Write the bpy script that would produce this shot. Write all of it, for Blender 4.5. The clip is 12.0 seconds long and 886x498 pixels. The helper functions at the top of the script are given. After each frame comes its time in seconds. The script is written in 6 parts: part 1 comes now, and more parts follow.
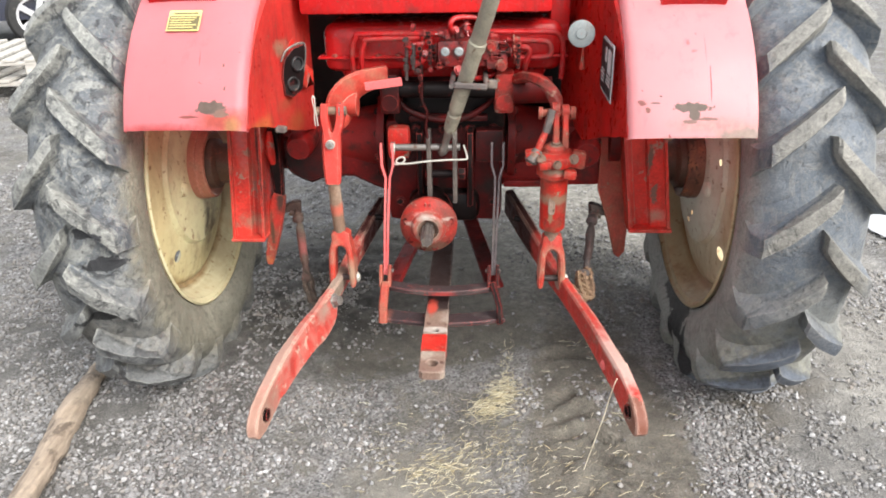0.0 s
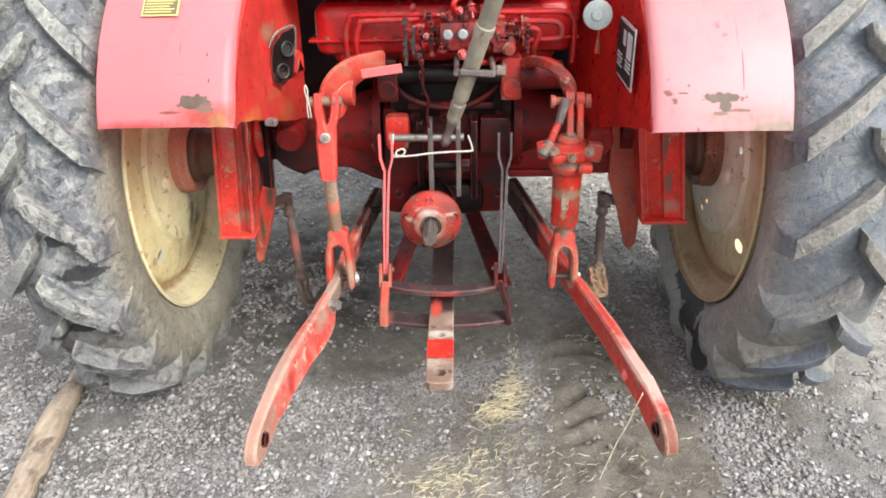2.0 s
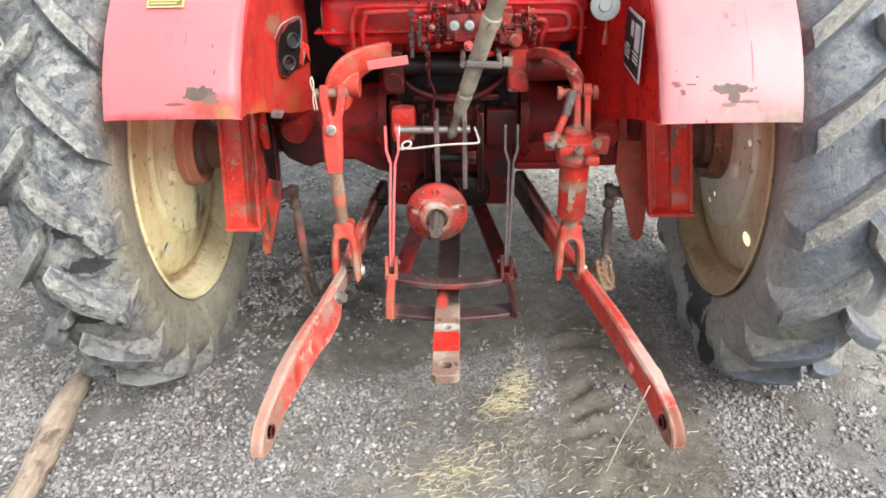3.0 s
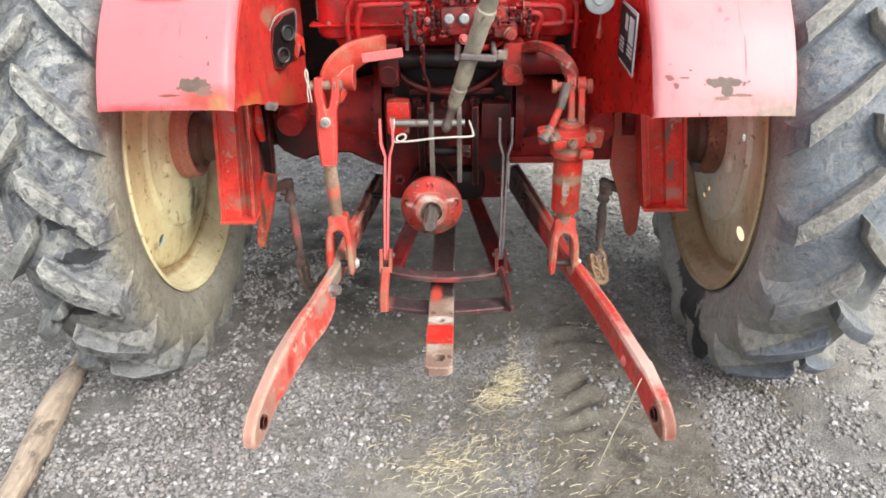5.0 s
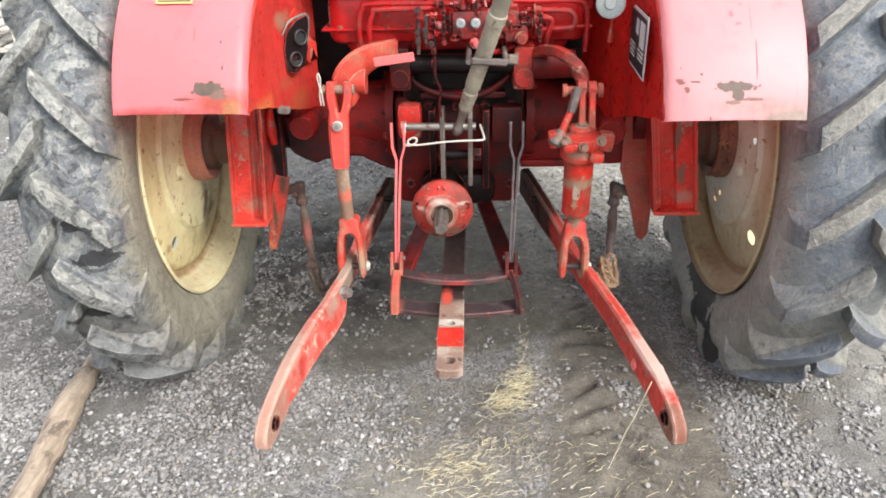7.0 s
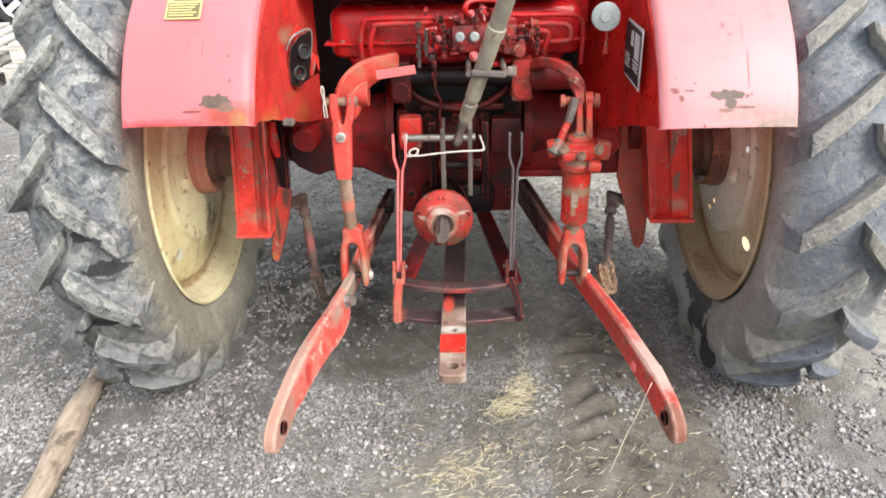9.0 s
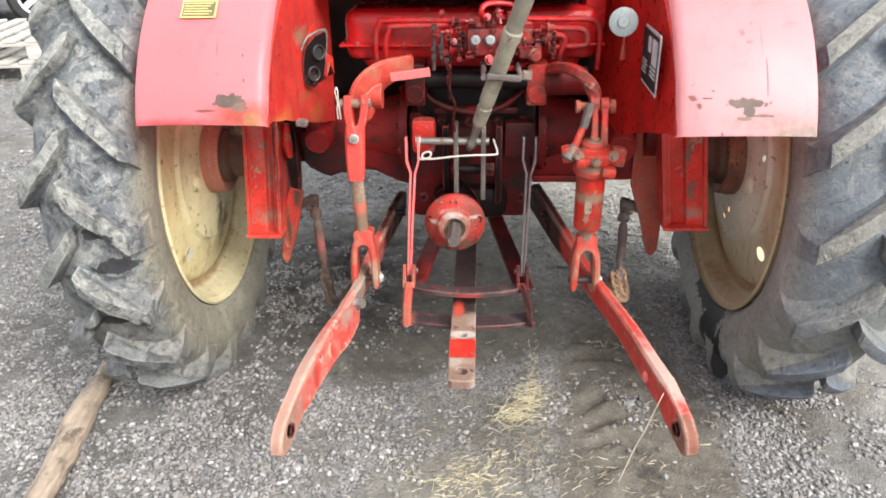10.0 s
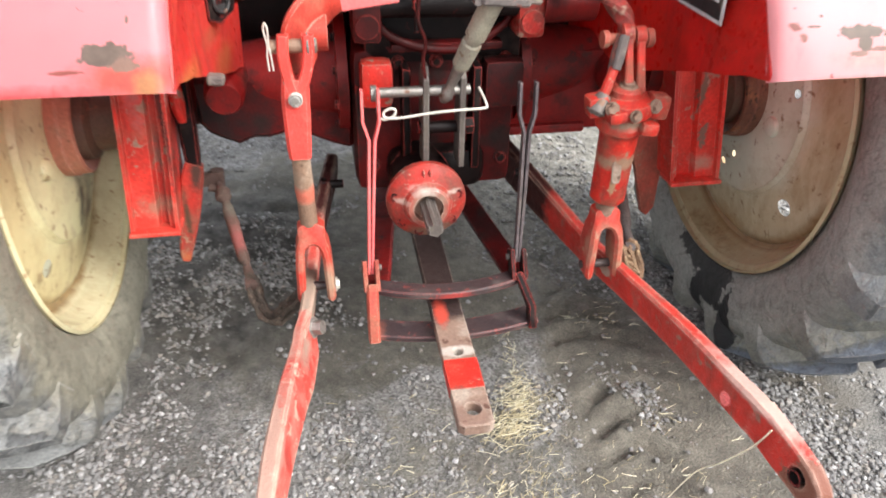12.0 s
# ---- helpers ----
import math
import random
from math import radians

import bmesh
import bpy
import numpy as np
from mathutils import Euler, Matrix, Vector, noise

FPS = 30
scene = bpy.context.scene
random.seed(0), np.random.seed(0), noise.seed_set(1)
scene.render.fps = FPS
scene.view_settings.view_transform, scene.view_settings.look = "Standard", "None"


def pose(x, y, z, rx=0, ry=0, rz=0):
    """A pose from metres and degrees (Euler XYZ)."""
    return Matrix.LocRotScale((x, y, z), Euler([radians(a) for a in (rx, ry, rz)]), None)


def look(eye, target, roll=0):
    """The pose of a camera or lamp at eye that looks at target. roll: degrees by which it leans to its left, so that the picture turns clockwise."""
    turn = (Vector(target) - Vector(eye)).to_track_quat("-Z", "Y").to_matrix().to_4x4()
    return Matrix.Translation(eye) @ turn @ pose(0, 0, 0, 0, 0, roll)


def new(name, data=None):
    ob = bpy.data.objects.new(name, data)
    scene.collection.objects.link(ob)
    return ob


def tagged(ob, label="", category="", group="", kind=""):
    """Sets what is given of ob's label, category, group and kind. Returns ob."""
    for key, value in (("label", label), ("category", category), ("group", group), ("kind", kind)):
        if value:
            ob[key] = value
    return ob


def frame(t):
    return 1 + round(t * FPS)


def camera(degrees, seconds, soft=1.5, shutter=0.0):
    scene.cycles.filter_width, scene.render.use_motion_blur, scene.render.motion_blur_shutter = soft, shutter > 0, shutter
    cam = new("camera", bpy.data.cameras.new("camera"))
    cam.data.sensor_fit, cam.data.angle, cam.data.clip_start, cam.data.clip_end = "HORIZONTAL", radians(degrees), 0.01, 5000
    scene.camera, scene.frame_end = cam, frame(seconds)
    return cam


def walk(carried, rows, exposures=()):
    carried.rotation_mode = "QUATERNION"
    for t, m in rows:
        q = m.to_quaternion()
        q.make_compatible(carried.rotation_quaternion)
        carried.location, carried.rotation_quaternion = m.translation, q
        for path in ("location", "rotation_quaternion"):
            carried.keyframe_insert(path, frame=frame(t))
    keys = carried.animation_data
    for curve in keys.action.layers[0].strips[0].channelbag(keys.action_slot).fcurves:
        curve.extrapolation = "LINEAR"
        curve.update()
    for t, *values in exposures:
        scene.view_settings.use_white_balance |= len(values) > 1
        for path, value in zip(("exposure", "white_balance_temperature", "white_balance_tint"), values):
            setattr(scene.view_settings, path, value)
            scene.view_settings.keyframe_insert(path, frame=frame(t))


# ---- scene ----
cam = camera(62.0, 12.0, soft=1.8, shutter=0.4)
PATH = [
    (0, (0.121, -1.858, 1.199), (0.026, -0.035, 0.381), -1.1),
    (0.5, (0.109, -1.79, 1.204), (0.001, 0.015, 0.351), -1.2),
    (1, (0.063, -1.749, 1.214), (0.008, 0.059, 0.362), -2.0),
    (1.5, (0.053, -1.726, 1.215), (0.017, 0.071, 0.338), -1.4),
    (2, (0.066, -1.721, 1.215), (0.017, 0.066, 0.317), -1.3),
    (2.5, (0.069, -1.718, 1.215), (0.009, 0.064, 0.308), -1.4),
    (3, (0.066, -1.718, 1.211), (0.0, 0.06, 0.298), -1.5),
    (5, (0.076, -1.724, 1.204), (0.014, 0.05, 0.284), -1.2),
    (5.5, (0.072, -1.724, 1.206), (-0.002, 0.048, 0.283), -1.2),
    (6, (0.074, -1.726, 1.207), (-0.008, 0.046, 0.283), -1.4),
    (6.5, (0.073, -1.728, 1.207), (-0.015, 0.045, 0.285), -1.5),
    (7, (0.073, -1.731, 1.207), (-0.014, 0.047, 0.295), -1.4),
    (9, (0.058, -1.77, 1.204), (-0.014, 0.029, 0.333), -1.7),
    (9.5, (0.066, -1.785, 1.203), (-0.015, 0.018, 0.34), -0.8),
    (10, (0.053, -1.758, 1.202), (-0.044, 0.043, 0.338), -0.9),
    (10.5, (0.039, -1.735, 1.201), (-0.026, 0.058, 0.318), -0.5),
    (11, (-0.017, -1.701, 1.187), (0.0, 0.076, 0.271), -0.5),
    (11.5, (-0.105, -1.552, 1.166), (0.02, 0.199, 0.208), -0.3),
    (11.6, (-0.116, -1.494, 1.161), (0.032, 0.25, 0.194), -1.0),
    (12, (-0.183, -1.287, 1.123), (0.112, 0.382, 0.062), 0.8),
]
walk(cam, [(t, look(eye, target, roll)) for t, eye, target, roll in PATH], exposures=[(0, 1.22), (1, 1.31), (10.5, 1.31), (12, 1.47)])

# ---- world and light: a bright overcast sky ----
world = bpy.data.worlds.new("overcast_sky")
scene.world = world
world.use_nodes = True
wn = world.node_tree
wn.nodes.clear()
sky = wn.nodes.new("ShaderNodeTexSky")
sky.sky_type = 'NISHITA'
sky.sun_disc = False
sky.sun_elevation, sky.sun_rotation = radians(38.5), radians(135)
sky.air_density, sky.dust_density, sky.ozone_density = 1.0, 4.0, 1.0
cloud = wn.nodes.new("ShaderNodeMixRGB")
cloud.inputs[0].default_value = 0.75
cloud.inputs[2].default_value = (9.0, 9.2, 9.6, 1)
bg = wn.nodes.new("ShaderNodeBackground")
bg.inputs[1].default_value = 0.09
wo = wn.nodes.new("ShaderNodeOutputWorld")
wn.links.new(sky.outputs[0], cloud.inputs[1])
wn.links.new(cloud.outputs[0], bg.inputs[0])
wn.links.new(bg.outputs[0], wo.inputs[0])
sun = new("sun", bpy.data.lights.new("sun", 'SUN'))
sun.data.energy, sun.data.angle, sun.data.color = 2.6, radians(34), (1.0, 0.97, 0.93)
sun.matrix_world = look((3.2, -3.2, 3.6), (0, 0, 0))


# ---- materials ----
def rgb(c):
    return (c[0], c[1], c[2], 1.0)


def shader(name):
    m = bpy.data.materials.new(name)
    m.use_nodes = True
    n = m.node_tree.nodes
    n.clear()
    out = n.new("ShaderNodeOutputMaterial")
    b = n.new("ShaderNodeBsdfPrincipled")
    m.node_tree.links.new(b.outputs[0], out.inputs[0])
    return m, n, m.node_tree.links, b


def noise_fac(n, l, vec, scale, lo, hi, detail=6.0, rough=0.6, stretch=None):
    """A noise between two thresholds, 0 to 1."""
    t = n.new("ShaderNodeTexNoise")
    t.inputs["Scale"].default_value, t.inputs["Detail"].default_value, t.inputs["Roughness"].default_value = scale, detail, rough
    if stretch:
        mp = n.new("ShaderNodeMapping")
        mp.inputs["Scale"].default_value = stretch
        l.new(vec, mp.inputs[0])
        vec = mp.outputs[0]
    l.new(vec, t.inputs["Vector"])
    r = n.new("ShaderNodeMapRange")
    r.inputs[1].default_value, r.inputs[2].default_value = lo, hi
    l.new(t.outputs[0], r.inputs[0])
    return r.outputs[0]


def mixed(n, l, fac, a, b):
    m = n.new("ShaderNodeMixRGB")
    for sock, v in ((0, fac), (1, a), (2, b)):
        if isinstance(v, (int, float)):
            m.inputs[sock].default_value = v
        elif isinstance(v, tuple):
            m.inputs[sock].default_value = rgb(v)
        else:
            l.new(v, m.inputs[sock])
    return m.outputs[0]


def patch(n, l, vec, centre, size, ragged=1.2, scale=0, soft=0.08):
    """A stain of its own shape: 1 inside a ragged ellipsoid round centre."""
    scale = scale or max(40, 0.9 / max(min(size), 0.005))
    mp = n.new("ShaderNodeMapping")
    mp.inputs["Location"].default_value = [-c / q for c, q in zip(centre, size)]
    mp.inputs["Scale"].default_value = [1 / q for q in size]
    l.new(vec, mp.inputs[0])
    ln = n.new("ShaderNodeVectorMath")
    ln.operation = 'LENGTH'
    l.new(mp.outputs[0], ln.inputs[0])
    t = n.new("ShaderNodeTexNoise")
    t.inputs["Scale"].default_value, t.inputs["Detail"].default_value, t.inputs["Roughness"].default_value = scale, 7, 0.68
    l.new(vec, t.inputs["Vector"])
    ad = n.new("ShaderNodeMath")
    ad.operation = 'MULTIPLY_ADD'
    ad.inputs[1].default_value = ragged
    l.new(t.outputs[0], ad.inputs[0])
    l.new(ln.outputs["Value"], ad.inputs[2])
    r = n.new("ShaderNodeMapRange")
    r.inputs[1].default_value, r.inputs[2].default_value = 1.0 + ragged / 2, 1.0 - soft + ragged / 2
    l.new(ad.outputs[0], r.inputs[0])
    return r.outputs[0]


def edge_fac(n, l, vec, radius, lo, hi, patchy):
    """1 on the rubbed edges of a shape, broken up by noise."""
    bev = n.new("ShaderNodeBevel")
    bev.samples = 4
    bev.inputs["Radius"].default_value = radius
    geo = n.new("ShaderNodeNewGeometry")
    dot = n.new("ShaderNodeVectorMath")
    dot.operation = 'DOT_PRODUCT'
    l.new(bev.outputs[0], dot.inputs[0])
    l.new(geo.outputs["Normal"], dot.inputs[1])
    r = n.new("ShaderNodeMapRange")
    r.inputs[1].default_value, r.inputs[2].default_value = 1 - lo, 1 - hi
    l.new(dot.outputs["Value"], r.inputs[0])
    mul = n.new("ShaderNodeMath")
    mul.operation = 'MULTIPLY'
    l.new(r.outputs[0], mul.inputs[0])
    l.new(noise_fac(n, l, vec, patchy, 0.34, 0.56, 5), mul.inputs[1])
    return mul.outputs[0]


def scaled(n, l, fac, k):
    m = n.new("ShaderNodeMath")
    m.operation = 'MULTIPLY'
    m.inputs[1].default_value = k
    l.new(fac, m.inputs[0])
    return m.outputs[0]


def worn(name, base, second, wear=(0.13, 0.07, 0.045), dirt=(0.16, 0.14, 0.11), rough=0.45, metal=0.0,
         chips=0.62, dirty=0.6, scale=1.0, bump=0.15, grease=None, spec=0.4, stains=(), edge=None, speck=0.5, grime=0.0, rim=0.003):
    """Paint or metal with patchy colour, chips down to rust, dirt, and fine relief."""
    m, n, l, b = shader(name)
    vec = n.new("ShaderNodeTexCoord").outputs["Object"]
    col = mixed(n, l, noise_fac(n, l, vec, 7 * scale, 0.35, 0.65), base, second)
    if grease:
        col = mixed(n, l, noise_fac(n, l, vec, 8 * scale, grease[1] - 0.06, grease[1] + 0.22, 8, 0.7), col, grease[0])
    if grime:
        soft = n.new("ShaderNodeMath")
        soft.operation = 'MULTIPLY'
        soft.inputs[1].default_value = grime
        l.new(noise_fac(n, l, vec, 13 * scale, 0.40, 0.72, 9, 0.7), soft.inputs[0])
        col = mixed(n, l, soft.outputs[0], col, (0.055, 0.026, 0.02))
    d = noise_fac(n, l, vec, 16 * scale, dirty, dirty + 0.2, 8)
    col = mixed(n, l, d, col, dirt)
    c = noise_fac(n, l, vec, 30 * scale, chips, chips + 0.035, 7, 0.65)
    col = mixed(n, l, c, col, wear)
    if grime:
        runs = noise_fac(n, l, vec, 34 * scale, 0.52, 0.72, 7, 0.65, (1, 1, 0.16))
        col = mixed(n, l, scaled(n, l, runs, 0.3 + 0.35 * grime), col, (0.07, 0.03, 0.024))
        col = mixed(n, l, noise_fac(n, l, vec, 105 * scale, 0.665, 0.69, 4, 0.6), col, wear)
        col = mixed(n, l, scaled(n, l, noise_fac(n, l, vec, 70 * scale, 0.60, 0.66, 6, 0.7), 0.35 * grime), col, tuple(min(0.8, 1.25 * q + 0.1) for q in base))
    fine = noise_fac(n, l, vec, 240 * scale, 0.3, 0.7, 3)
    for st in stains:
        col = mixed(n, l, patch(n, l, vec, st[0], st[1], st[3], soft=st[4] if len(st) > 4 else 0.08), col, mixed(n, l, fine, st[2], tuple(0.75 * q for q in st[2])))
    if edge:
        col = mixed(n, l, edge_fac(n, l, vec, rim, 0.02, 0.14, 30), col, edge)
    grain = n.new("ShaderNodeMixRGB")
    grain.blend_type = 'MULTIPLY'
    grain.inputs[0].default_value = speck
    l.new(col, grain.inputs[1])
    l.new(mixed(n, l, fine, (0.55, 0.55, 0.55), (1.3, 1.3, 1.3)), grain.inputs[2])
    col = grain.outputs[0]
    l.new(col, b.inputs["Base Color"])
    rr = n.new("ShaderNodeMapRange")
    rr.inputs[3].default_value, rr.inputs[4].default_value = rough, min(1.0, rough + 0.35)
    l.new(d, rr.inputs[0])
    ro = n.new("ShaderNodeMath")
    ro.operation = 'MULTIPLY_ADD'
    ro.inputs[1].default_value = 0.22
    l.new(noise_fac(n, l, vec, 45 * scale, 0.3, 0.7, 5), ro.inputs[0])
    l.new(rr.outputs[0], ro.inputs[2])
    so = n.new("ShaderNodeMath")
    so.operation = 'SUBTRACT'
    so.inputs[1].default_value = 0.09
    l.new(ro.outputs[0], so.inputs[0])
    l.new(so.outputs[0], b.inputs["Roughness"])
    b.inputs["Metallic"].default_value = metal
    b.inputs["Specular IOR Level"].default_value = spec
    bp = n.new("ShaderNodeBump")
    bp.inputs["Strength"].default_value, bp.inputs["Distance"].default_value = bump, 0.004
    h = n.new("ShaderNodeMath")
    h.operation = 'SUBTRACT'
    l.new(fine, h.inputs[0])
    l.new(c, h.inputs[1])
    l.new(h.outputs[0], bp.inputs["Height"])
    l.new(bp.outputs[0], b.inputs["Normal"])
    return m


RED = worn("red_paint", (0.6, 0.014, 0.015), (0.44, 0.009, 0.011), dirt=(0.16, 0.018, 0.016), rough=0.2, chips=0.67, dirty=0.58, grime=0.35, speck=0.25)
RED_PIPE = worn("red_pipe_paint", (0.5, 0.012, 0.014), (0.34, 0.008, 0.01), wear=(0.22, 0.1, 0.08), dirt=(0.2, 0.05, 0.04), rough=0.28, chips=0.62, dirty=0.52, grime=0.5, speck=0.25)
VALVE_RED = worn("oily_red_valve", (0.42, 0.01, 0.012), (0.2, 0.006, 0.008), wear=(0.12, 0.05, 0.04), dirt=(0.05, 0.02, 0.018), rough=0.25, chips=0.58, dirty=0.48, grime=0.85, scale=2.0, speck=0.3, spec=0.5)
RED_FADED = worn("faded_red_paint", (0.72, 0.12, 0.12), (0.7, 0.17, 0.16), wear=(0.3, 0.16, 0.13), dirt=(0.5, 0.2, 0.18), rough=0.34, chips=0.72, dirty=0.64, bump=0.05)
RED_WORN = worn("worn_red_paint", (0.66, 0.0324, 0.018), (0.52, 0.018, 0.0144), wear=(0.26, 0.16, 0.12), dirt=(0.24, 0.0858, 0.0594), spec=0.24, rough=0.42, chips=0.6, dirty=0.56, grease=((0.1, 0.03, 0.022), 0.6), edge=(0.3, 0.19, 0.15), grime=0.75)
# greasy colours, darkened further to stand for shade in the recess
RED_GREASY_SHADED = worn("greasy_shaded_red_paint", (0.125, 0.006, 0.006), (0.035, 0.003, 0.003), wear=(0.26, 0.022, 0.018), dirt=(0.022, 0.013, 0.012), rough=0.42, chips=0.68, dirty=0.52, grease=((0.012, 0.006, 0.006), 0.44), spec=0.17, edge=(0.24, 0.03, 0.025))
BLACK_GREASE_SHADED = worn("greasy_shaded_iron", (0.010, 0.006, 0.006), (0.006, 0.004, 0.004), wear=(0.09, 0.015, 0.014), dirt=(0.04, 0.026, 0.022), rough=0.42, chips=0.63, dirty=0.56, spec=0.15, edge=(0.42, 0.06, 0.05), rim=0.004)
STEEL = worn("bare_steel", (0.35, 0.34, 0.32), (0.24, 0.22, 0.2), rough=0.4, metal=0.7, chips=0.63, dirty=0.55, edge=(0.5, 0.48, 0.45))
RUSTY = worn("rusty_steel", (0.24, 0.15, 0.11), (0.16, 0.095, 0.065), wear=(0.08, 0.04, 0.025), dirt=(0.32, 0.26, 0.21), rough=0.75, chips=0.58, dirty=0.5, bump=0.4)


def wheel_radius(n, l, vec, cy, cz):
    """Distance from the wheel's axis, which runs along x."""
    mp = n.new("ShaderNodeVectorMath")
    mp.operation = 'SUBTRACT'
    mp.inputs[1].default_value = (0, cy, cz)
    l.new(vec, mp.inputs[0])
    fl = n.new("ShaderNodeVectorMath")
    fl.operation = 'MULTIPLY'
    fl.inputs[1].default_value = (0, 1, 1)
    l.new(mp.outputs[0], fl.inputs[0])
    ln = n.new("ShaderNodeVectorMath")
    ln.operation = 'LENGTH'
    l.new(fl.outputs[0], ln.inputs[0])
    return ln.outputs["Value"]


def band(n, l, value, lo, hi, wobble=None, amount=0.0):
    """0 below lo, 1 above hi, with the border frayed by a noise."""
    if wobble:
        a = n.new("ShaderNodeMath")
        a.operation = 'MULTIPLY_ADD'
        a.inputs[1].default_value = amount
        l.new(wobble, a.inputs[0])
        l.new(value, a.inputs[2])
        value, lo, hi = a.outputs[0], lo + amount / 2, hi + amount / 2
    r = n.new("ShaderNodeMapRange")
    r.inputs[1].default_value, r.inputs[2].default_value = lo, hi
    l.new(value, r.inputs[0])
    return r.outputs[0]


def smeared(n, l, vec, scale, lo, hi, twist=1.6, detail=7):
    """Like noise_fac, but drawn out into swirls."""
    t = n.new("ShaderNodeTexNoise")
    t.inputs["Scale"].default_value, t.inputs["Detail"].default_value, t.inputs["Roughness"].default_value = scale, detail, 0.68
    t.inputs["Distortion"].default_value = twist
    l.new(vec, t.inputs["Vector"])
    r = n.new("ShaderNodeMapRange")
    r.inputs[1].default_value, r.inputs[2].default_value = lo, hi
    l.new(t.outputs[0], r.inputs[0])
    return r.outputs[0]


def tyre_rubber(name, gap, gap_dust, face, face_dust, side, smears, cracks, low_face, mud_tone, oil=(), relief=0.6):
    """Weathered rubber: blue-grey between the bars, dusty on the bars' faces above, muddy between them below."""
    m, n, l, b = shader(name)
    vec = n.new("ShaderNodeNewGeometry").outputs["Position"]
    rad = wheel_radius(n, l, vec, 0.12, 0.557)
    sep = n.new("ShaderNodeSeparateXYZ")
    l.new(vec, sep.inputs[0])
    fray = noise_fac(n, l, vec, 38, 0.25, 0.75, 6)
    high = band(n, l, sep.outputs[2], 0.30, 0.52, fray, 0.1)
    dust = smeared(n, l, vec, 15, 0.36, 0.70)
    spots = noise_fac(n, l, vec, 95, 0.42, 0.66, 5, 0.65)
    low = mixed(n, l, noise_fac(n, l, vec, 11, 0.3, 0.7, 6, 0.65), gap, tuple(c * 1.6 for c in gap))
    low = mixed(n, l, scaled(n, l, dust, 0.75), low, gap_dust)
    top = mixed(n, l, dust, face, face_dust)
    top = mixed(n, l, scaled(n, l, spots, 0.5), top, tuple(c * 0.5 for c in face))
    wall = mixed(n, l, smeared(n, l, vec, 9, 0.3, 0.7, 0.6), side, tuple(c * 1.7 for c in side))
    wall = mixed(n, l, scaled(n, l, noise_fac(n, l, vec, 40, 0.5, 0.7, 6, 0.7, (1, 1, 0.25)), 0.5), wall, tuple(c * 1.9 for c in side))
    wall = mixed(n, l, scaled(n, l, smeared(n, l, vec, 26, 0.50, 0.62, 2.4, 8), 0.55), wall, tuple(c * 0.5 for c in side))
    wall = mixed(n, l, scaled(n, l, noise_fac(n, l, vec, 120, 0.52, 0.68, 5, 0.7), 0.45), wall, tuple(c * 1.8 for c in side))
    mud = mixed(n, l, noise_fac(n, l, vec, 48, 0.36, 0.66, 8, 0.7), mud_tone, tuple(c * 0.5 for c in mud_tone))
    floor_ = mixed(n, l, high, mixed(n, l, 0.75, low, mud), low)
    polished = mixed(n, l, scaled(n, l, dust, 0.7), low_face, tuple(c * 1.9 for c in low_face))
    face_ = mixed(n, l, high, polished, top)
    col = mixed(n, l, band(n, l, rad, 0.500, 0.540, fray, 0.04), wall, floor_)
    # bar flanks painted darker by radius, as shade in the corners
    flank_shade = mixed(n, l, 0.55, floor_, tuple(c * 0.45 for c in gap))
    col = mixed(n, l, band(n, l, rad, 0.572, 0.576, fray, 0.004), col, flank_shade)
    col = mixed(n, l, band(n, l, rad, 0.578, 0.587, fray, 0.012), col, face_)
    plain = col
    trodden = mixed(n, l, high, tuple(c * 1.9 for c in low_face), face_dust)
    col = mixed(n, l, scaled(n, l, smeared(n, l, vec, 10, 0.52, 0.60, 2.2), smears), col, trodden)
    col = mixed(n, l, scaled(n, l, smeared(n, l, vec, 31, 0.53, 0.60, 1.8), smears), col, trodden)
    col = mixed(n, l, scaled(n, l, smeared(n, l, vec, 12, 0.51, 0.56, 2.0), cracks * 0.7), col, (0.075, 0.08, 0.086))
    holes = smeared(n, l, vec, 24, 0.56, 0.60, 1.2, 6)
    pits = noise_fac(n, l, vec, 60, 0.60, 0.67, 5, 0.6)
    col = mixed(n, l, scaled(n, l, holes, cracks), col, (0.035, 0.036, 0.04))
    col = mixed(n, l, scaled(n, l, pits, 0.25 + cracks * 0.5), col, (0.045, 0.046, 0.05))
    col = mixed(n, l, band(n, l, rad, 0.505, 0.545, fray, 0.05), plain, col)
    col = mixed(n, l, scaled(n, l, edge_fac(n, l, vec, 0.007, 0.03, 0.2, 25), 0.7), col, tuple(c * 1.15 for c in face_dust))
    for centre, size, colour, ragged in oil:
        col = mixed(n, l, patch(n, l, vec, centre, size, ragged), col, colour)
    fine = noise_fac(n, l, vec, 260, 0.3, 0.7, 3)
    mul = n.new("ShaderNodeMixRGB")
    mul.blend_type = 'MULTIPLY'
    mul.inputs[0].default_value = 0.6
    l.new(col, mul.inputs[1])
    l.new(mixed(n, l, fine, (0.6, 0.6, 0.6), (1.3, 1.3, 1.3)), mul.inputs[2])
    l.new(mul.outputs[0], b.inputs["Base Color"])
    b.inputs["Roughness"].default_value = 0.55
    b.inputs["Specular IOR Level"].default_value = 0.45
    bp = n.new("ShaderNodeBump")
    bp.inputs["Strength"].default_value, bp.inputs["Distance"].default_value = relief, 0.006
    h = n.new("ShaderNodeMath")
    h.operation = 'SUBTRACT'
    l.new(dust, h.inputs[0])
    l.new(pits, h.inputs[1])
    g = n.new("ShaderNodeMath")
    g.operation = 'MULTIPLY_ADD'
    g.inputs[1].default_value = -2.5 * cracks
    l.new(holes, g.inputs[0])
    l.new(h.outputs[0], g.inputs[2])
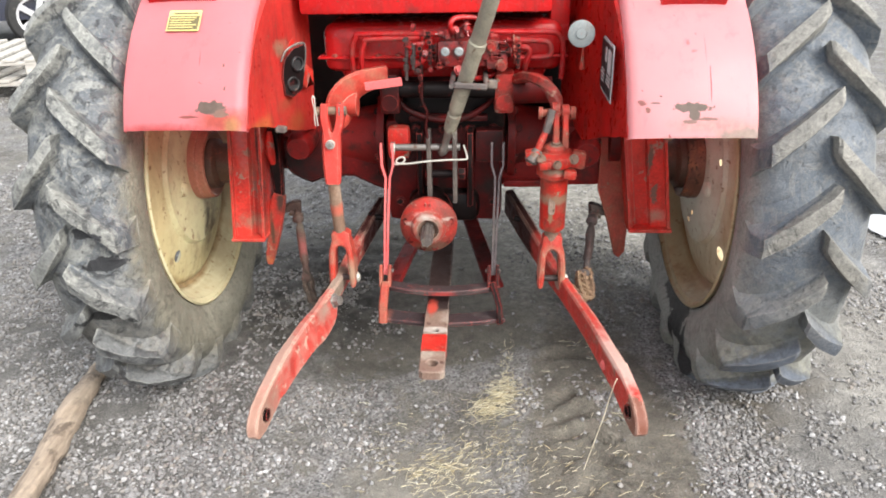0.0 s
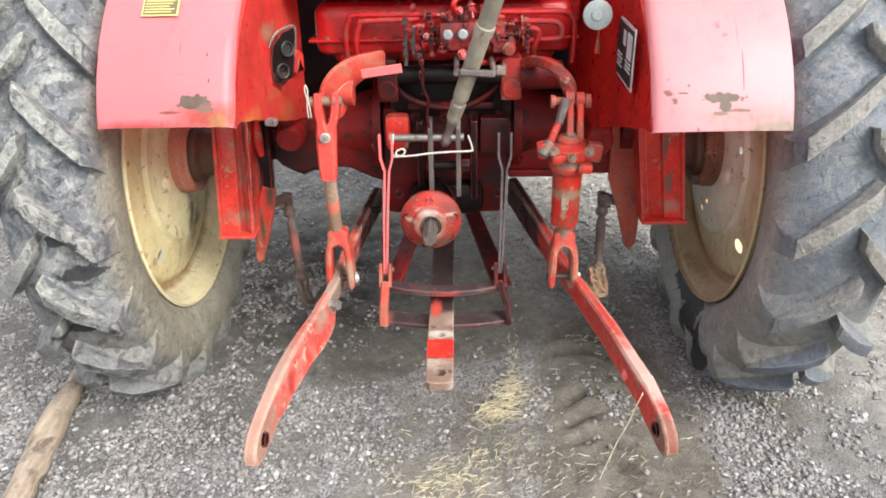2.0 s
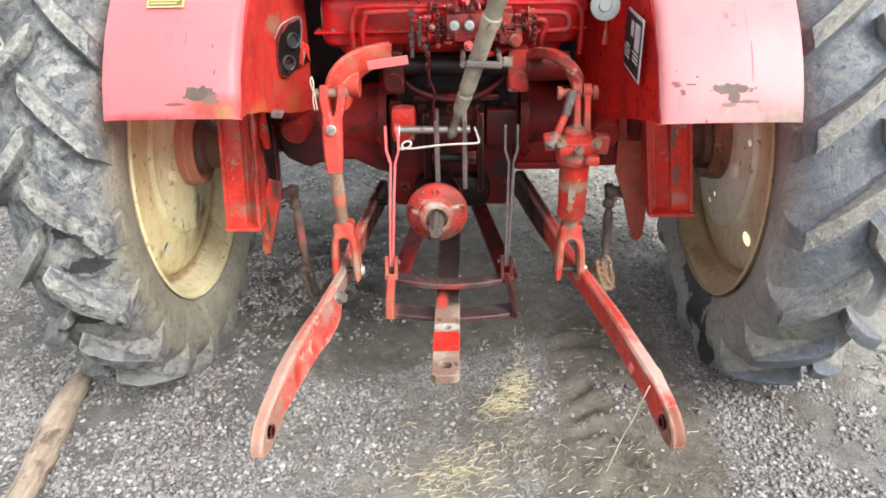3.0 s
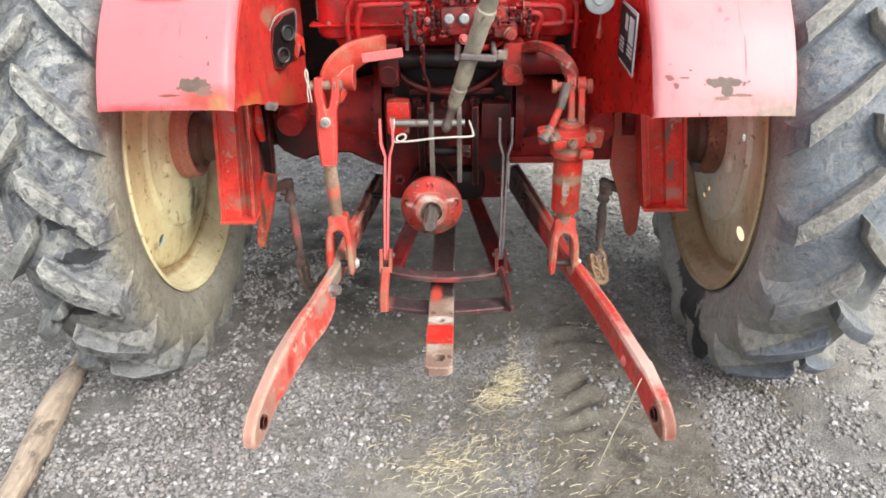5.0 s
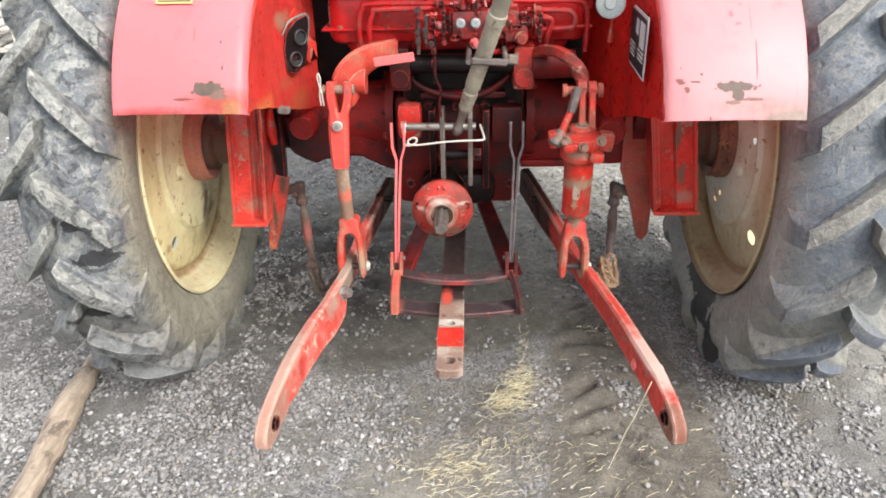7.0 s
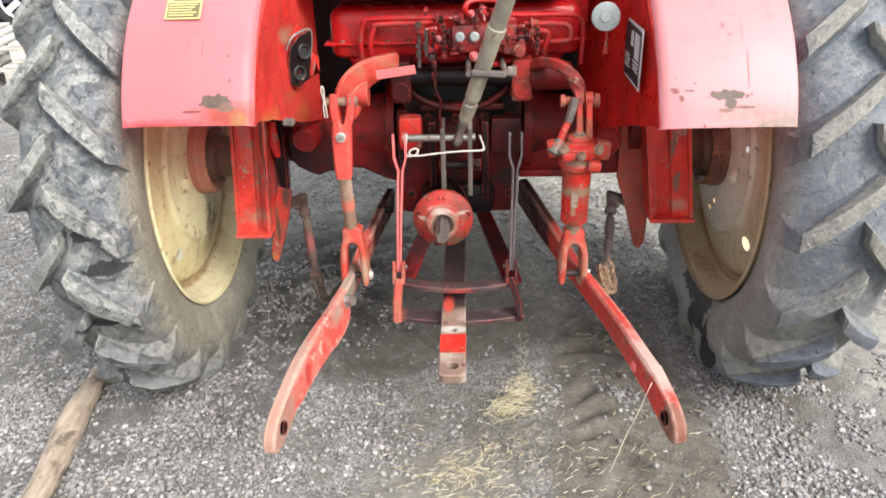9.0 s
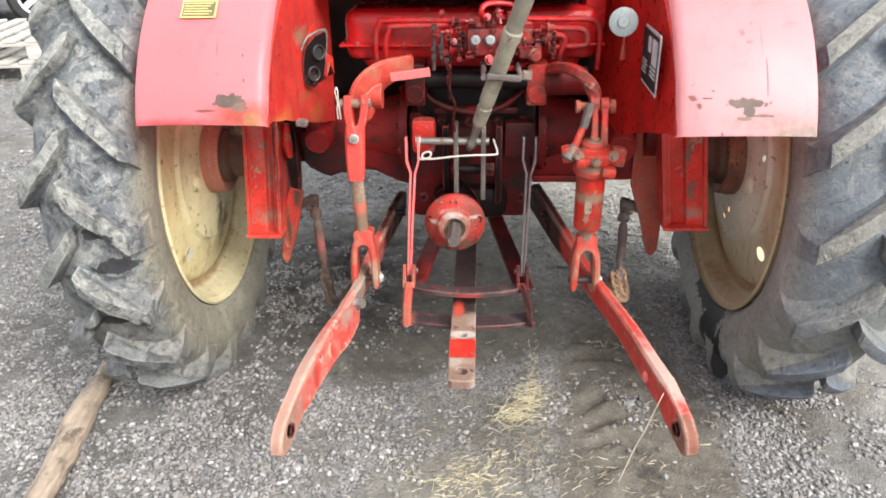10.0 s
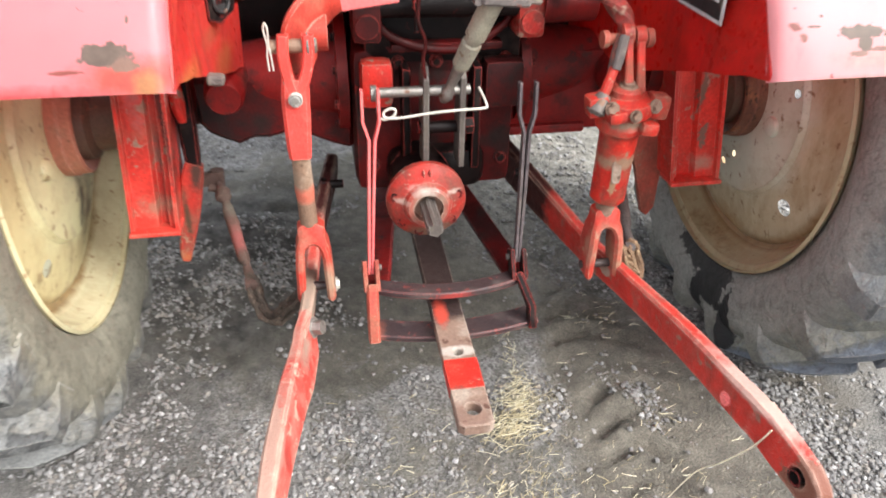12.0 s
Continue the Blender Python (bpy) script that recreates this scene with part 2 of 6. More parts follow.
    l.new(g.outputs[0], bp.inputs["Height"])
    l.new(bp.outputs[0], b.inputs["Normal"])
    return m


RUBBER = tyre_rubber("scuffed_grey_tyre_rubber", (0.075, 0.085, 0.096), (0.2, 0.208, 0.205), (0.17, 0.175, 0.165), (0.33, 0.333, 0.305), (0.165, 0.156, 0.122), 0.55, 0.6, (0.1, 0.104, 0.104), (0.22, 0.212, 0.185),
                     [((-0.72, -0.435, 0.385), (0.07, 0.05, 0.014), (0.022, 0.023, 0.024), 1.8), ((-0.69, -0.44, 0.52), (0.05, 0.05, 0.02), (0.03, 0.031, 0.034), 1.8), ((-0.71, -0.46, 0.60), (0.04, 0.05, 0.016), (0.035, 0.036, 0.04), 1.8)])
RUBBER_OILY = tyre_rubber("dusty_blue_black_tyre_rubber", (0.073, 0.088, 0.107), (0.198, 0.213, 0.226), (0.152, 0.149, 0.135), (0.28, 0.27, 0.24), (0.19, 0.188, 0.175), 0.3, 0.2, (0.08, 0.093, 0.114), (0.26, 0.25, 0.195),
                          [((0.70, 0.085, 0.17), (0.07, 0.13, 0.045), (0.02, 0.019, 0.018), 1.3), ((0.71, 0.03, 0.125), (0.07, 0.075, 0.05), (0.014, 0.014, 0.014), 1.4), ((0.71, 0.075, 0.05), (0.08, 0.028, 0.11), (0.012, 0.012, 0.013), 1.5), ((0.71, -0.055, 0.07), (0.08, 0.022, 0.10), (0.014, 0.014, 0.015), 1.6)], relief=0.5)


def wheel_paint(name, mid, outer, speck, ring, lip, stains):
    """Old cream paint: paler in the middle, rust-stained outwards, brown where the disc meets the barrel."""
    m, n, l, b = shader(name)
    vec = n.new("ShaderNodeNewGeometry").outputs["Position"]
    rad = wheel_radius(n, l, vec, 0.12, 0.557)
    cloud = noise_fac(n, l, vec, 9, 0.25, 0.75, 7, 0.65)
    runs = noise_fac(n, l, vec, 26, 0.45, 0.72, 8, 0.65, (1, 1, 0.35))
    m1 = mixed(n, l, cloud, mid, tuple(c * 0.86 for c in mid))
    o1 = mixed(n, l, cloud, outer, tuple(0.5 * (c + d) for c, d in zip(outer, mid)))
    o1 = mixed(n, l, runs, o1, tuple(0.5 * (c + d) for c, d in zip(outer, speck)))
    col = mixed(n, l, band(n, l, rad, 0.19, 0.235, cloud, 0.09), m1, o1)
    r1 = mixed(n, l, runs, ring, tuple(c * 0.55 for c in ring))
    col = mixed(n, l, band(n, l, rad, 0.306, 0.324, cloud, 0.022), col, r1)
    p1 = mixed(n, l, runs, lip, tuple(0.6 * c + 0.4 * d for c, d in zip(lip, ring)))
    col = mixed(n, l, band(n, l, rad, 0.333, 0.343, cloud, 0.016), col, p1)
    col = mixed(n, l, scaled(n, l, noise_fac(n, l, vec, 16, 0.5, 0.72, 9, 0.72), 0.6), col, tuple(0.5 * (c + d) for c, d in zip(outer, speck)))
    col = mixed(n, l, noise_fac(n, l, vec, 44, 0.59, 0.66, 7, 0.68), col, speck)
    for st in stains:
        col = mixed(n, l, patch(n, l, vec, st[0], st[1], st[3], soft=st[4]), col, mixed(n, l, cloud, st[2], tuple(0.7 * c for c in st[2])))
    col = mixed(n, l, scaled(n, l, edge_fac(n, l, vec, 0.005, 0.02, 0.15, 20), 0.8), col, tuple(c * 0.6 for c in outer))
    l.new(col, b.inputs["Base Color"])
    b.inputs["Roughness"].default_value = 0.42
    bp = n.new("ShaderNodeBump")
    bp.inputs["Strength"].default_value, bp.inputs["Distance"].default_value = 0.15, 0.004
    l.new(runs, bp.inputs["Height"])
    l.new(bp.outputs[0], b.inputs["Normal"])
    return m


CREAM = wheel_paint("cream_wheel_paint", (0.7, 0.66, 0.39), (0.56, 0.475, 0.25), (0.26, 0.16, 0.075), (0.3, 0.2, 0.09), (0.56, 0.52, 0.33),
                    [((-0.67, 0.12, 0.40), (0.06, 0.028, 0.09), (0.09, 0.06, 0.035), 2.0, 0.8), ((-0.66, 0.17, 0.34), (0.06, 0.05, 0.12), (0.2, 0.13, 0.07), 1.3, 0.6), ((-0.66, 0.05, 0.30), (0.06, 0.03, 0.10), (0.3, 0.2, 0.1), 1.6, 0.8), ((-0.69, -0.13, 0.40), (0.05, 0.02, 0.02), (0.3, 0.2, 0.1), 2.6, 0.9), ((-0.69, -0.085, 0.36), (0.05, 0.015, 0.015), (0.3, 0.2, 0.1), 2.6, 0.9)])
CREAM_STAINED = wheel_paint("stained_cream_wheel_paint", (0.62, 0.605, 0.49), (0.47, 0.375, 0.22), (0.22, 0.12, 0.055), (0.28, 0.16, 0.07), (0.4, 0.33, 0.2),
                            [((0.75, 0.12, 0.24), (0.08, 0.12, 0.05), (0.36, 0.2, 0.08), 1.6, 0.9), ((0.72, 0.14, 0.21), (0.06, 0.12, 0.015), (0.24, 0.14, 0.06), 2.4, 0.9), ((0.72, 0.25, 0.33), (0.06, 0.07, 0.10), (0.34, 0.18, 0.07), 1.8, 0.9)])
GREY_PAINT = worn("weathered_tan_tube", (0.34, 0.315, 0.24), (0.2, 0.186, 0.145), wear=(0.16, 0.11, 0.07), dirt=(0.22, 0.2, 0.16), rough=0.7, chips=0.6, dirty=0.5, scale=1.6, bump=0.5)
ZINC = worn("zinc_wire", (0.66, 0.64, 0.58), (0.5, 0.48, 0.42), rough=0.35, metal=0.3, chips=0.72, dirty=0.66)
BLACK = worn("black_rubber", (0.015, 0.015, 0.016), (0.03, 0.03, 0.03), rough=0.45, chips=0.7, dirty=0.62)

STEEL_DIRTY = worn("dirty_steel", (0.15, 0.13, 0.115), (0.09, 0.076, 0.07), rough=0.5, metal=0.4, chips=0.6, dirty=0.5, edge=(0.34, 0.32, 0.3))
RED_ARM = worn("faded_orange_red", (0.54, 0.0612, 0.0396), (0.38, 0.036, 0.0252), wear=(0.28, 0.16, 0.11), dirt=(0.304, 0.106, 0.066), spec=0.24, rough=0.5, chips=0.64, dirty=0.52, edge=(0.42, 0.26, 0.2), grime=0.5)
CAP = worn("pale_grey_cap", (0.3, 0.33, 0.33), (0.2, 0.22, 0.22), rough=0.4, chips=0.68, dirty=0.6)
SILVER = worn("silver_print", (0.6, 0.6, 0.6), (0.4, 0.41, 0.42), rough=0.35, chips=0.7, dirty=0.6, scale=2)
CHECK_ROD = worn("rusty_red_rod", (0.085, 0.052, 0.042), (0.12, 0.062, 0.048), wear=(0.05, 0.033, 0.027), dirt=(0.13, 0.1, 0.08), rough=0.7, chips=0.58, dirty=0.5, bump=0.4, scale=2.2,
                 stains=[((-0.362, -0.02, 0.378), (0.03, 0.055, 0.035), (0.27, 0.085, 0.075), 1.8, 0.7), ((-0.38, 0.04, 0.41), (0.03, 0.03, 0.016), (0.15, 0.135, 0.105), 1.6, 0.7), ((-0.40, 0.105, 0.45), (0.04, 0.04, 0.03), (0.06, 0.032, 0.026), 1.8, 0.7)])
CHAIN_DARK = worn("dark_muddy_chain", (0.055, 0.043, 0.036), (0.1, 0.075, 0.058), wear=(0.16, 0.12, 0.09), dirt=(0.035, 0.028, 0.025), rough=0.85, chips=0.58, dirty=0.5, bump=0.5, scale=2.5)
CHAIN_TAN = worn("mud_caked_chain", (0.34, 0.23, 0.14), (0.15, 0.09, 0.06), wear=(0.07, 0.04, 0.03), dirt=(0.5, 0.36, 0.22), rough=0.8, chips=0.56, dirty=0.5, bump=0.5, scale=2.6)
FAR_GREASE = ((0.0, 0.36, 0.42), (0.6, 0.40, 0.4), (0.05, 0.01, 0.009), 0.25)
LINK_L = worn("worn_red_link", (0.54, 0.068, 0.052), (0.48, 0.04, 0.031), wear=(0.46, 0.27, 0.21), dirt=(0.44, 0.158, 0.125), spec=0.24, rough=0.42, chips=0.58, dirty=0.45, rim=0.012, scale=1.4, bump=0.3,
              stains=[((-0.30, -0.66, 0.385), (0.06, 0.2, 0.02), (0.55, 0.32, 0.26), 1.4, 0.7), ((-0.29, -0.74, 0.34), (0.08, 0.13, 0.08), (0.36, 0.2, 0.15), 1.4, 0.6), ((-0.28, -0.5, 0.40), (0.06, 0.05, 0.03), (0.4, 0.2, 0.16), 2.0, 0.8), ((-0.25, -0.36, 0.37), (0.05, 0.06, 0.03), (0.36, 0.24, 0.19), 1.8, 0.8), ((-0.31, -0.6, 0.39), (0.045, 0.2, 0.016), (0.4, 0.24, 0.19), 1.0), ((-0.23, -0.22, 0.37), (0.03, 0.08, 0.03), (0.3, 0.23, 0.18), 1.0), FAR_GREASE], grime=0.45, edge=(0.5, 0.34, 0.27))
LINK_R = worn("red_link_rusty_edge", (0.55, 0.0324, 0.023), (0.48, 0.0252, 0.018), wear=(0.28, 0.12, 0.09), dirt=(0.3, 0.08, 0.06), spec=0.24, rough=0.4, chips=0.6, dirty=0.5, rim=0.011, scale=1.3, bump=0.3,
              stains=[((0.41, -0.76, 0.33), (0.08, 0.085, 0.07), (0.2, 0.075, 0.05), 1.4), ((0.41, -0.66, 0.397), (0.08, 0.24, 0.019), (0.54, 0.33, 0.285), 1.1, 0.5), ((0.325, -0.2, 0.36), (0.02, 0.022, 0.014), (0.45, 0.32, 0.26), 0.7), FAR_GREASE], grime=0.45, edge=(0.5, 0.34, 0.27))
DRAWBAR = worn("rusty_drawbar", (0.24, 0.16, 0.12), (0.18, 0.11, 0.085), wear=(0.1, 0.05, 0.035), dirt=(0.34, 0.28, 0.23), rough=0.7, chips=0.6, dirty=0.5, bump=0.4,
               stains=[((0.018, 0.12, 0.30), (0.3, 0.36, 0.3), (0.03, 0.014, 0.012), 0.12), ((0.006, -0.205, 0.30), (0.016, 0.05, 0.05), (0.5, 0.06, 0.035), 1.2, 0.5), ((0.018, -0.312, 0.30), (0.04, 0.016, 0.05), (0.46, 0.41, 0.36), 0.6, 0.3)], edge=(0.36, 0.28, 0.23))
FLANGE = worn("worn_flange", (0.5, 0.0324, 0.0216), (0.38, 0.0252, 0.0187), wear=(0.26, 0.18, 0.14), dirt=(0.144, 0.0528, 0.0396), spec=0.24, rough=0.42, chips=0.64, dirty=0.46,
              stains=[((-0.006, -0.13, 0.481), (0.044, 0.06, 0.046), (0.3, 0.2, 0.15), 0.9, 0.5), ((-0.012, -0.13, 0.511), (0.03, 0.05, 0.012), (0.5, 0.42, 0.37), 1.8, 0.8), ((-0.052, -0.11, 0.489), (0.02, 0.05, 0.008), (0.45, 0.33, 0.28), 1.8, 0.8), ((0.04, -0.11, 0.501), (0.022, 0.05, 0.006), (0.45, 0.33, 0.28), 1.8, 0.8), ((-0.006, -0.11, 0.414), (0.07, 0.05, 0.03), (0.16, 0.09, 0.06), 1.2, 0.7)], grime=0.6, edge=(0.4, 0.3, 0.25))
LEVEL = worn("bright_red_casting", (0.6, 0.0302, 0.0187), (0.42, 0.0216, 0.0144), wear=(0.3, 0.18, 0.12), dirt=(0.224, 0.0726, 0.0462), spec=0.24, rough=0.38, chips=0.61, dirty=0.49, edge=(0.4, 0.17, 0.12), grime=0.85, scale=1.5,
             stains=[((0.297, -0.23, 0.60), (0.05, 0.05, 0.016), (0.3, 0.18, 0.12), 1.2, 0.5), ((0.29, -0.24, 0.56), (0.006, 0.05, 0.026), (0.34, 0.2, 0.12), 0.8, 0.4), ((0.30, -0.24, 0.672), (0.045, 0.05, 0.012), (0.26, 0.17, 0.12), 1.3, 0.5)])
ROD_PINK = worn("faded_pink_red_rod", (0.68, 0.0612, 0.049), (0.62, 0.0468, 0.036), wear=(0.4, 0.22, 0.17), dirt=(0.44, 0.132, 0.099), spec=0.24, rough=0.35, chips=0.71, dirty=0.58, edge=(0.6, 0.17, 0.14), speck=0.35, grime=0.5)
FORK = worn("rust_smeared_red_fork", (0.55, 0.0324, 0.0202), (0.38, 0.0432, 0.0288), wear=(0.3, 0.18, 0.12), dirt=(0.304, 0.145, 0.099), spec=0.24, rough=0.45, chips=0.62, dirty=0.5, edge=(0.4, 0.2, 0.14), grime=0.5,
            stains=[((-0.20, -0.21, 0.40), (0.03, 0.06, 0.05), (0.34, 0.22, 0.15), 1.4, 0.6), ((0.33, -0.21, 0.40), (0.03, 0.06, 0.04), (0.34, 0.2, 0.13), 1.4, 0.6)])
SHANK = worn("rusty_shank_with_red_band", (0.24, 0.15, 0.1), (0.18, 0.11, 0.075), wear=(0.09, 0.05, 0.03), dirt=(0.32, 0.25, 0.19), rough=0.6, chips=0.6, dirty=0.5, bump=0.4, stains=[((-0.220, -0.206, 0.565), (0.03, 0.03, 0.022), (0.55, 0.14, 0.09), 1.0, 0.5)])
HANGER = worn("brown_red_hanger", (0.46, 0.0432, 0.0274), (0.28, 0.0648, 0.0432), wear=(0.2, 0.12, 0.08), dirt=(0.24, 0.0924, 0.0594), spec=0.24, rough=0.5, chips=0.6, dirty=0.46, edge=(0.46, 0.22, 0.16), grime=0.6)
DEEP_RED = worn("deep_red_oily_casting", (0.2, 0.008, 0.007), (0.12, 0.006, 0.006), wear=(0.05, 0.012, 0.01), dirt=(0.03, 0.012, 0.01), rough=0.4, chips=0.6, dirty=0.52, grease=((0.02, 0.006, 0.006), 0.55), spec=0.25, edge=(0.25, 0.03, 0.025))
GUIDE = worn("dark_guide_with_red_edges", (0.028, 0.019, 0.021), (0.05, 0.03, 0.03), wear=(0.16, 0.04, 0.035), dirt=(0.085, 0.065, 0.06), rough=0.5, chips=0.6, dirty=0.54, edge=(0.42, 0.08, 0.07), rim=0.0022, scale=1.8,
             stains=[((-0.115, -0.21, 0.268), (0.02, 0.05, 0.02), (0.3, 0.1, 0.07), 1.8, 0.8), ((0.03, -0.21, 0.330), (0.09, 0.006, 0.014), (0.3, 0.04, 0.035), 1.6, 0.5)])
GREY_IRON = worn("grey_brown_iron", (0.12, 0.105, 0.1), (0.07, 0.05, 0.045), wear=(0.24, 0.09, 0.07), dirt=(0.26, 0.21, 0.17), rough=0.6, chips=0.6, dirty=0.5, bump=0.35)
BRACKET = worn("red_bracket_dark_above", (0.5, 0.03, 0.02), (0.36, 0.035, 0.024), wear=(0.28, 0.15, 0.1), dirt=(0.2, 0.09, 0.06), spec=0.24, rough=0.45, chips=0.6, dirty=0.5, edge=(0.5, 0.14, 0.1), grime=0.6,
               stains=[((-0.43, 0.06, 0.49), (0.02, 0.06, 0.055), (0.07, 0.035, 0.026), 1.5, 0.7), ((-0.46, 0.03, 0.40), (0.008, 0.05, 0.07), (0.09, 0.05, 0.03), 1.6, 0.6), ((-0.476, 0.04, 0.31), (0.02, 0.04, 0.016), (0.5, 0.14, 0.06), 1.6, 0.8)])
LINKAGE = worn("dark_oily_linkage", (0.05, 0.035, 0.033), (0.03, 0.018, 0.016), wear=(0.2, 0.06, 0.05), dirt=(0.12, 0.095, 0.08), rough=0.45, chips=0.6, dirty=0.52)
STICKER = worn("faded_yellow_sticker", (0.66, 0.55, 0.2), (0.58, 0.48, 0.2), rough=0.45, chips=0.66, dirty=0.55, speck=0.3)
STICKER_INK = worn("faded_black_print", (0.12, 0.1, 0.045), (0.16, 0.13, 0.06), rough=0.5, chips=0.64, dirty=0.55)


def fender_paint(name, fade, stains):
    """Bleached red paint with sky sheen put into its pink; stains are (centre, size, colour, ragged)."""
    m, n, l, b = shader(name)
    vec = n.new("ShaderNodeTexCoord").outputs["Object"]
    col = mixed(n, l, noise_fac(n, l, vec, 3.5, 0.3, 0.7, 4), fade, tuple(min(1, c * 1.12 + 0.015) for c in fade))
    col = mixed(n, l, noise_fac(n, l, vec, 14, 0.56, 0.75, 9, 0.7, (1, 1, 0.25)), col, tuple(c * 0.8 for c in fade))
    specks = noise_fac(n, l, vec, 55, 0.70, 0.73, 4, 0.6)
    col = mixed(n, l, specks, col, (0.3, 0.05, 0.05))
    scr = noise_fac(n, l, vec, 60, 0.70, 0.74, 3, 0.5, (1, 0.06, 0.06))
    col = mixed(n, l, scr, col, (0.45, 0.09, 0.09))
    for st in stains:
        colour = st[2]
        f = patch(n, l, vec, st[0], st[1], st[3], soft=st[4] if len(st) > 4 else 0.08)
        tone = mixed(n, l, noise_fac(n, l, vec, 70, 0.3, 0.7, 5), colour, tuple(c * 0.72 for c in colour))
        col = mixed(n, l, f, col, tone)
    l.new(col, b.inputs["Base Color"])
    rg = noise_fac(n, l, vec, 9, 0.2, 0.8, 6)
    r = n.new("ShaderNodeMapRange")
    r.inputs[3].default_value, r.inputs[4].default_value = 0.34, 0.5
    l.new(rg, r.inputs[0])
    l.new(r.outputs[0], b.inputs["Roughness"])
    bp = n.new("ShaderNodeBump")
    bp.inputs["Strength"].default_value, bp.inputs["Distance"].default_value = 0.12, 0.01
    l.new(noise_fac(n, l, vec, 6, 0.2, 0.8, 2), bp.inputs["Height"])
    l.new(bp.outputs[0], b.inputs["Normal"])
    return m


RUST_GREY = (0.22, 0.16, 0.13)
FENDER_L = fender_paint("bleached_sheen_red_fender", (0.72, 0.245, 0.27), [
    ((-0.40, -0.40, 0.826), (0.09, 0.2, 0.032), (0.64, 0.13, 0.1), 0.8, 0.7), ((-0.53, -0.40, 0.808), (0.12, 0.2, 0.018), (0.66, 0.1, 0.1), 0.8, 0.7), ((-0.385, -0.40, 0.818), (0.02, 0.2, 0.02), (0.62, 0.27, 0.12), 1.0, 0.6),
    ((-0.428, -0.40, 0.853), (0.032, 0.2, 0.012), RUST_GREY, 2.0), ((-0.408, -0.40, 0.842), (0.016, 0.2, 0.008), (0.36, 0.22, 0.17), 2.2), ((-0.475, -0.40, 0.836), (0.018, 0.2, 0.0025), (0.35, 0.1, 0.08), 1.8),
    ((-0.40, -0.40, 0.888), (0.002, 0.2, 0.004), RUST_GREY, 1.5), ((-0.405, -0.38, 0.93), (0.002, 0.2, 0.003), RUST_GREY, 1.5)])
EDGE_STAINS = [
    ((0.635, -0.41, 0.800), (0.055, 0.2, 0.027), (0.52, 0.4, 0.34), 0.8, 0.4), ((0.55, -0.41, 0.788), (0.12, 0.2, 0.014), (0.66, 0.3, 0.26), 1.0, 0.6), ((0.58, -0.41, 0.82), (0.1, 0.2, 0.02), (0.8, 0.42, 0.4), 1.2, 0.6)]
RUST_PATCHES = [
    ((0.541, -0.42, 0.852), (0.037, 0.2, 0.0085), RUST_GREY, 1.9), ((0.546, -0.42, 0.840), (0.011, 0.2, 0.012), RUST_GREY, 1.5), ((0.538, -0.42, 0.826), (0.014, 0.2, 0.004), (0.4, 0.24, 0.2), 2.0), ((0.57, -0.42, 0.831), (0.018, 0.2, 0.003), (0.36, 0.2, 0.17), 2.0),
    ((0.444, -0.42, 0.860), (0.009, 0.2, 0.005), (0.42, 0.17, 0.15), 2.6, 0.3), ((0.455, -0.42, 0.847), (0.006, 0.2, 0.005), (0.36, 0.16, 0.13), 2.6, 0.3), ((0.470, -0.42, 0.860), (0.01, 0.2, 0.0015), RUST_GREY, 1.6), ((0.480, -0.42, 0.872), (0.003, 0.2, 0.002), RUST_GREY, 1.6)]
SCRATCHES = [
    ((0.578, -0.41, 0.895), (0.0012, 0.2, 0.035), (0.4, 0.1, 0.1), 0.6), ((0.55, -0.38, 0.95), (0.008, 0.2, 0.003), (0.7, 0.22, 0.22), 2.4, 0.8), ((0.538, -0.36, 0.965), (0.005, 0.2, 0.008), (0.7, 0.22, 0.22), 2.4, 0.8), ((0.572, -0.37, 0.955), (0.0015, 0.2, 0.03), (0.74, 0.28, 0.28), 1.0, 0.8)]
# right mudguard: the same paint, set paler
FENDER_R = fender_paint("pale_bleached_sheen_red_fender", (0.78, 0.35, 0.365), EDGE_STAINS + RUST_PATCHES + SCRATCHES)
RED_CAST = worn("greasy_red_casting", (0.5, 0.0216, 0.0158), (0.36, 0.018, 0.0144), wear=(0.26, 0.15, 0.11), dirt=(0.104, 0.0396, 0.0297), spec=0.24, rough=0.45, chips=0.58, dirty=0.46, scale=1.3, grease=((0.05, 0.015, 0.012), 0.5), bump=0.3, edge=(0.32, 0.12, 0.09), grime=0.8)
GREASY_SHINE = worn("greasy_grey_strip", (0.07, 0.06, 0.065), (0.12, 0.1, 0.1), wear=(0.2, 0.08, 0.07), rough=0.35, chips=0.62, dirty=0.55, edge=(0.35, 0.28, 0.28))


# ---- mesh helpers ----
def box(bm, size, m=None, bevel=0.004, seg=1):
    r = bmesh.ops.create_cube(bm, size=1.0, matrix=(m or Matrix()) @ Matrix.Diagonal((*size, 1)))
    if bevel:
        es = list({e for v in r["verts"] for e in v.link_edges})
        bmesh.ops.bevel(bm, geom=es, offset=bevel, segments=seg, affect='EDGES', profile=0.6)
    return bm


def ring_frames(pts):
    """A frame at each point of a polyline, carried along it without twist."""
    ps = [Vector(p) for p in pts]
    tang = [(ps[min(i + 1, len(ps) - 1)] - ps[max(i - 1, 0)]).normalized() for i in range(len(ps))]
    u = tang[0].orthogonal().normalized()
    out = []
    for p, t in zip(ps, tang):
        u = (u - t * u.dot(t)).normalized()
        out.append((p, t, u, t.cross(u)))
    return out


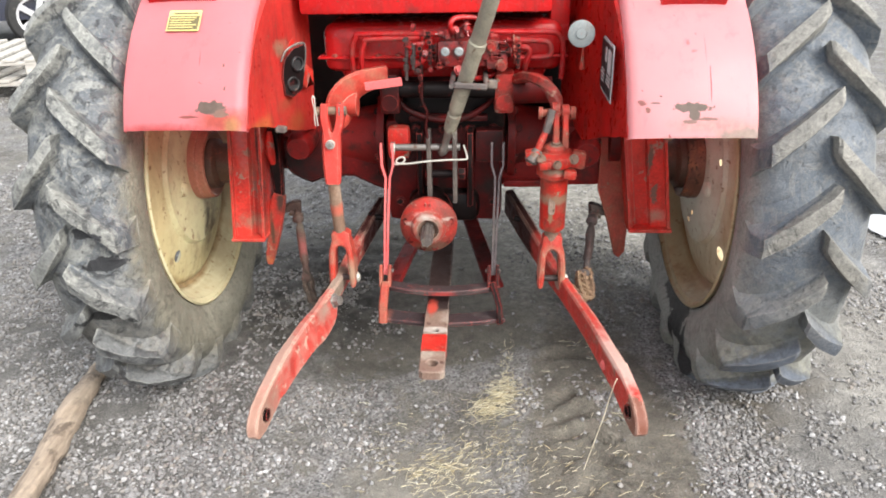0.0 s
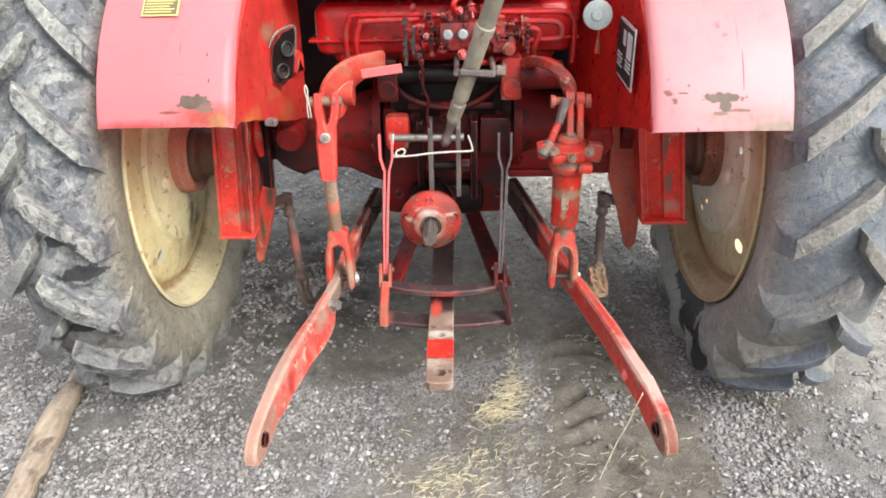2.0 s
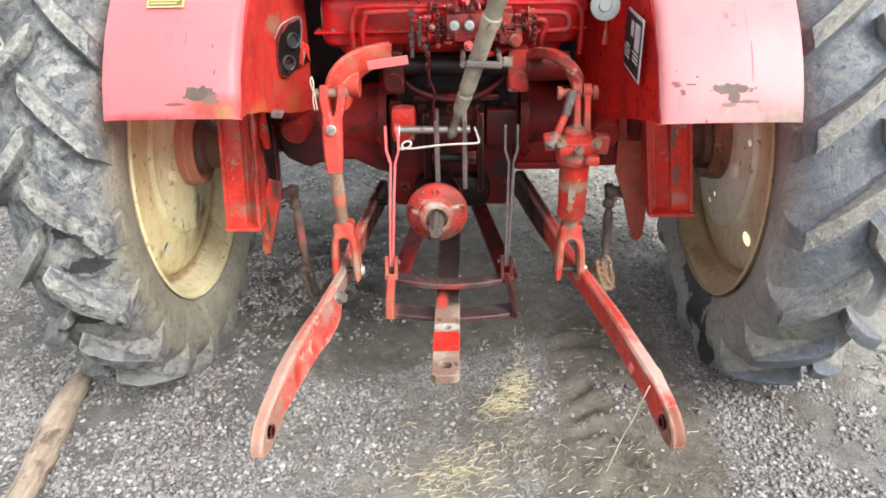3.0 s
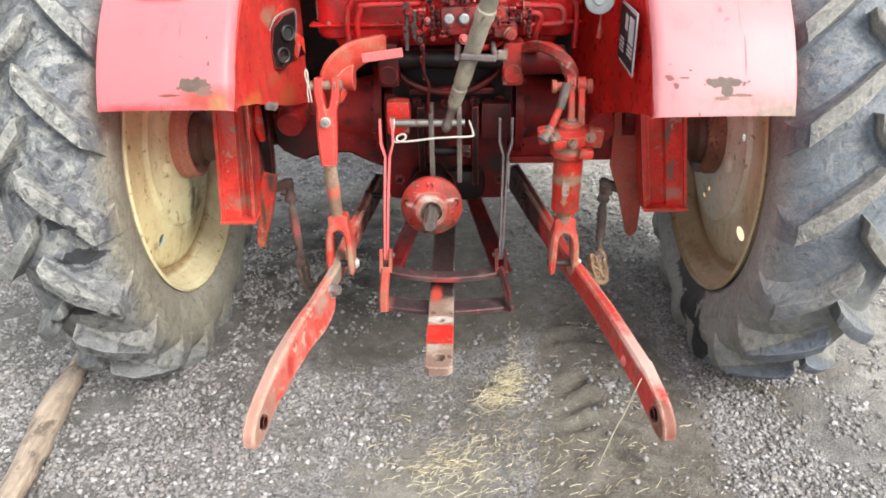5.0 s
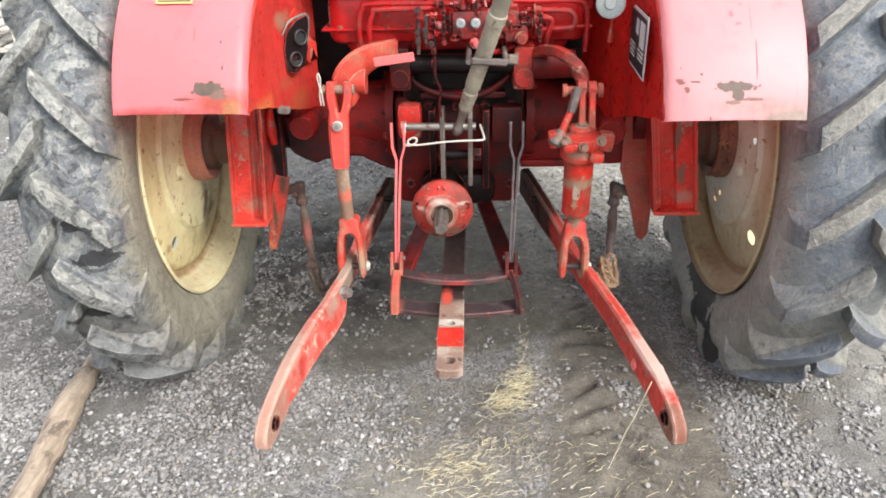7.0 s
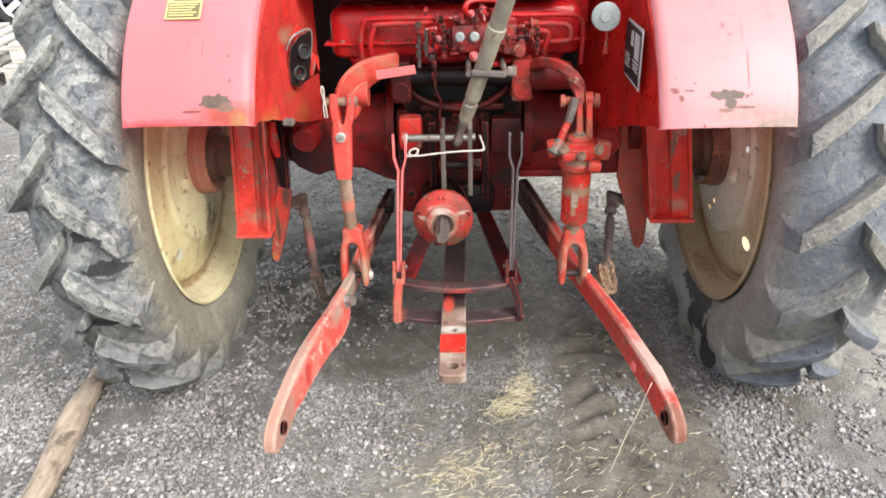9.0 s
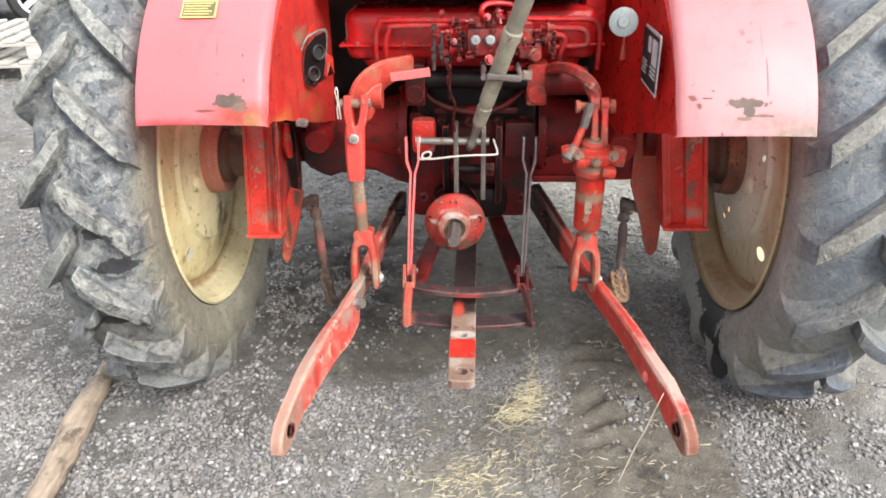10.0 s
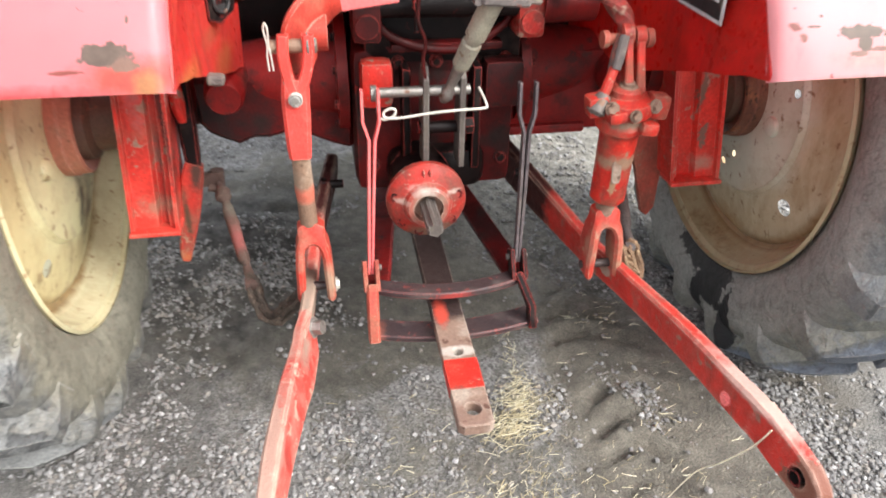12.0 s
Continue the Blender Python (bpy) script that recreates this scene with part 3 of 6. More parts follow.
def rings_to_mesh(bm, rings, closed=True, caps=True):
    vs = [[bm.verts.new(p) for p in ring] for ring in rings]
    k = len(vs[0])
    for a, b in zip(vs, vs[1:]):
        for i in range(k if closed else k - 1):
            j = (i + 1) % k
            bm.faces.new((a[i], a[j], b[j], b[i]))
    if caps and closed:
        bm.faces.new(vs[0][::-1])
        bm.faces.new(vs[-1])
    return vs


def smooth_path(pts, n=6):
    ps = [Vector(p) for p in pts]
    if len(ps) < 3:
        return ps
    out = []
    for i in range(len(ps) - 1):
        a, b, c, d = ps[max(i - 1, 0)], ps[i], ps[i + 1], ps[min(i + 2, len(ps) - 1)]
        for k in range(n):
            t = k / n
            out.append(0.5 * (2 * b + (c - a) * t + (2 * a - 5 * b + 4 * c - d) * t * t + (3 * b - a - 3 * c + d) * t ** 3))
    return out + [ps[-1]]


def tube(bm, pts, r, seg=10, curve=True):
    """A round bar along a path; r is a radius or one for each given point."""
    if isinstance(r, (list, tuple)):
        rs = smooth_path([(v, 0, 0) for v in r]) if curve and len(pts) > 2 else [Vector((v, 0, 0)) for v in r]
        rs = [v.x for v in rs]
    path = smooth_path(pts) if curve else [Vector(p) for p in pts]
    if not isinstance(r, (list, tuple)):
        rs = [r] * len(path)
    rings = [[p + (u * math.cos(a) + w * math.sin(a)) * q for a in (2 * math.pi * i / seg for i in range(seg))]
             for (p, t, u, w), q in zip(ring_frames(path), rs)]
    rings_to_mesh(bm, rings)
    return bm


def strap(bm, pts, sizes, side, curve=True, soft=0.18):
    """A flat bar along a path: sizes are (width along side, thickness) for each point, side the width's direction."""
    if not isinstance(sizes, list):
        sizes = [sizes] * len(pts)
    if not isinstance(side, list):
        side = [side] * len(pts)
    if curve and len(pts) > 2:
        path = smooth_path(pts)
        sz = smooth_path([(a, b, 0) for a, b in sizes])
        sd = smooth_path(side)
    else:
        path, sz, sd = [Vector(p) for p in pts], [Vector((a, b, 0)) for a, b in sizes], [Vector(s) for s in side]
    rings = []
    for (p, t, _, _), s, d in zip(ring_frames(path), sz, sd):
        d = (Vector(d) - t * t.dot(Vector(d))).normalized()
        h = t.cross(d)
        a, b = s.x / 2, s.y / 2
        c = min(a, b) * soft * 2
        oct_ = ((a - c, b), (a, b - c), (a, c - b), (a - c, -b), (c - a, -b), (-a, c - b), (-a, b - c), (c - a, b))
        rings.append([p + d * x + h * y for x, y in oct_])
    rings_to_mesh(bm, rings)
    return bm


def lathe(bm, profile, m, seg=48, caps=False):
    """Turns (along, radius) points round the x axis of m."""
    rings = []
    for x, r in profile:
        rings.append([m @ Vector((x, r * math.cos(2 * math.pi * i / seg), r * math.sin(2 * math.pi * i / seg))) for i in range(seg)])
    rings_to_mesh(bm, rings, caps=caps)
    return bm


def plate(bm, outline, thick, m, holes=(), bevel=0.0015):
    """A plate in the xy plane of m with round holes (x, y, r)."""
    loops = [[Vector((x, y, 0)) for x, y in outline]]
    for x, y, r in holes:
        loops.append([Vector((x + r * math.cos(a), y + r * math.sin(a), 0)) for a in (2 * math.pi * i / 16 for i in range(16))])
    b2 = bmesh.new()
    edges = []
    for lp in loops:
        vs = [b2.verts.new(p) for p in lp]
        edges += [b2.edges.new((vs[i], vs[(i + 1) % len(vs)])) for i in range(len(vs))]
    bmesh.ops.triangle_fill(b2, edges=edges, use_beauty=True)
    g = bmesh.ops.extrude_face_region(b2, geom=b2.faces[:])
    bmesh.ops.translate(b2, verts=[v for v in g["geom"] if isinstance(v, bmesh.types.BMVert)], vec=(0, 0, thick))
    bmesh.ops.translate(b2, verts=b2.verts[:], vec=(0, 0, -thick / 2))
    bmesh.ops.recalc_face_normals(b2, faces=b2.faces[:])
    if bevel:
        es = [e for e in b2.edges if len(e.link_faces) == 2 and e.calc_face_angle(0) > 0.9]
        bmesh.ops.bevel(b2, geom=es, offset=bevel, segments=1, affect='EDGES')
    b2.transform(m)
    tmp = bpy.data.meshes.new("tmp")
    b2.to_mesh(tmp)
    bm.from_mesh(tmp)
    bpy.data.meshes.remove(tmp)
    b2.free()
    return bm


def basis(origin, x, y):
    """A matrix with its x and y axes along these directions."""
    x = Vector(x).normalized()
    z = x.cross(Vector(y)).normalized()
    y = z.cross(x)
    m = Matrix((x, y, z)).transposed().to_4x4()
    m.translation = origin
    return m


def rod(bm, a, b, r, r2=None, seg=16):
    return tube(bm, [a, b], [r, r if r2 is None else r2], seg, curve=False)


def hexbolt(bm, at, way, r=0.011, h=0.009):
    at, way = Vector(at), Vector(way).normalized()
    tube(bm, [at, at + way * h], [r, r * 0.97], 6, curve=False)
    tube(bm, [at - way * 0.001, at + way * 0.002], [r * 1.45, r * 1.45], 14, curve=False)
    return bm


def part(name, bm, material, parent=None, label="", smooth=32):
    """Links a bmesh as one mesh object under a thing or under a part."""
    bmesh.ops.recalc_face_normals(bm, faces=bm.faces[:])
    me = bpy.data.meshes.new(name)
    bm.to_mesh(me)
    bm.free()
    me.materials.append(material)
    me.polygons.foreach_set("use_smooth", [True] * len(me.polygons))
    me.set_sharp_from_angle(angle=radians(smooth))
    ob = new(name, me)
    if parent:
        ob.parent = parent
        if parent.type == 'EMPTY':
            ob.matrix_parent_inverse = parent.matrix_basis.inverted()
    if label:
        ob["label"] = label
    return ob


def thing(name, at, label, category, group=""):
    ob = new(name)
    ob.empty_display_size = 0.1
    ob.location = at
    ob.matrix_basis = Matrix.Translation(at)
    return tagged(ob, label, category, group)


B = bmesh.new


# ---- ground ----
def ground_height(x, y):
    h = 0.012 * noise.noise((x * 1.7, y * 1.7, 0.3)) + 0.006 * noise.noise((x * 6, y * 6, 4.0)) + 0.004 * noise.noise((x * 19, y * 19, 1.0)) + 0.003 * noise.noise((x * 37, y * 37, 2.0))
    band = math.exp(-((x - 0.42) / 0.12) ** 4)
    if band > 0.02 and -0.85 < y < 0.25:
        # the print of a tread: slanted bars pressed into the soil, broken up
        ph = (y + 0.6 * abs(x - 0.40) + 0.05 * noise.noise((x * 7, y * 7, 5))) / 0.095
        h += band * (0.021 * max(-0.5, min(0.6, 1.7 * math.sin(2 * math.pi * ph))) - 0.005 + 0.012 * noise.noise((x * 24, y * 24, 6))) * max(0.0, 0.6 + 1.5 * noise.noise((x * 6, y * 6, 2)))
    rut = math.exp(-((x + 0.38) / 0.24) ** 4 - ((y - 0.50) / 0.5) ** 4)
    if rut > 0.02:
        h += rut * 0.02 * (0.6 + 0.9 * noise.noise((x * 8, y * 8, 4))) * math.sin(2 * math.pi * (y + 0.4 * abs(x + 0.42) + 0.06 * noise.noise((x * 6, y * 6, 9))) / 0.17)
    near = max(0.0, 1 - max(abs(x), abs(y + 0.3)) / 4)
    return h * near - 0.006


def build_ground():
    xs = [-60, -30, -14, -7, -4] + [-2.6 + 0.013 * i for i in range(401)] + [4, 7, 14, 30, 60]
    ys = [-40, -15, -6, -3] + [-2.2 + 0.013 * i for i in range(340)] + [3, 4.5, 7, 12, 25, 60]
    vs = [(x, y, ground_height(x, y)) for y in ys for x in xs]
    w = len(xs)
    fs = [(j * w + i, j * w + i + 1, (j + 1) * w + i + 1, (j + 1) * w + i) for j in range(len(ys) - 1) for i in range(w - 1)]
    me = bpy.data.meshes.new("ground")
    me.from_pydata(vs, [], fs)
    me.polygons.foreach_set("use_smooth", [True] * len(me.polygons))
    m, n, l, b = shader("gravel_yard")
    vec = n.new("ShaderNodeTexCoord").outputs["Object"]
    soil = mixed(n, l, noise_fac(n, l, vec, 3.0, 0.3, 0.7), (0.13, 0.126, 0.103), (0.225, 0.218, 0.184))
    vo = n.new("ShaderNodeTexVoronoi")
    vo.inputs["Scale"].default_value = 170
    l.new(vec, vo.inputs["Vector"])
    stone = mixed(n, l, noise_fac(n, l, vo.outputs["Color"], 2.0, 0.3, 0.7, 0), (0.06, 0.062, 0.07), (0.4, 0.405, 0.42))
    grit = noise_fac(n, l, vec, 300, 0.35, 0.7, 4)
    col = mixed(n, l, noise_fac(n, l, vec, 5.0, 0.36, 0.56, 9, 0.75), soil, stone)
    col = mixed(n, l, patch(n, l, vec, (-1.0, -0.2, 0), (0.62, 1.3, 1), 0.5, 5, soft=0.3), col, mixed(n, l, grit, (0.075, 0.075, 0.075), (0.17, 0.168, 0.165)))
    col = mixed(n, l, patch(n, l, vec, (0.98, -0.2, 0), (0.16, 1.2, 1), 0.6, 7, soft=0.3), col, mixed(n, l, grit, (0.125, 0.124, 0.122), (0.25, 0.247, 0.24)))
    col = mixed(n, l, 0.35, col, mixed(n, l, grit, (0.06, 0.055, 0.05), (0.42, 0.4, 0.37)))
    col = mixed(n, l, patch(n, l, vec, (0.45, -0.62, 0), (0.24, 0.98, 1), 0.9, 8, soft=0.16), col, mixed(n, l, grit, (0.105, 0.097, 0.083), (0.215, 0.198, 0.168)))
    col = mixed(n, l, patch(n, l, vec, (1.4, 0.0, 0), (0.36, 1.1, 1), 0.7, 7, soft=0.3), col, mixed(n, l, grit, (0.24, 0.232, 0.215), (0.36, 0.35, 0.33)))
    col = mixed(n, l, patch(n, l, vec, (-0.02, -0.5, 0), (0.22, 0.14, 1), 0.7, 9, soft=0.4), col, mixed(n, l, grit, (0.19, 0.182, 0.162), (0.29, 0.28, 0.25)))
    # soil and muddy ruts under the tractor, with its shade painted in
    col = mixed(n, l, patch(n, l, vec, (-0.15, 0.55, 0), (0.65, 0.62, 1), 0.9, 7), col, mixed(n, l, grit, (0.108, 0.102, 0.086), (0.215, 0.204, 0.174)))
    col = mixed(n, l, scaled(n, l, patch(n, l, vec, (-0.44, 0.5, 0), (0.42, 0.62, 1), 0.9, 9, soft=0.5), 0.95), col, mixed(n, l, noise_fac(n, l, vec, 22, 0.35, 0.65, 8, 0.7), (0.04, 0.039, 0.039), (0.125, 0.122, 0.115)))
    pale = mixed(n, l, noise_fac(n, l, vec, 34, 0.36, 0.66, 9, 0.75), (0.15, 0.146, 0.128), (0.36, 0.345, 0.31))
    pale = mixed(n, l, noise_fac(n, l, vec, 90, 0.55, 0.66, 5), pale, (0.46, 0.45, 0.43))
    col = mixed(n, l, patch(n, l, vec, (0.9, 1.72, 0), (0.92, 1.42, 1), 0.5, 5, soft=0.3), col, pale)
    col = mixed(n, l, scaled(n, l, patch(n, l, vec, (0.42, 0.62, 0), (0.3, 0.5, 1), 0.7, 7, soft=0.5), 0.7), col, pale)
    col = mixed(n, l, noise_fac(n, l, vec, 1.6, 0.58, 0.75), col, (0.11, 0.095, 0.075))
    tone = n.new("ShaderNodeMixRGB")
    tone.blend_type = 'MULTIPLY'
    tone.inputs[0].default_value = 0.95
    l.new(col, tone.inputs[1])
    l.new(mixed(n, l, noise_fac(n, l, vec, 26, 0.3, 0.7, 8, 0.72), (0.62, 0.62, 0.62), (1.3, 1.29, 1.27)), tone.inputs[2])
    broad = n.new("ShaderNodeMixRGB")
    broad.blend_type = 'MULTIPLY'
    broad.inputs[0].default_value = 0.8
    l.new(tone.outputs[0], broad.inputs[1])
    l.new(mixed(n, l, noise_fac(n, l, vec, 5.5, 0.32, 0.68, 6, 0.65), (0.68, 0.67, 0.65), (1.22, 1.22, 1.2)), broad.inputs[2])
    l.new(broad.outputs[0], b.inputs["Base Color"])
    b.inputs["Roughness"].default_value = 0.9
    bp = n.new("ShaderNodeBump")
    bp.inputs["Strength"].default_value, bp.inputs["Distance"].default_value = 0.6, 0.008
    clods = n.new("ShaderNodeMath")
    clods.operation = 'MULTIPLY_ADD'
    clods.inputs[1].default_value = 1.6
    l.new(noise_fac(n, l, vec, 60, 0.3, 0.7, 6, 0.65), clods.inputs[0])
    l.new(grit, clods.inputs[2])
    add = n.new("ShaderNodeMath")
    l.new(clods.outputs[0], add.inputs[0])
    l.new(vo.outputs["Distance"], add.inputs[1])
    l.new(add.outputs[0], bp.inputs["Height"])
    l.new(bp.outputs[0], b.inputs["Normal"])
    me.materials.append(m)
    return tagged(new("ground", me), "grey gravel yard with bare trodden soil", "ground", kind="structure")


ground = build_ground()


def build_puddle(cx, cy, rx, ry):
    """A shallow pale puddle with an uneven shore."""
    bm = B()
    rim = []
    for i in range(40):
        a = 2 * math.pi * i / 40
        k = 1 + 0.22 * noise.noise((math.cos(a) * 1.6, math.sin(a) * 1.6, 3.0))
        rim.append(Vector((cx + rx * k * math.cos(a), cy + ry * k * math.sin(a), 0.006)))
    rings_to_mesh(bm, [rim, [Vector((cx + (p.x - cx) * 0.9, cy + (p.y - cy) * 0.9, 0.009)) for p in rim]])
    m, n, l, b = shader("milky_puddle_water")
    vec = n.new("ShaderNodeTexCoord").outputs["Object"]
    l.new(mixed(n, l, noise_fac(n, l, vec, 4, 0.3, 0.7), (0.36, 0.37, 0.38), (0.46, 0.47, 0.48)), b.inputs["Base Color"])
    b.inputs["Roughness"].default_value = 0.08
    return tagged(part("puddle", bm, m, None), "pale milky puddle on the gravel yard", "puddle", kind="structure")


build_puddle(1.98, 1.05, 0.26, 0.34)


def stone_templates(rnd, count):
    out = []
    for _ in range(count):
        b = B()
        bmesh.ops.create_icosphere(b, subdivisions=1, radius=1.0)
        sx, sy, sz = rnd.uniform(0.8, 1.25), rnd.uniform(0.65, 1.0), rnd.uniform(0.45, 0.75)
        b.verts.ensure_lookup_table()
        v = np.array([(q.co.x * sx, q.co.y * sy, q.co.z * sz) for q in b.verts]) * np.array([[rnd.uniform(0.6, 1.25)] for _ in b.verts])
        f = np.array([[q.index for q in g.verts] for g in b.faces])
        out.append((v, f))
        b.free()
    return out


def gravel_density(x, y):
    """How thick the gravel lies: heavy at both sides, in drifts on the trodden soil behind the hitch."""
    d = 0.62
    d -= 0.75 * math.exp(-((x - 0.47) / 0.21) ** 6) * (1.0 if y < 0.1 else max(0.35, 1.0 - (y - 0.1) * 2.5))
    d -= 0.34 * math.exp(-((x - 0.05) / 0.34) ** 4)
    d -= 0.16 * math.exp(-((x - 1.25) / 0.10) ** 4)
    d += 0.12 * math.exp(-((x - 0.95) / 0.16) ** 4) + (0.12 if x < -0.45 else 0.0)
    d -= 0.62 * math.exp(-((x + 0.36) / 0.46) ** 4 - ((y - 0.45) / 0.52) ** 4)
    d -= 0.5 * math.exp(-((x - 0.02) / 0.16) ** 4 - ((y + 0.52) / 0.12) ** 4)
    if x > 0.1 and y + 0.25 * x > 1.1:
        d -= 0.25
    drift = 1.5 * noise.noise((x * 3.1, y * 3.1, 7.7)) + 1.2 * noise.noise((x * 8.3, y * 8.3, 1.7)) + 0.9 * noise.noise((x * 21, y * 21, 3.7))
    d += drift * (0.85 if x < 0.3 or x > 0.68 else 0.3)
    d -= 0.3 * math.exp(-((x + 0.2) / 0.16) ** 4 - ((y + 0.53) / 0.1) ** 4)
    d += 0.75 * math.exp(-((x - 0.455) / 0.055) ** 2 - ((y + 0.17) / 0.09) ** 2)
    return min(1.0, max(d, 0.012))


def scatter_gravel(name, count, x0, x1, y0, y1, lo, hi, seed, label):
    rnd = random.Random(seed)
    temps = stone_templates(rnd, 10)
    V, F, base = [], [], 0
    placed = 0
    while placed < count:
        x, y = rnd.uniform(x0, x1), rnd.uniform(y0, y1)
        placed += 1
        if rnd.random() > gravel_density(x, y):
            continue
        v, f = temps[rnd.randrange(10)]
        r = lo + (hi - lo) * rnd.random() ** 2.0
        a, t = rnd.uniform(0, 6.283), rnd.uniform(-0.5, 0.5)
        c, s, ct, st = math.cos(a), math.sin(a), math.cos(t), math.sin(t)
        rot = np.array([[c, -s * ct, s * st], [s, c * ct, -c * st], [0, st, ct]])
        p = v @ rot.T * r + np.array([x, y, ground_height(x, y) + r * rnd.uniform(0.2, 0.6)])
        V.append(p)
        F.append(f + base)
        base += len(v)
    me = bpy.data.meshes.new(name)
    me.from_pydata(np.concatenate(V).tolist(), [], np.concatenate(F).tolist())
    me.materials.append(STONE)
    return tagged(new(name, me), label, "gravel", kind="stuff")


def stone_material():
    m, n, l, b = shader("gravel_stone")
    g = n.new("ShaderNodeNewGeometry")
    vec = n.new("ShaderNodeTexCoord").outputs["Object"]
    ramp = n.new("ShaderNodeValToRGB")
    e = ramp.color_ramp.elements
    e[0].position, e[0].color = 0.0, (0.11, 0.112, 0.118, 1)
    e[1].position, e[1].color = 1.0, (0.56, 0.565, 0.575, 1)
    for pos, c in ((0.30, (0.19, 0.193, 0.202, 1)), (0.62, (0.30, 0.303, 0.312, 1)), (0.74, (0.26, 0.23, 0.2, 1)), (0.86, (0.38, 0.384, 0.392, 1))):
        k = e.new(pos)
        k.color = c
    l.new(g.outputs["Random Per Island"], ramp.inputs[0])
    col = mixed(n, l, noise_fac(n, l, vec, 400, 0.3, 0.75, 3), ramp.outputs[0], (0.2, 0.185, 0.165))
    l.new(col, b.inputs["Base Color"])
    b.inputs["Roughness"].default_value = 0.85
    return m


STONE = stone_material()
scatter_gravel("gravel", 104000, -1.7, 1.75, -0.95, 0.8, 0.0028, 0.0088, 3, "loose light grey crushed gravel on the yard")
scatter_gravel("gravel", 120000, -1.6, 1.5, -0.9, 0.6, 0.0012, 0.0032, 5, "fine grey grit between the stones")
scatter_gravel("gravel", 42000, -2.4, 1.8, 0.75, 2.8, 0.004, 0.0115, 8, "scattered grey gravel further across the yard")
scatter_gravel("gravel", 14000, -4.6, 2.6, 2.6, 5.2, 0.006, 0.014, 9, "sparse grey gravel at the far side of the yard")


def scatter_straw(spots, seed, label, look_):
    rnd = random.Random(seed)
    b = B()
    for cx, cy, rx, ry, count, along, longest in spots:
        for _ in range(count):
            x, y = rnd.gauss(cx, rx), rnd.gauss(cy, ry)
            a = rnd.gauss(along, 0.55)
            ln = longest * rnd.uniform(0.2, 1.0)
            z = ground_height(x, y) + rnd.uniform(0.004, 0.016)
            d = Vector((math.cos(a), math.sin(a), rnd.uniform(-0.15, 0.15))) * ln
            p = Vector((x, y, z)) - d * 0.5
            mid = p + d * 0.5 + Vector((rnd.uniform(-1, 1), rnd.uniform(-1, 1), rnd.uniform(0, 1))) * ln * 0.07
            strap(b, [p, mid, p + d], (rnd.uniform(0.0006, 0.0015), 0.0006), (math.sin(a), -math.cos(a), 0.2), curve=False)
    me = bpy.data.meshes.new("straw")
    b.to_mesh(me)
    b.free()
    me.materials.append(look_)
    return tagged(new("straw", me), label, "straw", kind="stuff")


def straw_material(name, dark, light):
    m, n, l, b = shader(name)
    g = n.new("ShaderNodeNewGeometry")
    col = mixed(n, l, g.outputs["Random Per Island"], dark, light)
    l.new(col, b.inputs["Base Color"])
    b.inputs["Roughness"].default_value = 0.6
    return m


STRAW = straw_material("dry_straw", (0.4, 0.33, 0.17), (0.82, 0.77, 0.58))
CHAFF = straw_material("trodden_chaff", (0.16, 0.125, 0.06), (0.5, 0.45, 0.32))
scatter_straw([(0.185, -0.165, 0.022, 0.028, 110, 0.3, 0.055), (0.145, -0.235, 0.028, 0.026, 110, 0.3, 0.06), (0.205, -0.09, 0.012, 0.03, 30, 1.2, 0.04), (0.10, -0.40, 0.035, 0.03, 70, 0.7, 0.03), (0.02, -0.47, 0.05, 0.03, 110, 0.35, 0.035), (0.20, -0.40, 0.03, 0.05, 30, 1.0, 0.03), (0.0, -0.36, 0.1, 0.1, 26, 0.3, 0.03),
               (0.36, -0.42, 0.05, 0.04, 26, 0.5, 0.03), (0.40, -0.30, 0.12, 0.2, 14, 0.2, 0.03), (0.215, 0.03, 0.015, 0.07, 26, 1.3, 0.04), (0.40, -0.55, 0.12, 0.06, 26, 0.6, 0.04), (0.45, 0.1, 0.05, 0.05, 40, 0.1, 0.03), (0.53, -0.2, 0.05, 0.1, 16, 0.3, 0.03), (-0.2, -0.35, 0.2, 0.2, 24, 0.3, 0.03), (0.08, -0.53, 0.1, 0.04, 90, 0.4, 0.03)], 12, "scattered dry yellow straw on the soil", STRAW)
scatter_straw([(0.19, -0.16, 0.028, 0.035, 170, 0.8, 0.022), (0.15, -0.24, 0.03, 0.03, 110, 0.8, 0.022), (0.235, -0.17, 0.022, 0.03, 50, 1.0, 0.026), (0.19, -0.33, 0.035, 0.05, 90, 0.9, 0.02), (0.08, -0.44, 0.09, 0.05, 150, 0.6, 0.02), (0.38, -0.47, 0.12, 0.08, 110, 0.5, 0.018), (-0.05, -0.30, 0.12, 0.12, 60, 0.5, 0.016)], 13, "short trodden brown chaff among the straw", CHAFF)


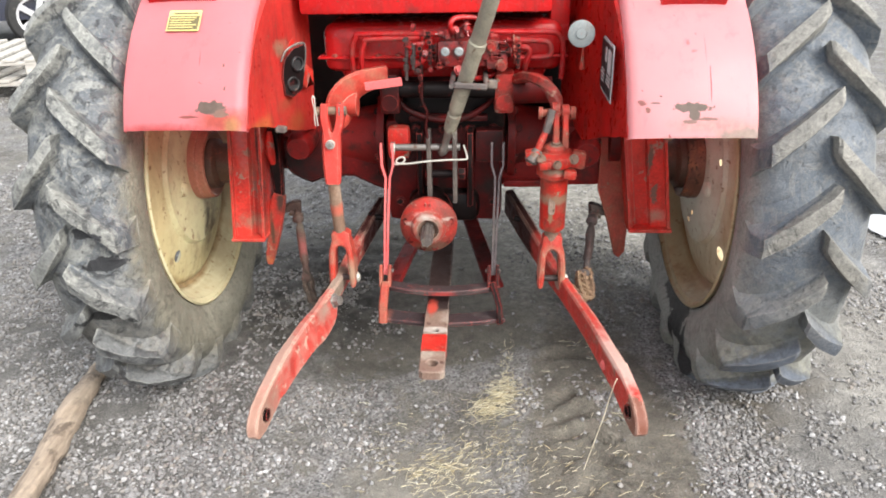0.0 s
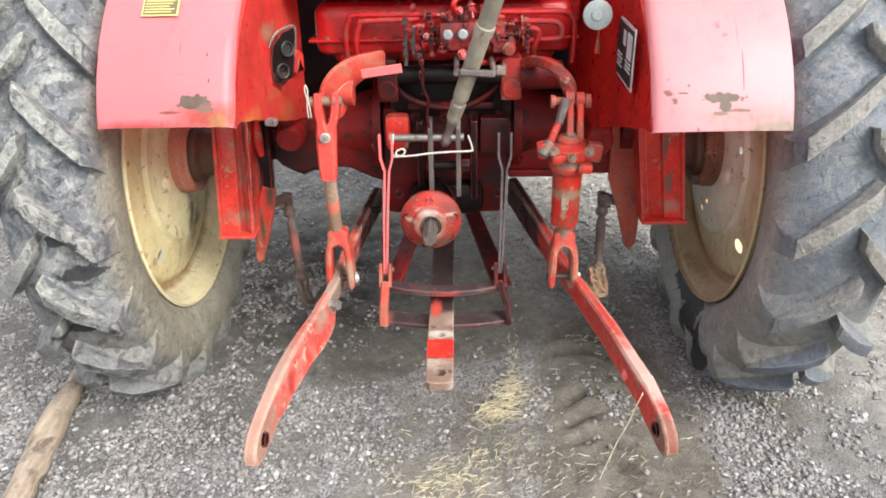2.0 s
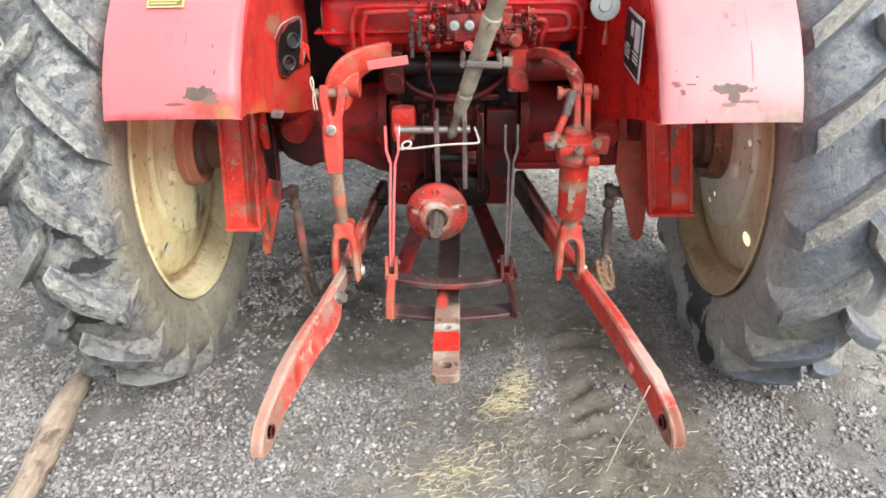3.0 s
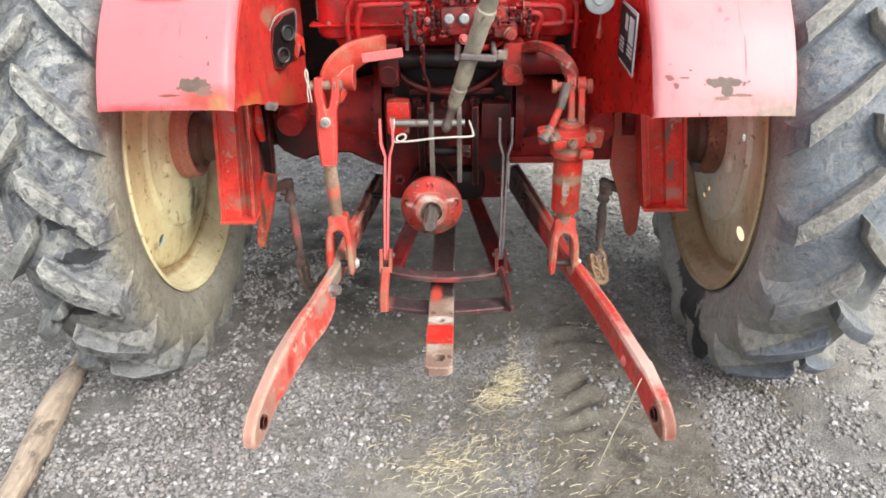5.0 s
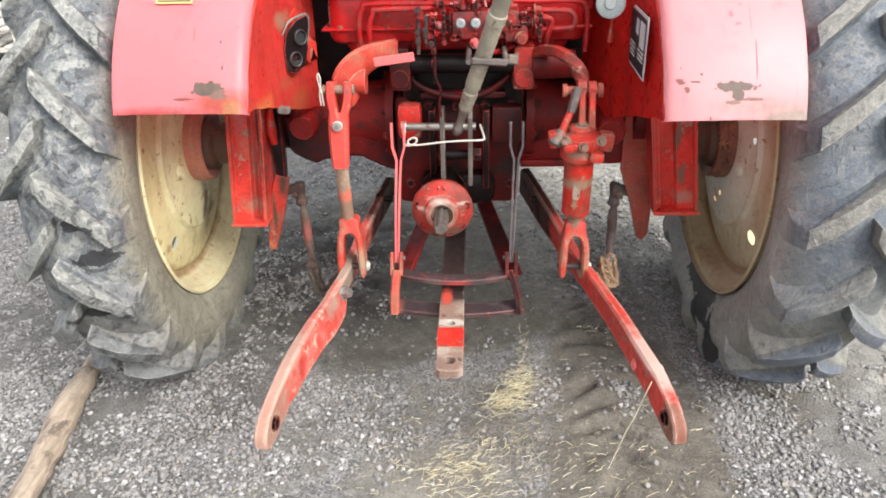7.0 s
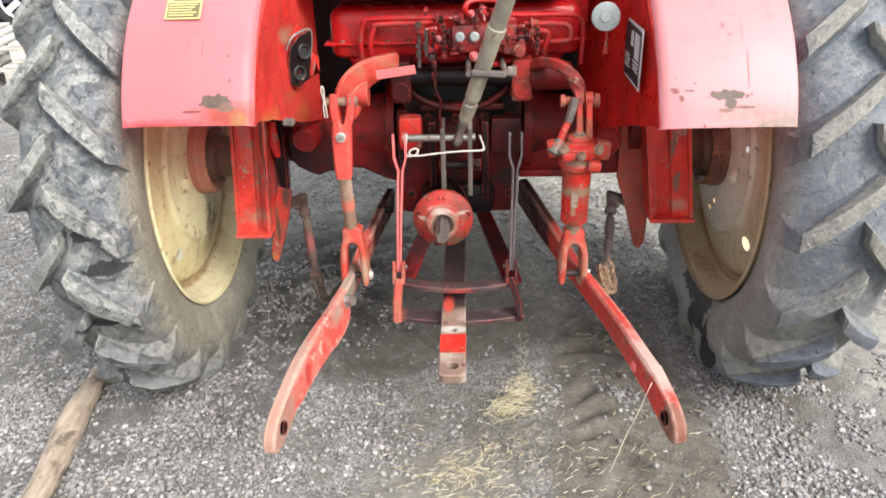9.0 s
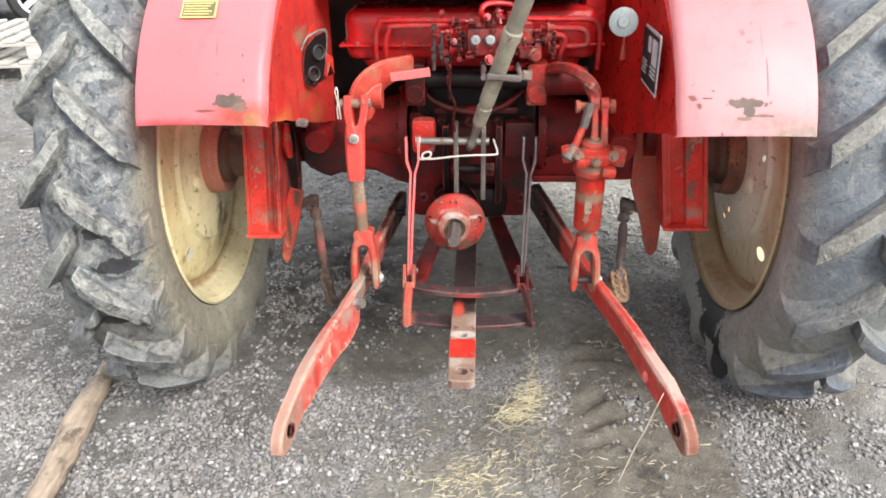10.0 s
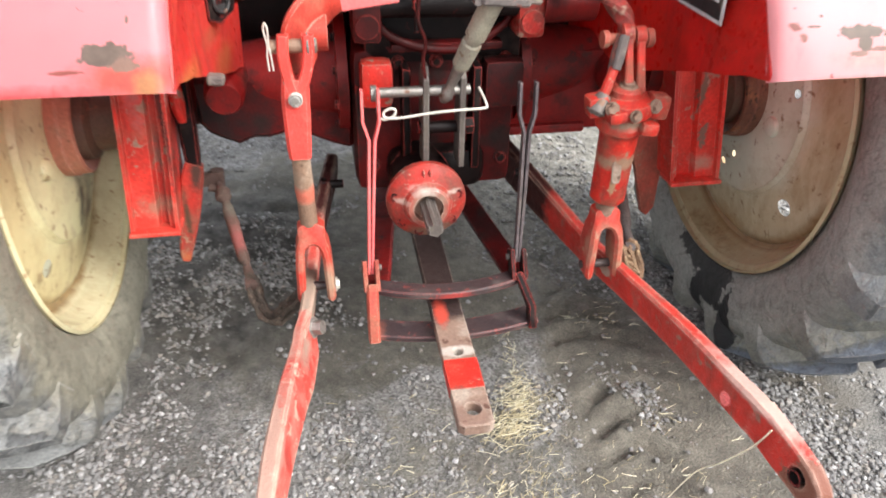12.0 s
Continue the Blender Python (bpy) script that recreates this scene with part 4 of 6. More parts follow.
# ---- the branch beside the wheel ----
def build_branch():
    m, n, l, b = shader("weathered_bare_wood")
    vec = n.new("ShaderNodeTexCoord").outputs["Object"]
    grain = noise_fac(n, l, vec, 60, 0.3, 0.7, 6, 0.6, (1, 0.12, 1))
    col = mixed(n, l, grain, (0.2, 0.155, 0.115), (0.42, 0.34, 0.26))
    col = mixed(n, l, noise_fac(n, l, vec, 9, 0.52, 0.68, 8, 0.7), col, (0.15, 0.12, 0.095))
    col = mixed(n, l, noise_fac(n, l, vec, 22, 0.56, 0.64, 7, 0.7, (1, 0.4, 1)), col, (0.12, 0.092, 0.07))
    l.new(col, b.inputs["Base Color"])
    b.inputs["Roughness"].default_value = 0.85
    bp = n.new("ShaderNodeBump")
    bp.inputs["Strength"].default_value, bp.inputs["Distance"].default_value = 0.6, 0.006
    l.new(grain, bp.inputs["Height"])
    l.new(bp.outputs[0], b.inputs["Normal"])
    bm = B()
    pts = [(-0.972, -0.04, 0.022), (-0.968, -0.13, 0.026), (-0.958, -0.22, 0.032), (-0.948, -0.29, 0.034), (-0.940, -0.35, 0.036), (-0.922, -0.43, 0.034), (-0.905, -0.52, 0.033), (-0.892, -0.62, 0.033), (-0.875, -0.78, 0.032), (-0.86, -0.95, 0.03)]
    tube(bm, pts, [0.021, 0.025, 0.030, 0.034, 0.036, 0.033, 0.031, 0.03, 0.029, 0.027], 16)
    for v in bm.verts:
        q = noise.noise(v.co * 22)
        v.co += Vector((q * 0.007, 0, noise.noise(v.co * 25 + Vector((9, 0, 0))) * 0.006)) + Vector((0.004 * noise.noise(v.co * 7), 0, 0))
    return tagged(part("branch", bm, m, None, smooth=60), "barked-off brown tree branch lying on gravel by the tyre", "branch")


build_branch()


# ---- the tractor ----
AXLE_Y, AXLE_Z = 0.09, 0.585
HUB_Y, HUB_Z = 0.12, 0.557
tractor = thing("tractor", (0.02, AXLE_Y, 0), "old red farm tractor with cream wheels seen from behind", "tractor")


TYRE_HALF = [(0.70, 0.368), (0.74, 0.380), (0.84, 0.390), (0.95, 0.42), (1.0, 0.462), (0.99, 0.490), (0.93, 0.514), (0.82, 0.532), (0.6, 0.552), (0.3, 0.566), (0.0, 0.570)]


def tyre_profile(h):
    """Half width h: (across, radius) from the inner bead over the rounded tread to the outer bead."""
    return [(-a * h, r) for a, r in TYRE_HALF[:-1]] + [(0, 0.570)] + [(a * h, r) for a, r in TYRE_HALF[-2::-1]]


def crown(q):
    """The tread's radius at a share q of the half width."""
    q = min(abs(q), 0.985)
    for (a1, r1), (a0, r0) in zip(TYRE_HALF[5:], TYRE_HALF[6:]):
        if a0 <= q <= a1:
            return r0 + (r1 - r0) * (q - a0) / (a1 - a0)
    return 0.494


def lug_mesh(h, sign, seed, rubber, lump):
    """One slanted tread bar from the middle of the tread to a square end at the shoulder."""
    bm = B()
    rings = []
    steps = 20
    off = Vector((seed * 3.7, seed * 1.9, 0))
    for k in range(steps):
        s = k / (steps - 1)
        q = -0.06 + s * 1.03
        across = sign * q * h
        q = abs(q)
        base = crown(q) - 0.016
        top = 0.609 - 0.034 * q * q
        th = 0.01 + 0.21 * s ** 0.9
        wt = 0.030 + 0.009 * s
        wb = wt + 0.034
        if k == 0:
            wb, wt, top = 0.050, 0.026, top - 0.005
        if k == steps - 1:
            across, top, base = sign * 0.995 * h, 0.548, 0.49
        ring = []
        for dr, w in ((base, -wb), (base + (top - base) * 0.35, -wt * 1.42), (base + (top - base) * 0.7, -wt * 1.14), (top - 0.004, -wt * 1.03), (top, -wt * 0.93), (top + 0.001, -wt * 0.45), (top + 0.001, 0), (top + 0.001, wt * 0.45),
                      (top, wt * 0.93), (top - 0.004, wt * 1.03), (base + (top - base) * 0.7, wt * 1.14), (base + (top - base) * 0.35, wt * 1.42), (base, wb)):
            p = Vector((across, w * 0.6, dr))
            g = lump * (noise.noise(p * 26 + off) + 0.6 * noise.noise(p * 70 + off))
            tt = th + w + g * 0.9
            r = dr + g
            ring.append(Vector((across + 0.8 * lump * noise.noise(p * 40 - off), -r * math.sin(tt), r * math.cos(tt))))
        rings.append(ring)
    rings_to_mesh(bm, rings)
    bmesh.ops.recalc_face_normals(bm, faces=bm.faces[:])
    me = bpy.data.meshes.new("tread_lug")
    bm.to_mesh(me)
    bm.free()
    me.polygons.foreach_set("use_smooth", [True] * len(me.polygons))
    me.set_sharp_from_angle(angle=radians(34))
    me.materials.append(rubber)
    return me


def wheel(cx, h, inner, lip, turn, paint, barrel, rubber, lump, holes):
    """A rear wheel; inner is +1 where the tractor lies on its +x side; lip is the rim edge's x."""
    m = pose(cx, HUB_Y, HUB_Z)
    s = inner
    d = lip - cx
    bm = B()
    prof = [(d, 0.378), (d - s * 0.004, 0.384), (d - s * 0.014, 0.380), (d - s * 0.018, 0.366), (d - s * 0.045, 0.356), (d - s * 0.07, 0.338),
            (d - s * 0.115, 0.330), (d - s * 0.14, 0.332), (d - s * (abs(d) + 0.7 * h - 0.035), 0.352), (d - s * (abs(d) + 0.7 * h + 0.006), 0.37)]
    lathe(bm, prof, m, 72)
    rim = part("rear_wheel", bm, barrel, tractor, "rear wheel with cream rim and worn tyre", smooth=50)
    bm = B()
    lathe(bm, [(d - s * 0.056, 0.3485), (d - s * 0.070, 0.3365), (d - s * 0.088, 0.3315), (d - s * 0.105, 0.329)], m, 72)
    part("rim_well", bm, paint, rim, "rust-stained well of the rim", smooth=60)
    bm = B()
    # dished disc with round hand holes, each in the facet that lies there
    seg = 40
    dish = [(0.338, 0.074), (0.325, 0.078), (0.314, 0.066), (0.298, 0.060), (0.248, 0.046), (0.211, 0.039), (0.203, 0.028), (0.176, 0.027), (0.160, 0.020), (0.135, 0.016), (0.05, 0.014)]
    rows = []
    for r in (0.338, 0.325, 0.314, 0.298, 0.284, 0.236, 0.211, 0.203, 0.172, 0.166, 0.144, 0.135, 0.110, 0.05):
        for (r1, x1), (r0, x0) in zip(dish, dish[1:]):
            if r0 <= r <= r1:
                rows.append((d - s * (x0 + (x1 - x0) * (r - r0) / (r1 - r0)), r))
                break
    phase = math.atan2(holes[0][1] - HUB_Z, holes[0][0] - HUB_Y) - math.pi / seg
    rings_to_mesh(bm, [[m @ Vector((x, r * math.cos(phase + 2 * math.pi * i / seg), r * math.sin(phase + 2 * math.pi * i / seg))) for i in range(seg)] for x, r in rows], caps=False)
    for hy, hz, size in holes:
        face = min(bm.faces, key=lambda f: (f.calc_center_median().yz - Vector((hy, hz))).length)
        c = face.calc_center_median()
        corner = [v.co.copy() for v in face.verts]
        e1, e2 = (corner[1] - corner[0]).normalized() * size, (corner[2] - corner[1]).normalized() * size
        rim_edges = list(face.edges)
        bmesh.ops.delete(bm, geom=[face], context='FACES_ONLY')
        oval = [bm.verts.new(c + e1 * math.cos(2 * math.pi * i / 14) + e2 * math.sin(2 * math.pi * i / 14)) for i in range(14)]
        rim_edges += [bm.edges.new((oval[i], oval[(i + 1) % 14])) for i in range(14)]
        bmesh.ops.triangle_fill(bm, edges=rim_edges, use_beauty=True)
    part("wheel_disc", bm, paint, rim, smooth=35)
    bm = B()
    lathe(bm, [(d - s * 0.018, 0.022), (d - s * 0.010, 0.019), (d - s * 0.006, 0.012), (d - s * 0.005, 0.001)], pose(cx, HUB_Y - 0.135, HUB_Z - 0.012), 20)
    part("stud_cap", bm, paint, rim, "round pressed stud cap")
    bm = B()
    lathe(bm, [(d - s * 0.018, 0.100), (d + s * 0.004, 0.100), (d + s * 0.007, 0.097), (d + s * 0.026, 0.096), (d + s * 0.029, 0.090), (d + s * 0.024, 0.084), (d + s * 0.016, 0.05)], m @ pose(0, 0, 0.02), 40)
    part("brake_drum", bm, DRUM if s > 0 else DRUM_OILY, rim, "orange-brown rusty brake drum" if s > 0 else "dark oil-stained brown brake drum")
    bm = B()
    lathe(bm, [(d + s * 0.017, 0.072), (d + s * 0.04, 0.070), (d + s * 0.05, 0.056), (d + s * 0.10, 0.055), (d + s * 0.10, 0.02)], m @ pose(0, 0, 0.02), 32)
    part("wheel_hub", bm, HUB_BROWN, rim, "dark greasy brown hub")
    bm = B()
    lathe(bm, [(a * (0.88 if a * s < 0 else 1.0), r) for a, r in tyre_profile(h)], m, 120)
    for v in bm.verts:
        v.co += (v.co - m.translation).normalized() * lump * 0.6 * noise.noise(v.co * 30)
    # sidewall beads
    tyre = part("tyre", bm, rubber, rim, "dusty dark grey tractor tyre", smooth=60)
    count = 19
    for sign in (-1, 1):
        meshes = [lug_mesh(h * (0.88 if sign * s < 0 else 1.0), sign, 5 * k + sign, rubber, lump) for k in range(6)]
        for i in range(count):
            lug = new("tread_lug", meshes[(i * 5) % 6])
            lug.parent = tyre
            ang = turn + 360 / count * (i + (0.5 if sign > 0 else 0))
            lug.matrix_basis = m @ pose(0, 0, 0, ang, 0, 0)
    return rim


DRUM = worn("rusty_drum", (0.5, 0.19, 0.12), (0.38, 0.15, 0.1), wear=(0.16, 0.07, 0.04), dirt=(0.34, 0.2, 0.13), rough=0.5, edge=(0.6, 0.38, 0.28))
DRUM_OILY = worn("oily_brown_drum", (0.27, 0.115, 0.07), (0.15, 0.06, 0.04), wear=(0.06, 0.03, 0.02), dirt=(0.4, 0.17, 0.08), rough=0.45, chips=0.56, dirty=0.56, grime=0.6, scale=1.5)
HUB_BROWN = worn("greasy_brown_hub", (0.13, 0.075, 0.05), (0.07, 0.042, 0.03), wear=(0.2, 0.08, 0.05), dirt=(0.16, 0.11, 0.08), rough=0.5)
wheel(-0.757, 0.120, 1, -0.652, -9.8, CREAM, CREAM, RUBBER, 0.0044, [(-0.055, 0.367, 0.0175)])
wheel(0.826, 0.136, -1, 0.702, 0.8, CREAM_STAINED, CREAM_STAINED, RUBBER_OILY, 0.002, [(-0.078, 0.387, 0.0185), (-0.056, 0.619, 0.009), (0.09, 0.438, 0.007), (0.131, 0.402, 0.009)])


def fender(side, x_in, x_out, paint, reach, drop, cy, cz, foot):
    """A mudguard: the curved back plate round the wheel and the upright inner wall."""
    R = 0.545
    a0, a1 = radians(180 - foot), radians(40)
    bm = B()
    steps = 30
    # across the plate: rolled outer edge, flat, rounded corner, inner wall
    rings = []
    for k in range(steps + 1):
        a = a0 + (a1 - a0) * k / steps
        c, s_ = math.cos(a), math.sin(a)
        dent = 0.004 * math.sin(k * 1.3) if k < 6 else 0
        flare = 0.012 * math.exp(-k / 2.5)
        sec = [(x_out, R - 0.022), (x_out + (x_in - x_out) * 0.005, R - 0.006), (x_out + (x_in - x_out) * 0.02, R + 0.0)]
        for f in (0.15, 0.3, 0.45, 0.6, 0.75, 0.86):
            sec.append((x_out + (x_in - x_out) * f, R + 0.006 * math.sin(math.pi * f) + dent * math.sin(9 * f) * 0.6))
        sec += [(x_in + side * (0.022 - 0.022 * math.sin(q)), R - 0.022 + 0.022 * math.cos(q)) for q in (0.0, 0.32, 0.64, 0.96, 1.28, math.pi / 2)]
        rings.append([Vector((x, cy + (r - flare) * c, cz + (r - flare) * s_)) for x, r in sec])
    rings_to_mesh(bm, rings, closed=False)
    bmesh.ops.solidify(bm, geom=bm.faces[:], thickness=0.003)
    back = part("fender", bm, paint, tractor, "faded red mudguard with rust patches and chips", smooth=40)
    # inner wall: from the back plate's corner forwards
    bm = B()
    n = 12
    shift = 0.035 * side * (reach / 0.4)
    low, high = [], []
    for k in range(n + 1):
        f = k / n
        y = cy + (R - 0.024) * math.cos(a0) + f * reach
        x = x_in - shift * f ** 1.5
        zb = (0.812 if side < 0 else 0.793) - drop * f + 0.003 * math.sin(7 * f) + 0.004 * noise.noise((9 * f, side, 0))
        dy = y - cy
        zt = cz + math.sqrt(max(0, (R - 0.022) ** 2 - dy * dy))
        low.append(Vector((x, y, min(zb, zt - 0.004))))
        high.append(Vector((x, y, zt)))
    rows = []
    for j in range(7):
        g = j / 6
        rows.append([a.lerp(b, g) + Vector((side * 0.006 * math.sin(3 * g) * math.sin(5 * i / n), 0, 0)) for i, (a, b) in enumerate(zip(low, high))])
    # a narrow top flange joins the wall to the curved plate
    rows.append([Vector((x_in + side * 0.002, v.y, v.z + 0.002)) for v in high])
    rings_to_mesh(bm, rows, closed=False)
    bmesh.ops.solidify(bm, geom=bm.faces[:], thickness=0.003)
    part("fender_wall", bm, RED_WALL_LIT if side < 0 else RED_WALL, tractor, "inner wall of the red mudguard", smooth=40)
    return back


RED_WALL = worn("red_wall_paint", (0.62, 0.022, 0.02), (0.66, 0.035, 0.022), wear=(0.2, 0.12, 0.09), dirt=(0.45, 0.05, 0.03), rough=0.3, chips=0.72, dirty=0.6, scale=0.9, bump=0.06, speck=0.25, grime=0.35)
# left wall: lighter red carries the light on that side, plus rust stains
RED_WALL_LIT = worn("lit_red_wall_paint", (0.78, 0.055, 0.045), (0.82, 0.08, 0.065), wear=(0.4, 0.2, 0.14), dirt=(0.72, 0.1, 0.06), rough=0.34, chips=0.7, dirty=0.55, scale=1.1, bump=0.06, speck=0.25, grime=0.26,
                     stains=[((-0.345, -0.30, 0.785), (0.05, 0.11, 0.028), (0.8, 0.3, 0.1), 1.2, 0.9), ((-0.34, -0.06, 0.74), (0.05, 0.08, 0.04), (0.75, 0.2, 0.08), 1.4, 0.9), ((-0.34, -0.12, 0.93), (0.05, 0.05, 0.03), (0.55, 0.3, 0.2), 1.8, 0.8), ((-0.34, -0.12, 0.80), (0.05, 0.07, 0.02), (0.7, 0.14, 0.08), 1.8, 0.8)])
fender(-1, -0.357, -0.617, FENDER_L, 0.46, 0.128, AXLE_Y, AXLE_Z + 0.005, 24.2)
fender(1, 0.418, 0.674, FENDER_R, 0.66, 0.187, AXLE_Y - 0.02, AXLE_Z, 23.1)


# -- axle housings, final drives and the transmission
def final_drive(top0, top1, lean, z0, z1, y, flange0, flange1):
    """The hanging channel-shaped casing beside each wheel, leaning outwards at its foot."""
    h = z1 - z0
    sh = Matrix(((1, 0, -lean / h, 0), (0, 1, 0, 0), (0, 0, 1, 0), (0, 0, 0, 1)))
    w = top1 - top0
    bm = B()
    sec = [(-0.0035, 0.10), (-0.0035, -0.007), (0.004, -0.007), (0.004, 0.008), (flange0, 0.008), (flange0 + 0.004, 0.026), (w - flange1 - 0.004, 0.026), (w - flange1, 0.008), (w - 0.004, 0.008), (w - 0.004, -0.007), (w + 0.0035, -0.007), (w + 0.0035, 0.10)]
    rings_to_mesh(bm, [[Vector((x, y_, z)) for x, y_ in sec] for z in (0, -h * 0.5, -h)])
    bmesh.ops.bevel(bm, geom=[e for e in bm.edges if e.calc_face_angle(0) > 0.6], offset=0.0018, segments=1, affect='EDGES')
    bm.transform(Matrix.Translation((top0, y, z1)) @ sh)
    body = part("final_drive_casing", bm, CASING, tractor, "worn red channel-shaped casing")
    bm = B()
    box(bm, (w + 0.012, 0.06, 0.009), pose(w / 2, 0.012, -h - 0.003), 0.002)
    bm.transform(Matrix.Translation((top0, y, z1)) @ sh)
    part("foot_plate", bm, CASING, body)
    return body


CASING = worn("scuffed_red_casing", (0.7, 0.0324, 0.023), (0.72, 0.0648, 0.0468), wear=(0.33, 0.2, 0.15), dirt=(0.4, 0.106, 0.0726), spec=0.24, rough=0.4, chips=0.6, dirty=0.52, scale=0.8, grime=0.6, edge=(0.55, 0.2, 0.15),
              stains=[((-0.448, -0.01, 0.63), (0.0025, 0.03, 0.1), (0.8, 0.42, 0.36), 3.0, 0.4), ((-0.455, -0.01, 0.5), (0.002, 0.03, 0.07), (0.75, 0.36, 0.3), 3.0, 0.4), ((-0.466, 0.0, 0.7), (0.006, 0.06, 0.12), (0.2, 0.03, 0.02), 2.4, 0.7), ((-0.505, 0.0, 0.70), (0.026, 0.08, 0.11), (0.5, 0.16, 0.15), 1.5, 0.9), ((-0.462, 0.0, 0.60), (0.008, 0.08, 0.16), (0.14, 0.03, 0.025), 2.2, 0.6), ((-0.50, 0.0, 0.445), (0.05, 0.08, 0.03), (0.4, 0.2, 0.14), 2.0, 0.9), ((-0.486, 0.0, 0.55), (0.012, 0.08, 0.06), (0.3, 0.12, 0.09), 2.4, 0.7),
                      ((0.505, 0.0, 0.62), (0.02, 0.08, 0.2), (0.4, 0.03, 0.028), 1.2, 0.9), ((0.563, 0.0, 0.71), (0.010, 0.08, 0.03), (0.2, 0.14, 0.1), 3.0, 0.3), ((0.57, 0.0, 0.62), (0.008, 0.08, 0.045), (0.2, 0.12, 0.09), 3.0, 0.3), ((0.59, 0.0, 0.52), (0.010, 0.08, 0.03), (0.22, 0.13, 0.1), 3.0, 0.3), ((0.60, 0.0, 0.46), (0.03, 0.08, 0.03), (0.5, 0.24, 0.18), 2.0, 0.7)])
final_drive(-0.522, -0.440, -0.032, 0.400, 0.82, 0.0, 0.045, 0.016)
final_drive(0.482, 0.585, 0.050, 0.424, 0.80, 0.01, 0.016, 0.045)

for side, x0, x1 in ((-1, -0.13, -0.52), (1, 0.20, 0.57)):
    bm = B()
    w = x1 - x0
    lathe(bm, [(0, 0.05), (0, 0.115), (w * 0.05, 0.115), (w * 0.055, 0.09), (w * 0.25, 0.078), (w * 0.5, 0.062), (w * 0.72, 0.058), (w * 0.74, 0.09), (w * 0.82, 0.09), (w * 0.84, 0.07), (w, 0.07)], pose(x0, AXLE_Y + 0.06, 0.645), 36)
    ax = part("axle_trumpet", bm, DEEP_RED, tractor, "oily dark red axle tube")
    for k in range(10):
        a = 2 * math.pi * k / 10 + 0.3
        bm = B()
        hexbolt(bm, (x0 + w * 0.05, AXLE_Y + 0.06 + 0.103 * math.cos(a), 0.645 + 0.103 * math.sin(a)), (side, 0, 0), 0.009, 0.008)
        part("bolt", bm, BLACK_GREASE_SHADED, ax)
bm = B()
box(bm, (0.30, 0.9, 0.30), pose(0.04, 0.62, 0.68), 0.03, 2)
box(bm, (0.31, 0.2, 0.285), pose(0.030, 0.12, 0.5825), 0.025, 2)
trans = part("transmission_case", bm, RED_GREASY_SHADED, tractor, "oily red transmission casing, darkened for shade")
for size, at, mat_, name in (((0.058, 0.05, 0.085), (-0.083, -0.012, 0.675), RED_WORN, "cast_lug"), ((0.075, 0.05, 0.09), (0.15, -0.005, 0.665), RED_GREASY_SHADED, "cast_lug"), ((0.20, 0.03, 0.014), (0.045, 0.0, 0.735), RED_GREASY_SHADED, "cover_rib"),
                             ((0.016, 0.05, 0.2), (-0.03, 0.0, 0.60), BLACK_GREASE_SHADED, "cover_rib"), ((0.016, 0.05, 0.2), (0.10, 0.0, 0.60), BLACK_GREASE_SHADED, "cover_rib")):
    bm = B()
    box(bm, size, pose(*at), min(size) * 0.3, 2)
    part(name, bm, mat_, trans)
for x in (-0.09, -0.04, 0.03, 0.1, 0.16):
    for z in (0.50, 0.70):
        bm = B()
        hexbolt(bm, (x, 0.02, z), (0, -1, 0), 0.009, 0.009)
        part("bolt", bm, BLACK_GREASE_SHADED, trans)
# cast webs under the axle tubes
bm = B()
plate(bm, [(-0.42, 0.66), (-0.415, 0.575), (-0.398, 0.553), (-0.37, 0.538), (-0.345, 0.528), (-0.315, 0.540), (-0.285, 0.538), (-0.25, 0.548), (-0.222, 0.546), (-0.20, 0.534), (-0.165, 0.518), (-0.125, 0.505), (-0.12, 0.66)], 0.09, basis((0, 0.13, 0), (1, 0, 0), (0, 0, 1)), bevel=0.008)
part("axle_web", bm, RED_GREASY_SHADED, tractor, "oily dark red cast web")
bm = B()
box(bm, (0.30, 0.12, 0.17), pose(0.31, 0.145, 0.603), 0.018, 2)
box(bm, (0.16, 0.03, 0.02), pose(0.27, 0.085, 0.53), 0.006, 2)
part("axle_web", bm, DEEP_RED, tractor, "deep red oily cast axle box")
bm = B()
box(bm, (0.19, 0.11, 0.09), pose(0.03, 0.04, 0.492), 0.036, 4)
rod(bm, (-0.006, 0.12, 0.49), (-0.006, -0.085, 0.479), 0.062, 0.058, 28)
part("power_takeoff_housing", bm, BLACK_GREASE_SHADED, tractor, "black greasy cast housing")

# power take-off flange and shaft
C = Vector((-0.006, -0.085, 0.478))
bm = B()
lathe(bm, [(0, 0.03), (0, 0.070), (0.004, 0.074), (0.016, 0.074), (0.021, 0.070), (0.03, 0.055), (0.034, 0.045), (0.046, 0.041), (0.05, 0.036), (0.05, 0.027), (0.035, 0.026), (0.03, 0.01)],
      basis(C, (0, -1, 0), (1, 0, 0)), 40)
flange = part("power_takeoff_flange", bm, FLANGE, tractor, "round red flange with bolts, paint worn to metal")
for a in (14, 166, -38, 218, -75, 255):
    bm = B()
    p = C + Vector((0.060 * math.cos(radians(a)), -0.0265, 0.060 * math.sin(radians(a))))
    lathe(bm, [(-0.003, 0.0085), (0.0015, 0.0085), (0.0015, 0.0055), (-0.002, 0.005), (-0.002, 0.0005)], basis(p, (0, -1, 0), (1, 0, 0)), 14)
    part("bolt_hole", bm, BLACK_GREASE_SHADED, flange, "dark bolt hole")
